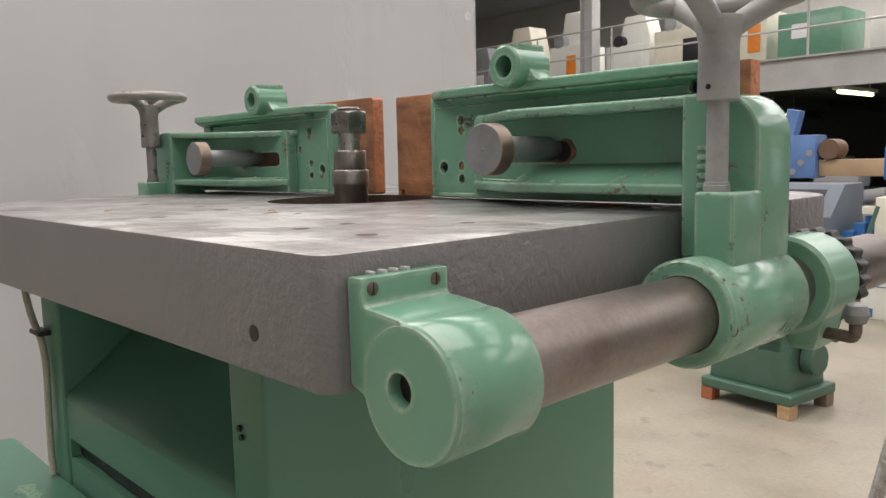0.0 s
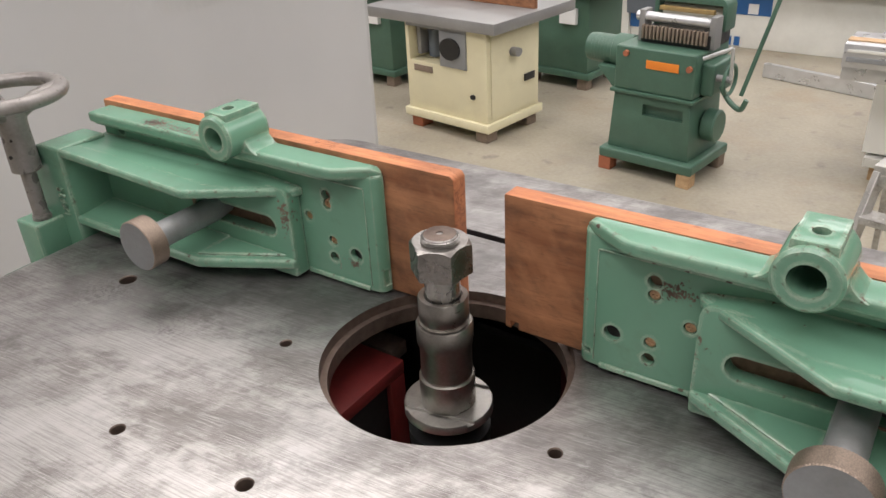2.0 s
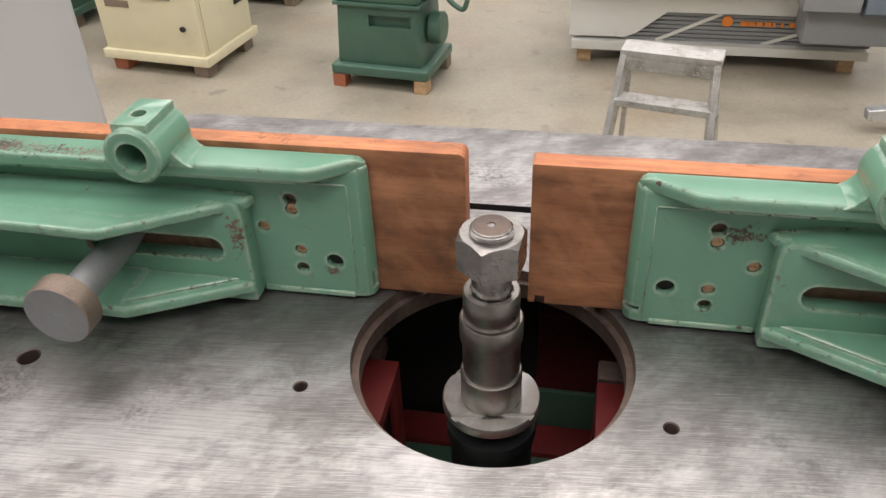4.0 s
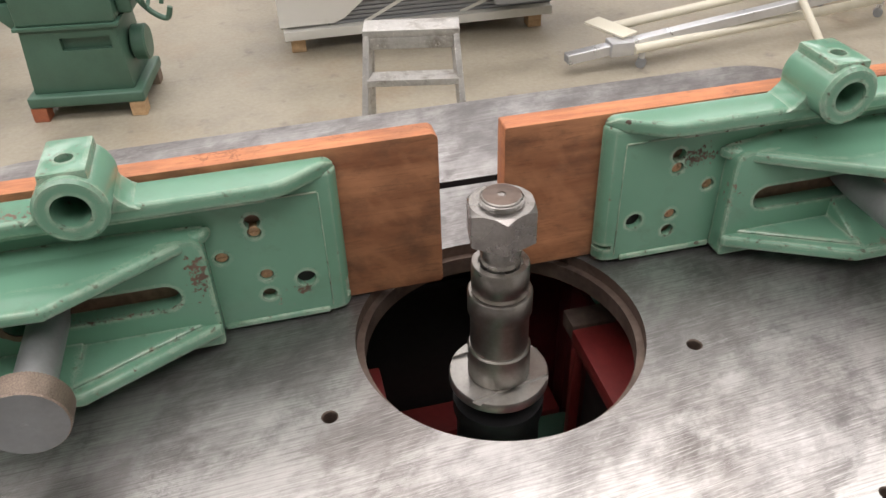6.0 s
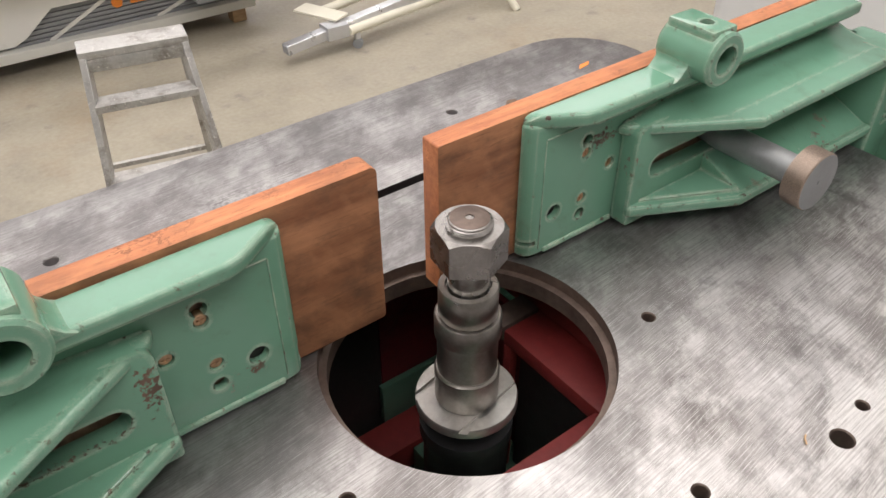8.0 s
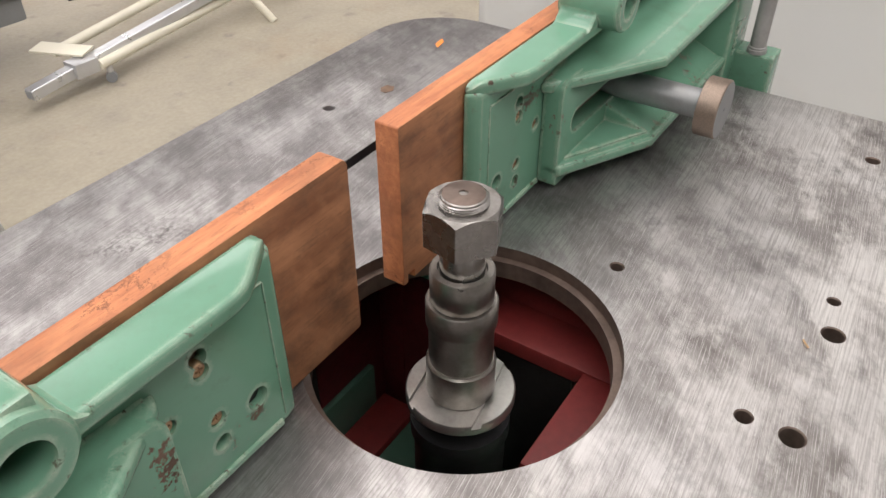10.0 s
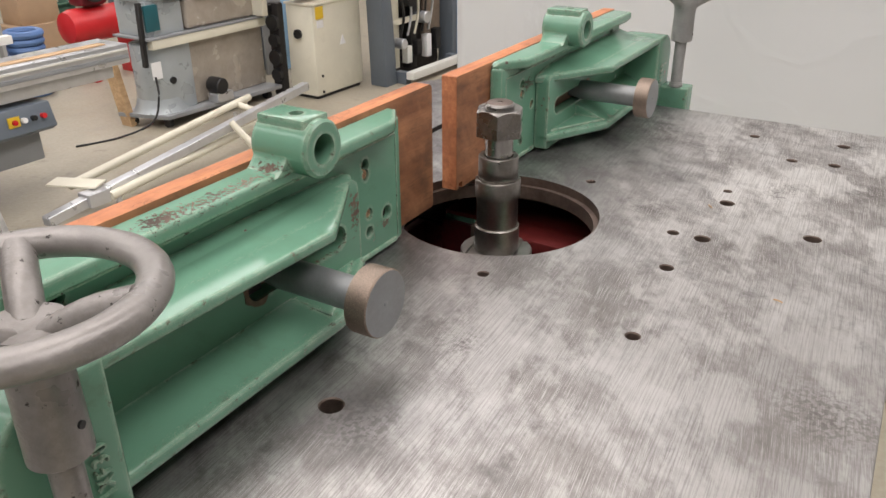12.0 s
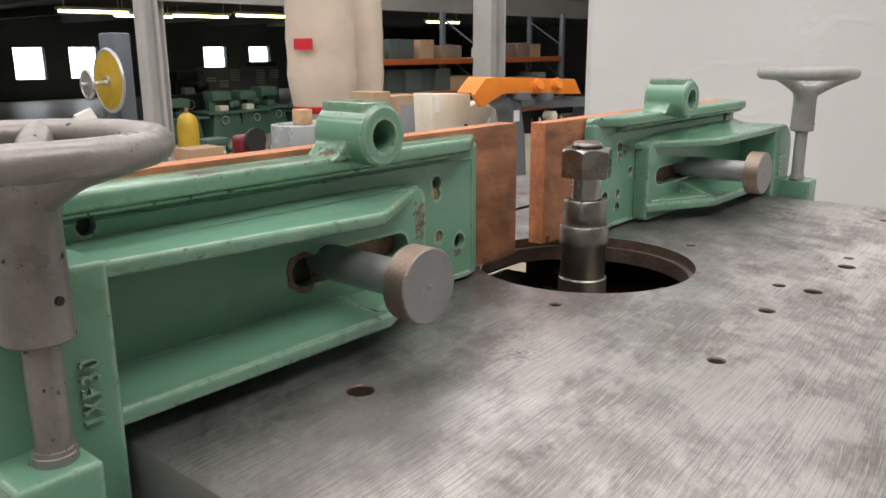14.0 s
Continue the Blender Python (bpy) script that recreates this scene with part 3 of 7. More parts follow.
def ring(at, big, small, axis="z", n=48, k=12, flat=1.0, bm=None):
    b = bmesh.new()
    rows = []
    for i in range(n):
        t = 2 * math.pi * i / n
        row = []
        for j in range(k):
            s = 2 * math.pi * j / k
            r, h = big + small * math.cos(s), small * flat * math.sin(s)
            u, v = r * math.cos(t), r * math.sin(t)
            row.append(b.verts.new({"z": (at[0] + u, at[1] + v, at[2] + h), "y": (at[0] + u, at[1] + h, at[2] + v), "x": (at[0] + h, at[1] + u, at[2] + v)}[axis]))
        rows.append(row)
    for i in range(n):
        for j in range(k):
            b.faces.new((rows[i][j], rows[(i + 1) % n][j], rows[(i + 1) % n][(j + 1) % k], rows[i][(j + 1) % k]))
    return join(bm, b) if bm else b


def hose(pts, r, seg=10, bm=None):
    """A round tube along a smooth line of points."""
    P = [Vector(p) for p in pts]
    fine = []
    for i in range(len(P) - 1):
        a, b_, c, d = P[max(0, i - 1)], P[i], P[i + 1], P[min(len(P) - 1, i + 2)]
        for j in range(6):
            t = j / 6
            fine.append(0.5 * (2 * b_ + (c - a) * t + (2 * a - 5 * b_ + 4 * c - d) * t * t + (3 * b_ - a - 3 * c + d) * t ** 3))
    fine.append(P[-1])
    b = bmesh.new()
    rows = []
    for i, p in enumerate(fine):
        d = (fine[min(i + 1, len(fine) - 1)] - fine[max(i - 1, 0)]).normalized()
        u = d.cross(Vector((0.31, 0.17, 0.93))).normalized()
        v = d.cross(u)
        rows.append([b.verts.new(p + r * (u * math.cos(2 * math.pi * j / seg) + v * math.sin(2 * math.pi * j / seg))) for j in range(seg)])
    for q, s in zip(rows, rows[1:]):
        for j in range(seg):
            b.faces.new((q[j], q[(j + 1) % seg], s[(j + 1) % seg], s[j]))
    b.faces.new(rows[0][::-1])
    b.faces.new(rows[-1])
    return join(bm, b) if bm else b


def carve(ob, cutter, sharp=40):
    """Cuts the shape cutter, given in the place's own metres, out of ob."""
    for v in cutter.verts:
        v.co.x = (v.co.x + _SHIFT[0]) * _MIRROR[0]
    cutter.normal_update()
    bmesh.ops.recalc_face_normals(cutter, faces=cutter.faces)
    me = bpy.data.meshes.new("cutter")
    cutter.to_mesh(me)
    cutter.free()
    tool = new("cutter", me)
    mod = ob.modifiers.new("cut", "BOOLEAN")
    mod.operation, mod.solver, mod.object, mod.use_self = "DIFFERENCE", "EXACT", tool, True
    dg = bpy.context.evaluated_depsgraph_get()
    dg.update()
    done = bpy.data.meshes.new_from_object(ob.evaluated_get(dg))
    ob.modifiers.remove(mod)
    old = ob.data
    done.name = old.name
    ob.data = done
    bpy.data.objects.remove(tool)
    bpy.data.meshes.remove(me)
    bpy.data.meshes.remove(old)
    for p in done.polygons:
        p.use_smooth = True
    done.set_sharp_from_angle(angle=radians(sharp))
    return ob


def letters(text, size, m, depth, material, parent, name="lettering", label=""):
    """Raised or painted writing as a mesh, at the pose m."""
    c = bpy.data.curves.new("text", "FONT")
    c.body, c.size, c.extrude, c.align_x, c.align_y = text, size, depth, "CENTER", "CENTER"
    t = bpy.data.objects.new("text", c)
    scene.collection.objects.link(t)
    dg = bpy.context.evaluated_depsgraph_get()
    dg.update()
    me = bpy.data.meshes.new_from_object(t.evaluated_get(dg))
    bpy.data.objects.remove(t)
    b = bmesh.new()
    b.from_mesh(me)
    bpy.data.meshes.remove(me)
    b.transform(m)
    keep = _MIRROR[0], _SHIFT[0]
    _MIRROR[0], _SHIFT[0] = 1.0, 0.0
    ob = part(name, b, material, parent, label)
    _MIRROR[0], _SHIFT[0] = keep
    return ob


def arc(cx, cy, r, a0, a1, n=10):
    return [(cx + r * math.cos(radians(a0 + (a1 - a0) * i / n)), cy + r * math.sin(radians(a0 + (a1 - a0) * i / n))) for i in range(n + 1)]


# ---- the hall ----
floor = part("floor", box(-26, 34, -12, 34, -0.2, 0.0, 0), M_FLOOR, None, "stained beige concrete workshop floor", "structure", "floor")

# unseen roof, added to close the hall and hold the lamp openings
ceiling = part("ceiling", box(-26, 34, -12, 34, ROOF, ROOF + 0.3, 0), M_ROOF, None, "pale unseen hall roof with assumed light openings", "structure", "ceiling")
cut = bmesh.new()
for sx_, sy_, wide in STRIPS:
    box(sx_ - 3.3, sx_ + 3.3, sy_ - wide / 2 - 0.02, sy_ + wide / 2 + 0.02, ROOF - 0.1, ROOF + 0.4, 0, bm=cut)
carve(ceiling, cut)

wall_north = part("wall_north", box(-26, 34, 30, 30.3, 0, ROOF, 0), M_DARKWALL, None, "dark far wall with small bright windows", "structure", "wall")
part("upper_wall", box(-26, 34, 24.0, 24.2, 3.1, ROOF, 0), M_PALEWALL, None, "pale wall behind the upper floor", "structure", "wall")
# unseen wall; its grey is chosen to bounce light at the machine's front
wall_south = part("wall_south", box(-26, 34, -12.3, -12, 0, ROOF, 0), M_WALL, None, "plain grey hall wall", "structure", "wall")
wall_west = part("wall_west", box(-26.3, -26, -12, 30, 0, ROOF, 0), M_WALL, None, "plain grey hall wall", "structure", "wall")
wall_east = part("wall_east", box(34, 34.3, -12, 30, 0, ROOF, 0), M_WALL, None, "plain grey hall wall", "structure", "wall")

# windows of the far wall, below the upper floor
WINDOWS = [(-24.4, 1.5, 2.6), (-18.5, 1.5, 2.65), (-16.7, 0.6, 2.7), (10.7, 0.7, 1.9), (12.65, 0.7, 1.9), (18.25, 0.7, 1.9), (20.5, 0.7, 1.9)]
cut = bmesh.new()
for wx, wz, wt in WINDOWS:
    box(wx - 0.55, wx + 0.55, 29.8, 30.5, wz, wt, 0, bm=cut)
carve(wall_north, cut)
for i, (wx, wz, wt) in enumerate(WINDOWS):
    w = thing("window_%d" % (i + 1), (wx, 30.1, wz), "bright steel-framed window in the far wall", "window", "", "structure")
    fr = bmesh.new()
    for a, b_ in ((-0.55, -0.51), (0.51, 0.55)):
        box(wx + a, wx + b_, 30.05, 30.15, wz, wt, 0.004, bm=fr)
    for a in (wz, wt - 0.04):
        box(wx - 0.51, wx + 0.51, 30.05, 30.15, a, a + 0.04, 0.004, bm=fr)
    part("window_frame", fr, M_DARKWALL, w)
    part("pane", box(wx - 0.51, wx + 0.51, 30.16, 30.18, wz + 0.04, wt - 0.04, 0), M_WINDOW, w)

# upper floor on steel columns
mezz = thing("upper_floor", (0, 13, 0), "steel storage deck on grey columns", "mezzanine", "", "structure")
part("deck", box(-26, 34, 13.0, 30, 2.98, 3.1, 0), M_DARKWALL, mezz)
fb = bmesh.new()
box(-26, 34, 12.88, 12.9, 2.6, 3.12, 0.0, bm=fb)
box(-26, 34, 12.8, 12.98, 3.1, 3.13, 0.0, bm=fb)
box(-26, 34, 12.8, 12.98, 2.58, 2.61, 0.0, bm=fb)
part("edge_beam", fb, M_BEAM, mezz)
for jx in range(-24, 34, 3):
    part("joist", box(jx - 0.06, jx + 0.06, 13.0, 30, 2.72, 2.98, 0.0), M_DARKWALL, mezz)
for cx in (-17.6, -9.7, -1.6, 6.5, 15.6, 24.5):
    c = thing("column", (cx, 13.1, 0), "grey painted steel column under the deck", "column", "columns of the deck", "structure")
    cb = box(cx - 0.16, cx - 0.13, 12.98, 13.26, 0, 6.6 if cx == -9.7 else 2.58, 0.002)
    box(cx + 0.13, cx + 0.16, 12.98, 13.26, 0, 6.6 if cx == -9.7 else 2.58, 0.002, bm=cb)
    box(cx - 0.13, cx + 0.13, 13.1, 13.13, 0, 6.6 if cx == -9.7 else 2.58, 0.0, bm=cb)
    part("shaft", cb, M_BEAM, c)
    part("foot_plate", box(cx - 0.24, cx + 0.24, 12.88, 13.36, 0, 0.02, 0.002), M_BEAM, c)


def strip_lamp(x, y, z, long, along):
    """A strip light that runs along x or along y."""
    dx, dy = (long / 2, 0.0) if along == "x" else (0.0, long / 2)
    t = thing("strip_light", (x, y, z), "lit fluorescent strip light under the deck", "ceiling light", "strip lights")
    part("housing", box(x - max(dx, 0.09), x + max(dx, 0.09), y - max(dy, 0.09), y + max(dy, 0.09), z + 0.03, z + 0.09, 0.004), M_WHITE, t)
    part("tube", rod((x - dx * 0.95, y - dy * 0.95, z), (x + dx * 0.95, y + dy * 0.95, z), 0.03, 12), M_TUBE, t)
    for k in (-0.8, 0.8):
        part("hanger", rod((x + k * dx, y + k * dy, z + 0.09), (x + k * dx, y + k * dy, 2.985), 0.01, 8), M_WHITE, t)
    return t


for lx, ly, along in ((-4.5, 13.7, "y"), (-8.9, 20.4, "y"), (6.8, 16.0, "x"), (8.6, 17.4, "x"), (9.6, 16.6, "x"), (10.6, 15.6, "x"), (17.3, 16.0, "x")):
    strip_lamp(lx, ly, 2.5, 1.5, along)


# white sheets hung at both sides of the machine
def hanging_sheet(name, x, y0, y1, z1, seed, label, stuff):
    rnd = random.Random(seed)
    waves = [(rnd.uniform(1.5, 9.0), rnd.uniform(0, 6.3), rnd.uniform(0.003, 0.016)) for _ in range(9)]
    b = bmesh.new()
    ny, nz = 110, 26
    rows = []
    for i in range(ny + 1):
        y = y0 + (y1 - y0) * i / ny
        row = []
        for j in range(nz + 1):
            z = 0.02 + (z1 - 0.02) * j / nz
            d = sum(a * math.sin(k * (y + 0.05 * math.sin(1.7 * z + p)) + p) for k, p, a in waves)
            curl = -0.05 * max(0.0, (y - y1 + 0.45) / 0.45) ** 2 if x < 0 else 0.0
            row.append(b.verts.new((x + curl + d * (0.6 + 0.4 * z / z1), y, z)))
        rows.append(row)
    for q, s in zip(rows, rows[1:]):
        for j in range(nz):
            b.faces.new((q[j], s[j], s[j + 1], q[j + 1]))
    t = thing(name, (x, (y0 + y1) / 2, 0), label, "curtain")
    s = part("sheet", b, stuff, t, sharp=180)
    sol = s.modifiers.new("thickness", "SOLIDIFY")
    sol.thickness = 0.004
    part("top_rail", rod((x, y0, z1 + 0.02), (x, y1, z1 + 0.02), 0.022, 12), M_BEAM, t)
    part("bottom_bar", rod((x, y0, 0.02), (x, y1, 0.02), 0.02, 12), M_BEAM, t)
    for yy in (y0 + 0.1, y1 - 0.1):
        part("stand_pole", rod((x + 0.13 * (1 if x > 0 else -1), yy, 0), (x + 0.13 * (1 if x > 0 else -1), yy, z1 + 0.02), 0.02, 12), M_BEAM, t)
        part("rail_arm", rod((x, yy, z1 + 0.02), (x + 0.13 * (1 if x > 0 else -1), yy, z1 + 0.02), 0.016, 10), M_BEAM, t)
    return t


hanging_sheet("plastic_curtain", -2.12, -0.9, 2.35, 3.4, 5, "smooth white plastic sheet hung beside the machine", M_SHEET)
# the unseen southern length is added to hold bright reflections off the table
hanging_sheet("plastic_curtain", 2.22, -4.0, 1.40, 4.0, 9, "creased off-white plastic sheet hung beside the machine", M_SHEET_CREASED)


# ---- the spindle moulder ----
moulder = thing("spindle_moulder", (0, 0, 0), "green spindle moulder with a ground grey iron table", "woodworking machine")

SKEW = radians(1.6)            # the machine stands slightly askew in the hall
HOLES = [(0.156, -0.061, 0.0058), (-0.157, -0.069, 0.0058), (0.052, -0.209, 0.0062), (0.053, -0.243, 0.0088), (-0.040, -0.231, 0.0072), (0.176, -0.240, 0.0088),
         (0.218, -0.230, 0.0050), (0.477, -0.206, 0.0070), (0.388, -0.279, 0.0070), (0.397, -0.335, 0.0075), (0.495, -0.334, 0.0085), (-0.191, -0.248, 0.0066), (0.119, -0.352, 0.0095), (-0.420, -0.077, 0.0100)]
HOLES = [(hx * math.cos(SKEW) + hy * math.sin(SKEW), hy * math.cos(SKEW) - hx * math.sin(SKEW), hr) for hx, hy, hr in HOLES]


def paint_table(ob):
    """Bright ground top, dull bores, grey paint on the sides."""
    me = ob.data
    me.materials.clear()
    for mm in (M_TABLE, M_SIDE, M_RIM, M_OIL_SHADE):
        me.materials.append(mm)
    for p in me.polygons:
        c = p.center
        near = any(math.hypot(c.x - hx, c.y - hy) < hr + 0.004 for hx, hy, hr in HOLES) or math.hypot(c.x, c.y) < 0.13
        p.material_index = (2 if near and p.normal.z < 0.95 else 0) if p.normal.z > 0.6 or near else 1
        if math.hypot(c.x, c.y) < 0.1265 and c.z < TZ - 0.004:
            p.material_index = 2
        if 0.236 < c.y < 0.251 and abs(p.normal.y) > 0.9 and abs(c.x) < 0.5:
            p.material_index = 3                 # black walls of the joint between the halves


def table_half(name, pts, y0, y1):
    t = part(name, prism(pts, "z", TZ - 0.094, TZ, 0.004, 2), M_SIDE, moulder)
    carve(t, box(-0.545, 0.545, y0 + 0.03 if y0 < 0 else y0 - 0.02, y1 + 0.02 if y0 < 0 else y1 - 0.03, TZ - 0.2, TZ - 0.030, 0))
    if y0 < 0:
        carve(t, lathe([(0.1205, -0.12), (0.1205, -0.012), (0.1275, -0.012), (0.1275, 0.05)], (0, 0, TZ), seg=96))
    cut = bmesh.new()
    for hx, hy, hr in HOLES if y0 < 0 else [(0.244, 0.342, 0.007), (-0.25, 0.34, 0.007)]:
        lathe([(hr, -0.06), (hr, -0.0012), (hr + 0.0012, 0.0002), (hr + 0.0012, 0.02)], (hx, hy, TZ), seg=20, bm=cut)
    carve(t, cut)
    paint_table(t)
    return t


front_pts = arc(0.572 - 0.014, -0.452 + 0.014, 0.014, -90, 0, 5) + [(0.572, 0.238), (-0.572, 0.238)] + arc(-0.572 + 0.014, -0.452 + 0.014, 0.014, 180, 270, 5)
table_half("table_front", front_pts, -0.452, 0.238)
rear_pts = [(-0.572, 0.249), (0.572, 0.249)] + arc(0.572 - 0.11, 0.440 - 0.11, 0.11, 0, 90, 10) + arc(-0.572 + 0.11, 0.440 - 0.11, 0.11, 90, 180, 10)
table_half("table_rear", rear_pts, 0.249, 0.440)
# flush black disc, drawn for the dark inside of a hole
part("side_plug", lathe([(0.0062, 0), (0.0062, 0.004)], (0.484, -0.4526, 1.437), "y", 20), M_BLACK, moulder)

# added black filler, making the joint as dark as its shaded depth
part("gap_strip", box(-0.545, 0.545, 0.2385, 0.2485, 1.412, 1.468, 0.0), M_OIL_SHADE, moulder)

# base casting: right pillar, left pillar, back, sloping chute and front ledge
bb = prism([(-0.30, 0.0), (0.375, 0.0), (0.375, 1.355), (0.165, 1.355), (0.165, TZ - 0.094), (-0.30, TZ - 0.094)], "x", 0.147, 0.228, 0.007, 3)
part("right_pillar", bb, M_BASE, moulder, "dark green cast pillar")
part("left_pillar", box(-0.550, -0.465, -0.30, 0.36, 0.0, TZ - 0.094, 0.006, 3), M_BASE, moulder)
part("back_panel_left", box(-0.464, -0.20, 0.33, 0.36, 0.0, 1.335, 0.0), M_BASE, moulder)
chute = part("sloping_chute", prism([(-0.296, 1.1525), (-0.292, 1.1590), (-0.284, 1.1650), (-0.055, 1.345), (-0.055, 1.325), (-0.280, 1.148), (-0.280, 0.9), (-0.296, 0.9)], "x", -0.4645, 0.1465, 0.002), M_BASE, moulder, "sloping green sheet chute")
carve(chute, box(-0.455, 0.138, -0.32, -0.26, 1.046, 1.082, 0))
# black sheet behind the cut, in place of its shaded depth
part("front_slot", box(-0.460, 0.143, -0.2795, -0.274, 1.040, 1.090, 0), M_BLACK, moulder, "black backing behind the slot in the front panel")
part("front_ledge", box(-0.81, 0.1465, -0.72, -0.298, 0.0, 1.0, 0.012), M_BASE, moulder)
part("bare_patch", prism([(-0.500, -0.345), (-0.470, -0.356), (-0.440, -0.350), (-0.425, -0.362), (-0.432, -0.378), (-0.462, -0.372), (-0.480, -0.386), (-0.512, -0.372)], "z", 1.0002, 1.0007, 0), M_SCUFF, moulder, "pale scuffed patch on the ledge")
for px, pz in ((0.172, 1.252), (0.176, 1.242)):
    part("panel_screw", lathe([(0.004, 0), (0.004, 0.003), (0.003, 0.004)], (px, -0.304, pz), "y", 12), M_BLACK, moulder)
part("cable", hose([(-0.551, -0.285, 1.372), (-0.574, -0.312, 1.362), (-0.572, -0.318, 1.335), (-0.545, -0.316, 1.285), (-0.520, -0.312, 1.250), (-0.512, -0.310, 1.20), (-0.522, -0.310, 1.08), (-0.520, -0.310, 1.001)], 0.0062), M_CABLE, moulder, "beige electric cable")
part("thin_lead", hose([(-0.540, -0.312, 1.275), (-0.534, -0.309, 1.23), (-0.526, -0.308, 1.18)], 0.002, 6), M_CABLE, moulder)
part("cable_clip", box(-0.552, -0.500, -0.322, -0.3005, 1.262, 1.270, 0.001), M_BLACK, moulder)

# red casting seen through the table bore, depths coloured dark for oil and shade
part("inner_ledge", box(0.0985, 0.1497, -0.20, 0.063, 1.398, 1.4172, 0.003), M_RED, moulder, "red primed inner ledge")
part("inner_ledge", box(-0.02, 0.0980, -0.20, -0.069, 1.398, 1.4168, 0.003), M_RED, moulder)
part("inner_ledge", box(-0.30, -0.1040, -0.20, 0.060, 1.402, 1.4200, 0.003), M_RED, moulder)
part("machined_pad", box(0.1000, 0.1490, 0.0650, 0.0930, 1.398, 1.4185, 0.002), M_RIM, moulder, "bare brown machined pad")
part("machined_pad", box(-0.2000, -0.1250, 0.0620, 0.0930, 1.402, 1.4215, 0.002), M_RIM, moulder)
part("inner_post", box(0.0990, 0.1100, 0.0520, 0.0625, 1.18, 1.3978, 0.002), M_RED, moulder)
part("inner_post", box(-0.1130, -0.1045, 0.0330, 0.0595, 1.18, 1.4018, 0.002), M_RED, moulder)
part("pillar_cap", box(0.1498, 0.240, -0.20, 0.164, 1.398, 1.411, 0.001), M_RED, moulder)
# added black strip that stops brightness showing out under the table
part("table_rib", box(0.2415, 0.2500, -0.25, 0.17, 1.4062, 1.4695, 0.0), M_OIL_SHADE, moulder)
part("inner_web", box(0.1135, 0.1235, -0.054, 0.0515, 1.20, 1.3975, 0.002), M_OIL_SHADE, moulder)
part("inner_web", box(-0.126, -0.114, -0.054, 0.058, 1.20, 1.4015, 0.002), M_OIL_SHADE, moulder)
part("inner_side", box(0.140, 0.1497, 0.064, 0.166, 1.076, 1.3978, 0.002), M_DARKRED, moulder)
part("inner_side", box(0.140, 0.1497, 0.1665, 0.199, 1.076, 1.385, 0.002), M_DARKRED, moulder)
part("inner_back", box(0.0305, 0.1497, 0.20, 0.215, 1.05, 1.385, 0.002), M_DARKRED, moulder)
part("inner_back", box(-0.335, 0.0300, 0.20, 0.215, 1.05, 1.385, 0.002), M_OIL_SHADE, moulder, "back of the base, blackened for shade")
# black closing panels, added so that no light leaks into the base
part("inner_cheek", box(-0.335, -0.325, -0.050, 0.199, 1.05, 1.40, 0.0), M_OIL_SHADE, moulder)
part("inner_floor", box(-0.324, 0.1497, -0.285, 0.199, 1.05, 1.075, 0.002), M_OIL_SHADE, moulder)
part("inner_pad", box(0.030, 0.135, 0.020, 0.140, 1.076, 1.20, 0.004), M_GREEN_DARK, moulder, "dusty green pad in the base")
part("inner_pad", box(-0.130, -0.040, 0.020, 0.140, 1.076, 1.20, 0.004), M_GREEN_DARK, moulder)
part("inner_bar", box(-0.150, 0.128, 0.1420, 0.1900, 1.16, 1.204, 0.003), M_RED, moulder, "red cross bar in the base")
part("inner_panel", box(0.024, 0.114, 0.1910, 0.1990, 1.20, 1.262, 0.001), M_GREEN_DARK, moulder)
# added black boards that block bright views out beneath the rear table
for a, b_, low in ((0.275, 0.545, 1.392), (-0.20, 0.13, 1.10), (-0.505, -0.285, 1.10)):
    part("rear_rib", box(a, b_, 0.262, 0.285, low, 1.468, 0.002), M_OIL_SHADE, moulder, "added black blocker under the rear table")
part("rear_rib", box(0.1301, 0.2410, 0.262, 0.285, 1.3575, 1.387, 0.0), M_OIL_SHADE, moulder)
# added black sheet that darkens the pillar's step
part("pillar_step", box(0.1495, 0.2415, 0.168, 0.3605, 1.353, 1.357, 0.0), M_OIL_SHADE, moulder)

# two more added blocks, narrowing the bright gap seen through the bore
part("pillar_pad", box(0.1505, 0.2405, 0.170, 0.2615, 1.3572, 1.388, 0.0), M_OIL_SHADE, moulder)
part("pillar_lug", box(0.200, 0.2405, 0.170, 0.219, 1.3882, 1.4690, 0.0), M_OIL_SHADE, moulder)

# ---- the spindle ----
spindle = thing("spindle", (0, 0, 1.25), "steel cutter spindle with spacer rings and a hexagon nut", "spindle")
part("body", lathe([(0.040, 1.18), (0.040, 1.395), (0.043, 1.40), (0.043, 1.417)], (0, 0, 0), seg=48), M_BLACK, spindle, "black oily spindle body")
disc = part("slotted_flange", lathe([(0.0435, 1.4365), (0.0460, 1.4385), (0.0460, 1.4465), (0.0448, 1.4480)], (0, 0, 0), seg=64), M_FLANGE, spindle, "bright slotted steel flange")
for off in (-0.0282, 0.0295):              # two parallel grooves beside the rings
    cut = box(-0.06, 0.06, off - 0.0032, off + 0.0032, 1.4448, 1.46, 0)
    cut.transform(Matrix.Rotation(radians(10.5), 4, "Z"))
    carve(disc, cut)
RINGS = ([(0.0274, 1.4480), (0.0284, 1.4490), (0.0284, 1.4812), (0.0270, 1.4828)],
         [(0.0258, 1.4830), (0.0260, 1.4840), (0.0260, 1.5175), (0.0280, 1.5225), (0.0282, 1.5240), (0.0282, 1.5432), (0.0268, 1.5450)],
         [(0.0240, 1.5452), (0.0247, 1.5462), (0.0247, 1.5732), (0.0236, 1.5746)])
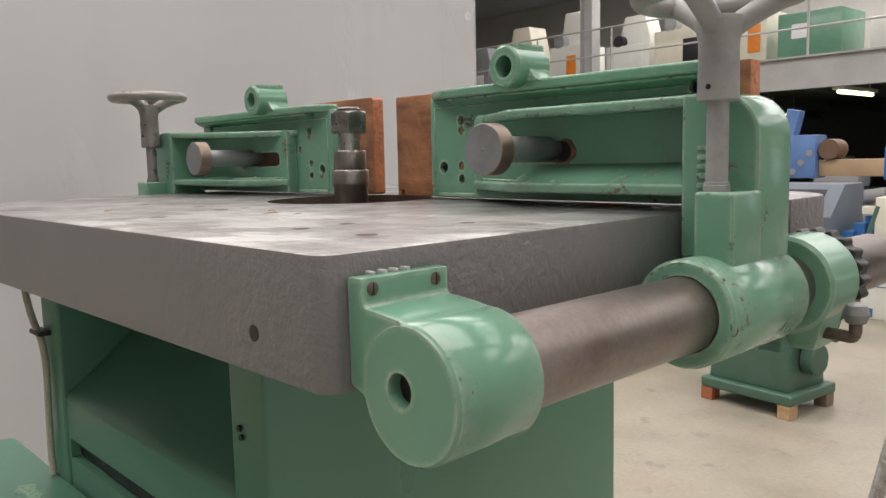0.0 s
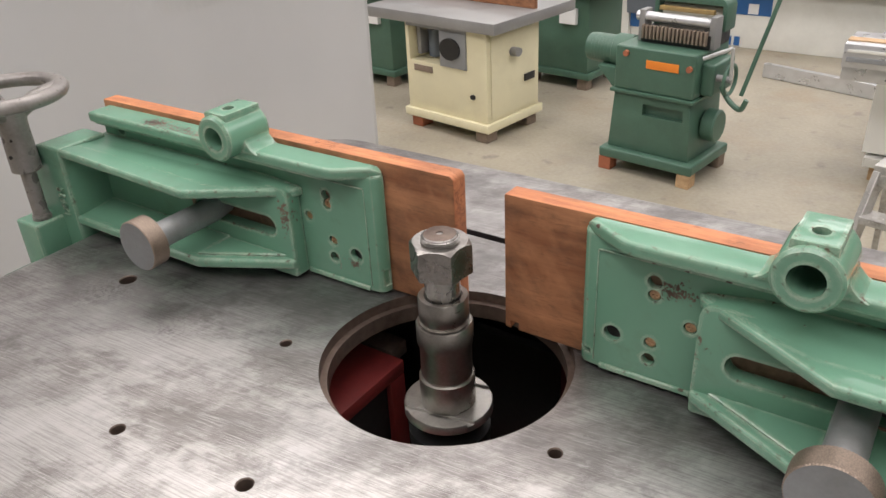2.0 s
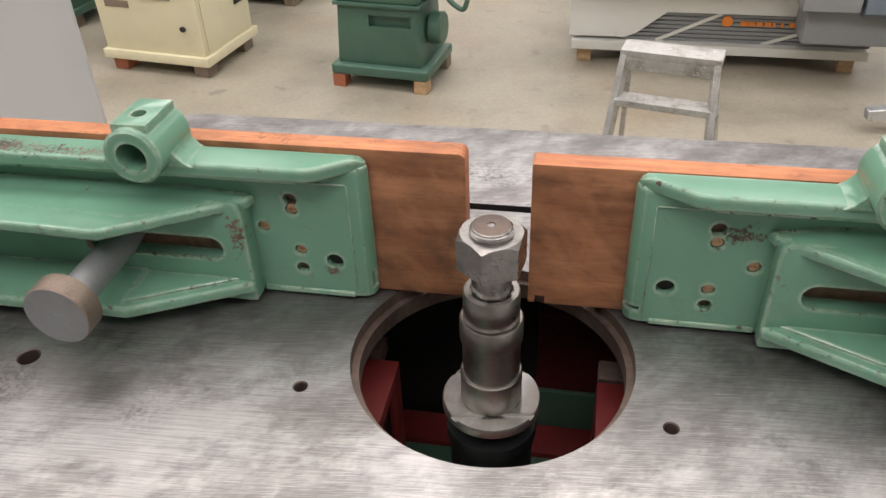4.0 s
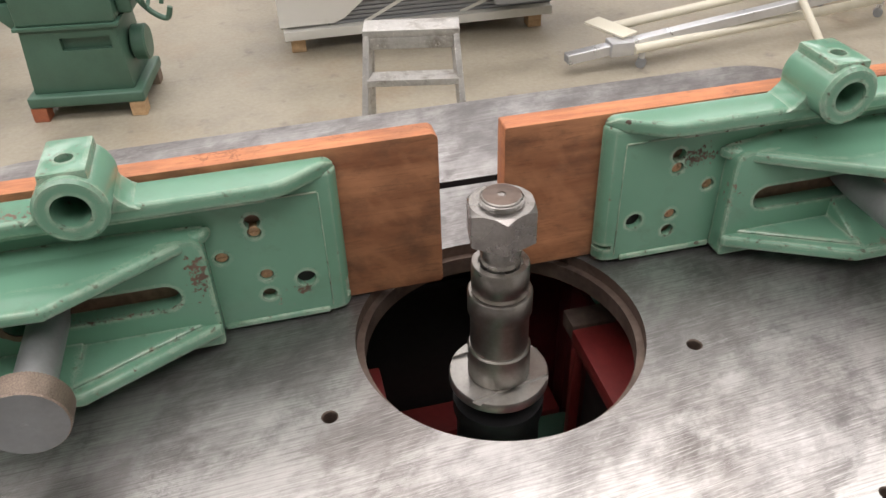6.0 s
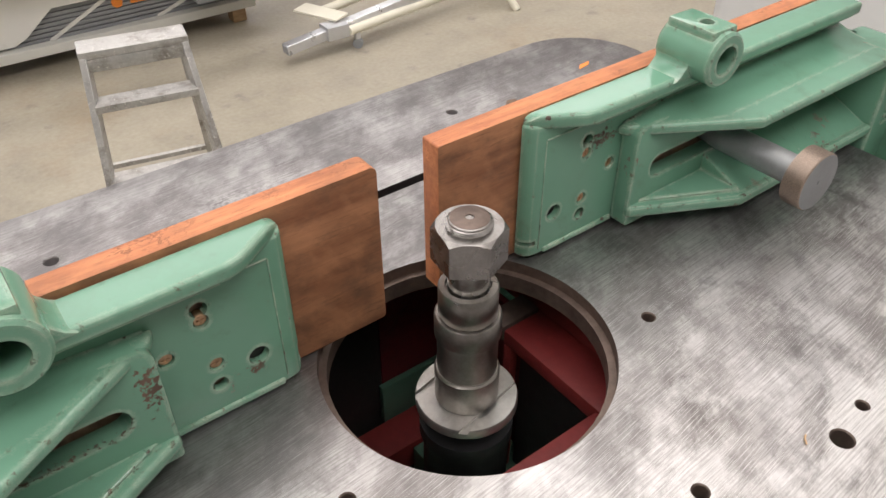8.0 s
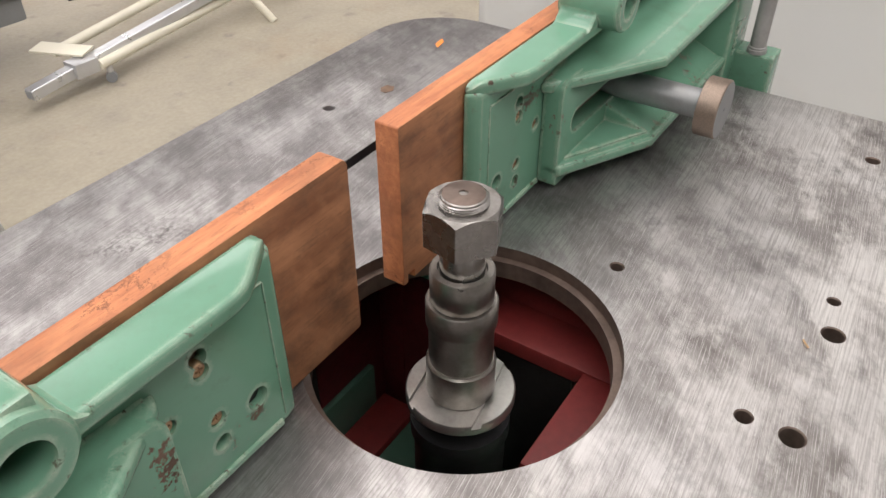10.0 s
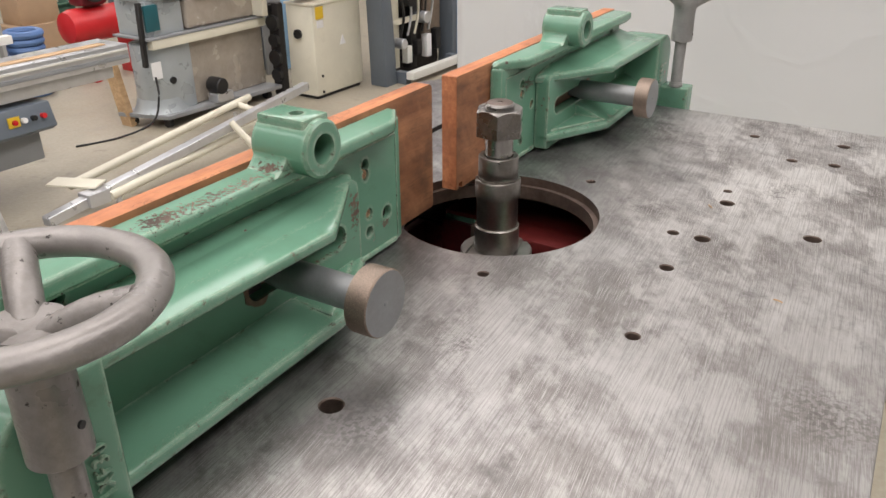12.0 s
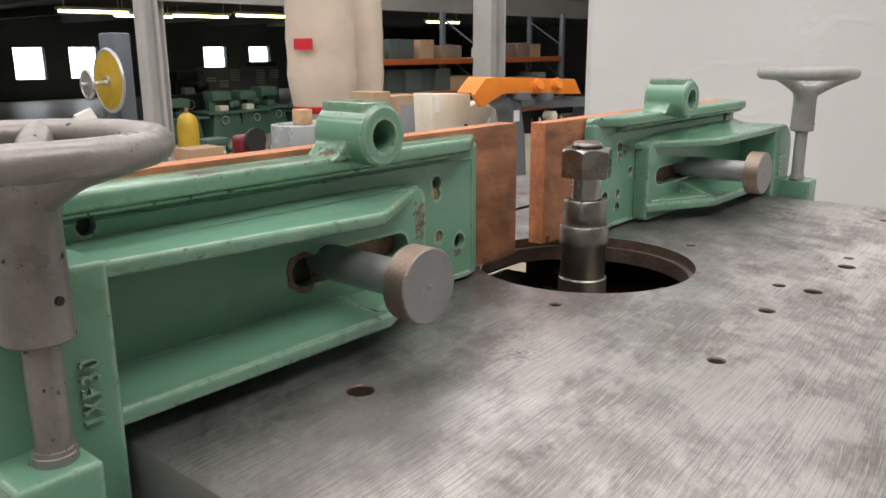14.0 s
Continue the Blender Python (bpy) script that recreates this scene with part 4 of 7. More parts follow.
for rows in RINGS:
    top = rows[-1][1]
    part("spacer_ring", lathe(rows + [(0.0190, top), (0.0185, top - 0.004)], (0, 0, 0), seg=64), M_STEEL, spindle)
part("shaft", lathe([(0.0172, 1.43), (0.0172, 1.605)], (0, 0, 0), seg=48), M_SHAFT, spindle, "bright ground shaft")
hexa = [(0.0302 * math.cos(radians(60 * i + 22)), 0.0302 * math.sin(radians(60 * i + 22))) for i in range(6)]
nut = part("hexagon_nut", prism(hexa, "z", 1.6005, 1.6335, 0.0004, 1), M_NUT, spindle, "worn steel hexagon nut", sharp=22)
cham = lathe([(0.0310, 1.6288), (0.06, 1.612), (0.06, 1.645), (0.0258, 1.645), (0.0258, 1.6337)], (0, 0, 0), seg=64, caps=False)
cham.faces.ensure_lookup_table()
b1, b2 = cham.verts[:64], cham.verts[-64:]
for i in range(64):
    cham.faces.new((b1[i], b2[i], b2[(i + 1) % 64], b1[(i + 1) % 64]))
carve(nut, cham)
nut.data.set_sharp_from_angle(angle=radians(22))
part("threaded_end", lathe([(0.0182, 1.61), (0.0182, 1.6342), (0.0168, 1.6350), (0.0182, 1.6358), (0.0168, 1.6366), (0.0180, 1.6374), (0.0168, 1.6380), (0.0166, 1.6390), (0.0156, 1.6398)], (0, 0, 0), seg=48), M_NUT, spindle)
stub = part("end_face", lathe([(0.0154, 1.637), (0.0154, 1.6400), (0.0148, 1.6405)], (0, 0, 0), seg=40), M_RIM, spindle, "brown spindle end")
# added black disc, carrying the shade of the small bore
part("centre_hole", lathe([(0.0036, 1.6388), (0.0036, 1.6392)], (0, 0, 0), seg=20), M_OIL_SHADE, spindle, "black disc in the centre hole of the spindle end")
carve(stub, lathe([(0.0001, 1.633), (0.0034, 1.6398), (0.0036, 1.65)], (0, 0, 0), seg=20))


# ---- the two fences ----
def fence(s, label, board, casting_text, shift, wheel_at, block, text_at, wheel_paint, plate_x0, spoke_turn, knob_x, post_x, open_holes, screw_holes):
    """s: 1 for the fence that reaches towards +x, -1 for its mirror image."""
    _MIRROR[0], _SHIFT[0] = s, shift
    paint = M_GREEN_WEST if s < 0 else M_GREEN_EAST
    f = thing("fence", (s * 0.35, 0.06, TZ), label, "machine fence", "fences of the moulder")
    # wooden facing board
    board_x0, board_z1, worn = board
    ends = arc(board_x0 + worn, board_z1 - worn, worn, 90, 180, 6) + arc(board_x0 + worn * 0.6, 1.503 + worn * 0.6, worn * 0.6, 180, 270, 4)
    wb = part("facing_board", prism(ends + [(0.60, 1.503), (0.60, board_z1)], "y", 0.0740, 0.0960, 0.0016, 2), [M_WOOD, M_WOOD_TOP], f, "reddish hardwood facing board")
    if s > 0:
        nc = box(board_x0 + 0.006, board_x0 + 0.016, 0.05, 0.12, 1.49, 1.512, 0)
        carve(wb, nc)
        wb.data.materials.clear()
        wb.data.materials.append(M_WOOD)
        wb.data.materials.append(M_WOOD_TOP)
    for p in wb.data.polygons:
        p.material_index = 1 if p.normal.z > 0.7 or abs(p.normal.x) > 0.7 else 0
    # back plate with rounded free end
    pl = [(0.588, 0.0735), (0.588, 0.058), (plate_x0 + 0.0165, 0.058), (plate_x0 + 0.008, 0.0596), (plate_x0 + 0.003, 0.0635), (plate_x0, 0.0735)]
    plate = part("back_plate", prism(pl, "z", 1.503, 1.6475, 0.0042, 3), paint, f)
    nibble = box(plate_x0 - 0.01, plate_x0 + (0.0150 if s > 0 else 0.0045), 0.050, 0.0725, 1.5165 if s > 0 else 1.512, 1.5215 if s > 0 else 1.532, 0.0)
    carve(plate, nibble)
    cut = bmesh.new()
    for hx, hz, hr in open_holes + [(hx, hz, 0.0060) for hx, hz in screw_holes]:
        lathe([(hr, 0.03), (hr, 0.0700)], (hx, 0, hz), "y", 20, bm=cut)
    carve(plate, cut)
    # brown bottoms for small holes, black ones as the shade in large holes
    for hx, hz, hr in open_holes:
        part("hole_bottom", lathe([(hr + 0.0004, 0.0660), (hr + 0.0004, 0.0702)], (hx, 0, hz), "y", 20), M_OILED if hr < 0.0069 else M_OIL_SHADE, f)
    # raised edge lip round the free end
    lip = box(plate_x0 + 0.0178, plate_x0 + 0.0190, 0.0568, 0.0585, 1.511, 1.6310, 0.0005, 1)
    box(plate_x0 + 0.0190, 0.575, 0.0563, 0.0590, 1.6310, 1.6324, 0.0005, 1, bm=lip)
    box(0.138, 0.231, 0.0555, 0.0600, 1.5040, 1.5100, 0.0012, 1, bm=lip)
    lip = part("edge_lip", lip, paint, f)
    end_x, end_z, end_r = open_holes[3]
    carve(lip, lathe([(end_r, 0.03), (end_r, 0.0700)], (end_x, 0, end_z), "y", 20))
    # top rail, a flange that tapers into the plate at the free end
    rail = prism([(plate_x0 + 0.0012, 0.0732), (plate_x0 + 0.004, 0.0664), (plate_x0 + 0.009, 0.0610), (plate_x0 + 0.0165, 0.0565), (0.150, 0.0450), (0.1605, 0.0390), (0.172, 0.0365), (0.584, 0.0365), (0.584, 0.0732)], "z", 1.6425, 1.6560, 0.0048, 4)
    under = prism([(0.0590, 1.6430), (0.0420, 1.6430), (0.0400, 1.6400), (0.0590, 1.6325)], "x", 0.175, 0.580, 0.0015, 1)
    under = part("rail_fillet", under, paint, f)
    carve(under, lathe([(end_r, 0.03), (end_r, 0.0700)], (end_x, 0, end_z), "y", 20))
    rail = part("top_rail", rail, paint, f)
    # the free end's top corner is rounded
    for piece in (plate, rail):
        rc = 0.016
        hull = bmesh.new()
        hull.from_mesh(piece.data)
        bmesh.ops.remove_doubles(hull, verts=hull.verts, dist=0.00002)
        bmesh.ops.recalc_face_normals(hull, faces=hull.faces)
        hull.to_mesh(piece.data)
        hull.free()
        corner = arc(plate_x0 + rc, 1.6562 - rc, rc, 180, 90, 8) + [(plate_x0 + rc, 1.680), (plate_x0 - 0.02, 1.680), (plate_x0 - 0.02, 1.6562 - rc)]
        carve(piece, prism(corner, "y", 0.0, 0.0900, 0))
    # lug with a bored hole, cast on top of the rail
    lug = lathe([(0.0236, 0.0), (0.0262, 0.0025), (0.0262, 0.060), (0.0240, 0.0625)], (0.308, 0.0135, 1.6722), "y", 56)
    prism([(0.2910, 1.675), (0.3250, 1.675), (0.3250, 1.7005), (0.2910, 1.7005)], "y", 0.0205, 0.0732, 0.0025, 2, bm=lug)
    prism([(0.266, 1.653), (0.350, 1.653), (0.342, 1.6575), (0.3355, 1.6645), (0.333, 1.672), (0.283, 1.672), (0.2805, 1.6645), (0.274, 1.6575)], "y", 0.0345, 0.0728, 0.002, 2, bm=lug)
    lugo = part("lug", lug, paint, f, "bored lug cast on the rail")
    carve(lugo, lathe([(0.0138, -0.02), (0.0138, 0.055)], (0.308, 0.008, 1.6722), "y", 40))
    carve(lugo, lathe([(0.0066, 1.690), (0.0066, 1.72)], (0.308, 0.042, 0), "z", 20))
    part("set_screw", lathe([(0.0062, 1.690), (0.0062, 1.6945), (0.002, 1.6945), (0.002, 1.692)], (0.308, 0.042, 0), "z", 16), M_BLACK, f)
    # web between the shelves, with the slot for the clamping bolt
    wp = [(0.600, 1.5045)] + arc(0.231 + 0.004, 1.5045 + 0.004, 0.004, 270, 180, 3) + arc(0.231 + 0.012, 1.6165 - 0.012, 0.012, 180, 90, 5) + [(0.600, 1.6165)]
    web = part("slotted_web", prism(wp, "y", 0.0370, 0.0576, 0.003, 2), paint, f)
    slot = arc(0.269, 1.5645, 0.0125, 90, 270, 8) + arc(0.383, 1.5645, 0.0125, 270, 450, 8)
    carve(web, prism(slot, "y", 0.0, 0.0560, 0))
    worn_edge = []
    for k in range(36):
        a = 2 * math.pi * k / 36
        reach = 0.0178 * (1 + 0.07 * math.sin(2 * a + s) + 0.05 * math.sin(5 * a + 2 * s) + 0.03 * math.sin(9 * a))
        worn_edge.append((0.384 + reach * math.cos(a), 1.5640 + 0.95 * reach * math.sin(a)))
    bare = part("bare_patch", prism(worn_edge, "y", 0.0362, 0.0375, 0.0), M_OILED, f, "bare rusty metal round the bolt")
    carve(bare, prism(slot, "y", 0.0, 0.0560, 0))
    # black box painted in for the shaded depth beside the bolt
    part("slot_end", box(0.366, 0.3975, 0.0500, 0.0540, 1.550, 1.579, 0), M_OIL_SHADE, f, "black filler at the end of the slot")
    part("slot_back", box(0.25, 0.40, 0.0545, 0.0558, 1.550, 1.579, 0), M_OILED, f)
    # upper and lower shelves
    upper = [(0.2235, 0.0580), (0.2280, 0.0480), (0.342, -0.0205), (0.600, -0.0205), (0.600, 0.0580)]
    us = prism(upper, "z", 1.6050, 1.6160, 0.004, 3)
    # hollow fillet between shelf and plate, running out at the free end
    sections = []
    for q in range(15):
        cx = 0.230 + 0.358 * (q / 14) ** 1.6
        front = max(0.006, 0.0480 - 0.60 * (cx - 0.228) + 0.008)
        high = (0.0085 if s > 0 else 0.0045) * min(1.0, (cx - 0.230) / 0.055 + 0.03)
        sections.append([us.verts.new((cx, front + (0.0582 - front) * k / 8, 1.6157 + high * (k / 8) ** 2.2)) for k in range(9)] + [us.verts.new((cx, 0.0582, 1.6145)), us.verts.new((cx, front, 1.6145))])
    for p0, p1 in zip(sections, sections[1:]):
        for k in range(11):
            us.faces.new((p0[k], p1[k], p1[(k + 1) % 11], p0[(k + 1) % 11]))
    us.faces.new(sections[0])
    us.faces.new(sections[-1][::-1])
    if s < 0:                                # this casting rises slightly towards its post
        for v in us.verts:
            v.co.z += 0.034 * max(0.0, abs(v.co.x) - 0.35) * (0.058 - v.co.y) / 0.0785
    part("upper_shelf", us, paint, f)
    lower = [(0.231, 0.056), (0.231, 0.034), (0.338, -0.0205), (0.600, -0.0205), (0.600, 0.056)]
    ls = prism(lower, "z", 1.5165, 1.5290, 0.004, 3)
    high = 1.5500 if s > 0 else 1.5345
    prism([(-0.014, 1.5285), (0.0385, 1.5285), (0.0385, high), (0.0350, high - 0.001)], "x", 0.342, 0.576, 0.001, 1, bm=ls)
    prism([(0.245, 0.038), (0.345, -0.012), (0.345, 0.038)], "z", 1.5288, 1.5318, 0.001, 1, bm=ls)
    part("lower_shelf", ls, paint, f)
    # end post that straddles the table edge, with its rounded shoulder
    b0, b1, by = block
    crown = 1.6165 if s > 0 else 1.6245
    outline = [(post_x, 1.455), (b1, 1.455)] + arc(b1 - 0.043, crown - 0.043, 0.043, 0, 90, 10) + [(post_x, crown)]
    post = prism(outline, "y", -0.0215, 0.049, 0.004, 3)
    part("end_post", post, paint, f, "rounded green cast end post")
    part("screw_block", prism([(b0, by), (b1 + 0.0006, by), (b1 + 0.0006, -0.012), (b0, -0.012)], "z", 1.452, 1.5240, 0.004, 3), paint, f)
    # casting number up the post
    for k in range(5):
        zz = text_at[1] + 0.0091 * (k - 2)
        if casting_text:
            letters(casting_text[k], 0.0172, Matrix.Translation((s * (text_at[0] + shift), -0.0225, zz)) @ Matrix.Rotation(radians(90), 4, "X") @ Matrix.Rotation(radians(90), 4, "Z") @ Matrix.Diagonal((0.78, 1, 1, 1)), 0.0022, paint, f, "casting_figure")
        else:
            part("casting_bar", box(text_at[0] - 0.0062, text_at[0] + 0.0062, -0.0236, -0.0206, zz - 0.0026, zz + 0.0026, 0.001, 2), paint, f)
    # screws in the plate
    for hx, hz in screw_holes:
        sc = lathe([(0.0055, 0.0660), (0.0055, 0.0612), (0.0045, 0.0600)], (hx, 0, hz), "y", 20)
        so = part("screw", sc, M_BRASS, f, "countersunk brass screw")
        cross = box(hx - 0.0030, hx + 0.0030, 0.05, 0.0612, hz - 0.0006, hz + 0.0006, 0)
        box(hx - 0.0006, hx + 0.0006, 0.05, 0.0612, hz - 0.0030, hz + 0.0030, 0, bm=cross)
        carve(so, cross)
    # clamping bolt
    bolt = part("clamp_bolt", lathe([(0.0152, -0.060), (0.0152, 0.030), (0.0120, 0.054)], (knob_x, 0, 1.5685), "y", 40), M_BOLT, f)
    rows = [(0.0297, -0.0788 + 0.00094 * k) for k in range(22)]
    knob = lathe([(0.0287, -0.0800)] + rows + [(0.0285, -0.0585)], (knob_x, 0, 1.5685), "y", 150)
    knob.verts.ensure_lookup_table()
    for k in range(1, 23):                       # diamond knurling
        for i in range(150):
            v = knob.verts[k * 150 + i].co
            grow = 1.012 if (i + k) % 2 else 0.990
            v.x, v.z = knob_x + (v.x - knob_x) * grow, 1.5685 + (v.z - 1.5685) * grow
    kn = part("knob", knob, [M_BOLT, M_KNURL], bolt, "knurled steel knob", sharp=20)
    for p in kn.data.polygons:
        p.material_index = 0 if abs(p.normal.y) > 0.7 else 1
    part("centre_mark", lathe([(0.0016, -0.0806), (0.0024, -0.0802), (0.0024, -0.0799)], (knob_x, 0, 1.5685), "y", 14), M_BOLT, bolt)
    # height screw and handwheel
    _SHIFT[0] = 0.0
    wx, wy = wheel_at
    part("height_screw", lathe([(0.0122, 1.524), (0.0122, 1.529), (0.0114, 1.5295), (0.0114, 1.532), (0.0100, 1.5325), (0.0100, 1.612)], (wx, wy, 0), seg=28), wheel_paint, f)
    foot = 1.6060 if s > 0 else 1.5945
    wheel = part("handwheel", lathe([(0.0172, foot), (0.0188, foot + 0.0015), (0.0180, 1.650), (0.0182, 1.660), (0.0200, 1.668), (0.0228, 1.677), (0.0215, 1.6815), (0.015, 1.6815), (0.009, 1.680)], (wx, wy, 0), seg=40), wheel_paint, f, "worn grey three-spoke handwheel")
    rim_z, rim_r, rim_w = (1.7015, 0.0685, 0.0112) if s > 0 else (1.6965, 0.0673, 0.0101)
    part("rim", ring((wx, wy, rim_z), rim_r, rim_w, flat=0.92, n=64, k=16), wheel_paint, wheel)
    for k in range(3):
        a = radians(120 * k + spoke_turn)
        sp = hose([(wx + 0.012 * math.cos(a), wy + 0.012 * math.sin(a), 1.672), (wx + 0.035 * math.cos(a), wy + 0.035 * math.sin(a), 1.6865), (wx + 0.064 * math.cos(a), wy + 0.064 * math.sin(a), rim_z - 0.001)], 0.0102, 14)
        part("spoke", sp, wheel_paint, wheel)
    lean = 0.0 if s > 0 else -0.29
    part("hub_screw", rod((wx + lean * 0.017, wy - 0.0168, 1.6185), (wx + lean * 0.0192, wy - 0.0190, 1.6185), 0.0026, 12), M_BLACK, wheel)
    # clamp that slides on the guide rod
    cl = part("rod_clamp", lathe([(0.0470, -0.107), (0.0495, -0.104), (0.0495, 0.046), (0.0470, 0.049)], (0.628, 0, 1.416), "y", 56), paint, f)
    carve(cl, lathe([(0.0352, -0.2), (0.0362, 0.2)], (0.628, 0, 1.416), "y", 48))
    _MIRROR[0], _SHIFT[0] = 1.0, 0.0
    return f


def guide_rod(s):
    _MIRROR[0] = s
    g = thing("guide_rod", (s * 0.628, -0.05, 1.416), "browned steel guide rod in a green bracket by the table", "guide rod", "guide rods")
    part("bar", lathe([(0.0330, -0.362), (0.0345, -0.3615), (0.0345, 0.36), (0.0330, 0.362)], (0.628, 0, 1.416), "y", 48), M_ROD, g)
    br = lathe([(0.0430, -0.434), (0.0450, -0.4315), (0.0450, -0.359), (0.0435, -0.357)], (0.632, 0, 1.4165), "y", 64)
    prism([(0.573, 1.412), (0.586, 1.408), (0.604, 1.384), (0.636, 1.373), (0.636, 1.4600), (0.620, 1.4628), (0.604, 1.4645), (0.5905, 1.4655), (0.5885, 1.4685), (0.5885, 1.4845), (0.573, 1.4845)], "y", -0.4330, -0.3565, 0.003, 2, bm=br)
    bo = part("bracket", br, M_GREEN, g, "rounded green end bracket")
    carve(bo, lathe([(0.0112, -0.46), (0.0112, -0.375)], (0.6245, 0, 1.4185), "y", 32))
    # black filler that darkens the bore like unlit depth
    part("oil_hole", lathe([(0.0110, -0.424), (0.0110, -0.376)], (0.6245, 0, 1.4185), "y", 24), M_OIL_SHADE, g, "black filler in the bracket hole")
    for yy in (-0.424, -0.3686):
        sc = part("bracket_screw", lathe([(0.0046, 0.587), (0.0046, 0.5890), (0.0036, 0.5896)], (0, yy, 1.4770), "x", 16), M_RIM, g)
        carve(sc, box(0.5885, 0.60, yy - 0.0007, yy + 0.0007, 1.470, 1.484, 0))
    for k in range(4):
        part("spacer_tooth", box(0.574, 0.5825, -0.4195 + 0.010 * k, -0.4155 + 0.010 * k, 1.4835, 1.4870, 0.0008, 1), M_BEAM, g)
    # stop collar with ribbed knob and lever
    part("stop_collar", lathe([(0.049, 0.100), (0.053, 0.104), (0.053, 0.170), (0.048, 0.175)], (0.628, 0, 1.416), "y", 48), M_GREEN, g)
    ribs = [(0.0535 + 0.0030 * math.cos(20 * a), a) for a in [2 * math.pi * k / 120 for k in range(120)]]
    kb = prism([(0.628 + r * math.cos(a), 1.416 + r * math.sin(a)) for r, a in ribs], "y", 0.175, 0.199, 0.0012, 1)
    part("star_knob", kb, M_BLACK, g, "black ribbed plastic knob")
    part("lug_ear", prism([(0.632, 1.388), (0.672, 1.391), (0.660, 1.348), (0.632, 1.348)], "y", 0.106, 0.160, 0.004), M_GREEN, g)
    lever = part("lever", hose([(0.652, 0.125, 1.366), (0.680, 0.122, 1.366), (0.694, 0.120, 1.367), (0.696, 0.120, 1.380)], 0.0065, 12), M_RIM, g)
    part("lever_ball", lathe([(0.004, -0.012), (0.010, -0.009), (0.0135, 0.0), (0.010, 0.009), (0.004, 0.012)], (0.696, 0.12, 1.391), "z", 24), M_BOLT, lever)
    _MIRROR[0] = 1.0
    return g


fence(1, "green cast fence with a reddish wooden facing board", (0.0255, 1.6555, 0.002), "", 0.0, (0.6265, -0.045), (0.617, 0.655, -0.070), (0.600, 1.546), M_WHEEL, 0.1135, 35, 0.3595, 0.576,
      [(0.149, 1.5465, 0.0085), (0.185, 1.6120, 0.0068), (0.185, 1.5300, 0.0064), (0.546, 1.6300, 0.007)], [(0.1855, 1.5985), (0.1855, 1.5480), (0.2195, 1.5755)])
fence(-1, "green cast fence with a worn rail and wooden facing board", (0.0290, 1.6605, 0.007), "1XF30", 0.004, (0.630, -0.0415), (0.609, 0.656, -0.063), (0.5935, 1.5475), M_DARKWHEEL, 0.1165, 3, 0.3565, 0.575,
      [(0.1548, 1.5450, 0.0085), (0.1908, 1.6120, 0.0068), (0.1882, 1.5345, 0.0064), (0.5495, 1.6295, 0.007)], [(0.1908, 1.6010), (0.1875, 1.5558), (0.2210, 1.5800)])
guide_rod(1)
guide_rod(-1)
for ob in [moulder, spindle] + [o for o in bpy.data.objects if o.name.split(".")[0] in ("fence", "guide_rod")]:
    ob.matrix_basis = Matrix.Rotation(SKEW, 4, "Z") @ Matrix.Translation(ob.location)


# small marks and litter on the table
mark = part("paint_mark", prism([(0.458, 0.331), (0.480, 0.335), (0.488, 0.343), (0.468, 0.341)], "z", TZ + 0.0001, TZ + 0.0005, 0), M_ORANGE, moulder, "red crayon mark")
part("grease_spot", prism([(0.312, 0.309), (0.322, 0.305), (0.331, 0.310), (0.330, 0.320), (0.319, 0.322), (0.311, 0.316)], "z", TZ + 0.0001, TZ + 0.0006, 0), M_OILED, moulder, "dark brown grease spot")
for wx, wy, wr in ((0.152, -0.225, 40), (-0.054, -0.349, 75)):
    chip = thing("wood_shaving", (wx, wy, TZ), "small curled wood shaving lying on the table", "wood shaving", "shavings on the table")
    part("curl", hose([(wx - 0.0045, wy, TZ + 0.0009), (wx, wy + 0.0012, TZ + 0.0022), (wx + 0.0045, wy, TZ + 0.0009)], 0.0008, 6), M_PINE, chip)
    chip.rotation_euler[2] = radians(wr)


# ---- machines and goods round about ----
def blocks_under(t, x0, x1, y0, y1, h, mats):
    """Four wooden blocks under the corners of a machine."""
    for (bx, by), mm in zip(((x0, y0), (x1, y0), (x1, y1), (x0, y1)), mats):
        part("foot_block", box(bx - 0.045, bx + 0.045, by - 0.045, by + 0.045, 0, h, 0.004, 1), mm, t)


def turned(t, degrees):
    t.rotation_euler[2] = radians(degrees)
    return t


M_BLOCK_RED = surface("red_stained_block", (0.36, 0.12, 0.06), 0.7, vary=0.25, scale=20)
M_BLOCK_GREY = surface("weathered_block", (0.22, 0.17, 0.13), 0.8, vary=0.25, scale=20)

# cream moulder with a grey table and two fence boards
cx, cy = -2.72, 4.07
t = thing("spindle_moulder", (cx, cy, 0), "cream spindle moulder with grey table on wooden blocks", "woodworking machine")
blocks_under(t, cx - 0.26, cx + 0.26, cy - 0.18, cy + 0.18, 0.085, (M_BLOCK_RED, M_BLOCK_GREY, M_BLOCK_GREY, M_BLOCK_GREY))
part("plinth", box(cx - 0.335, cx + 0.335, cy - 0.25, cy + 0.25, 0.085, 0.145, 0.006), M_BUTTER, t)
body = part("body", box(cx - 0.315, cx + 0.315, cy - 0.23, cy + 0.23, 0.145, 0.775, 0.006), M_BUTTER, t)
carve(body, box(cx - 0.285, cx + 0.16, cy - 0.30, cy - 0.05, 0.50, 0.745, 0))
part("side_door", box(cx + 0.316, cx + 0.324, cy - 0.20, cy + 0.20, 0.17, 0.75, 0.003), M_BUTTER, t)
part("front_frame", box(cx - 0.30, cx + 0.17, cy - 0.236, cy - 0.231, 0.745, 0.765, 0.001), M_GREY, t)
part("control_plate", box(cx - 0.03, cx + 0.17, cy - 0.240, cy - 0.225, 0.50, 0.745, 0.003), M_GREY, t)
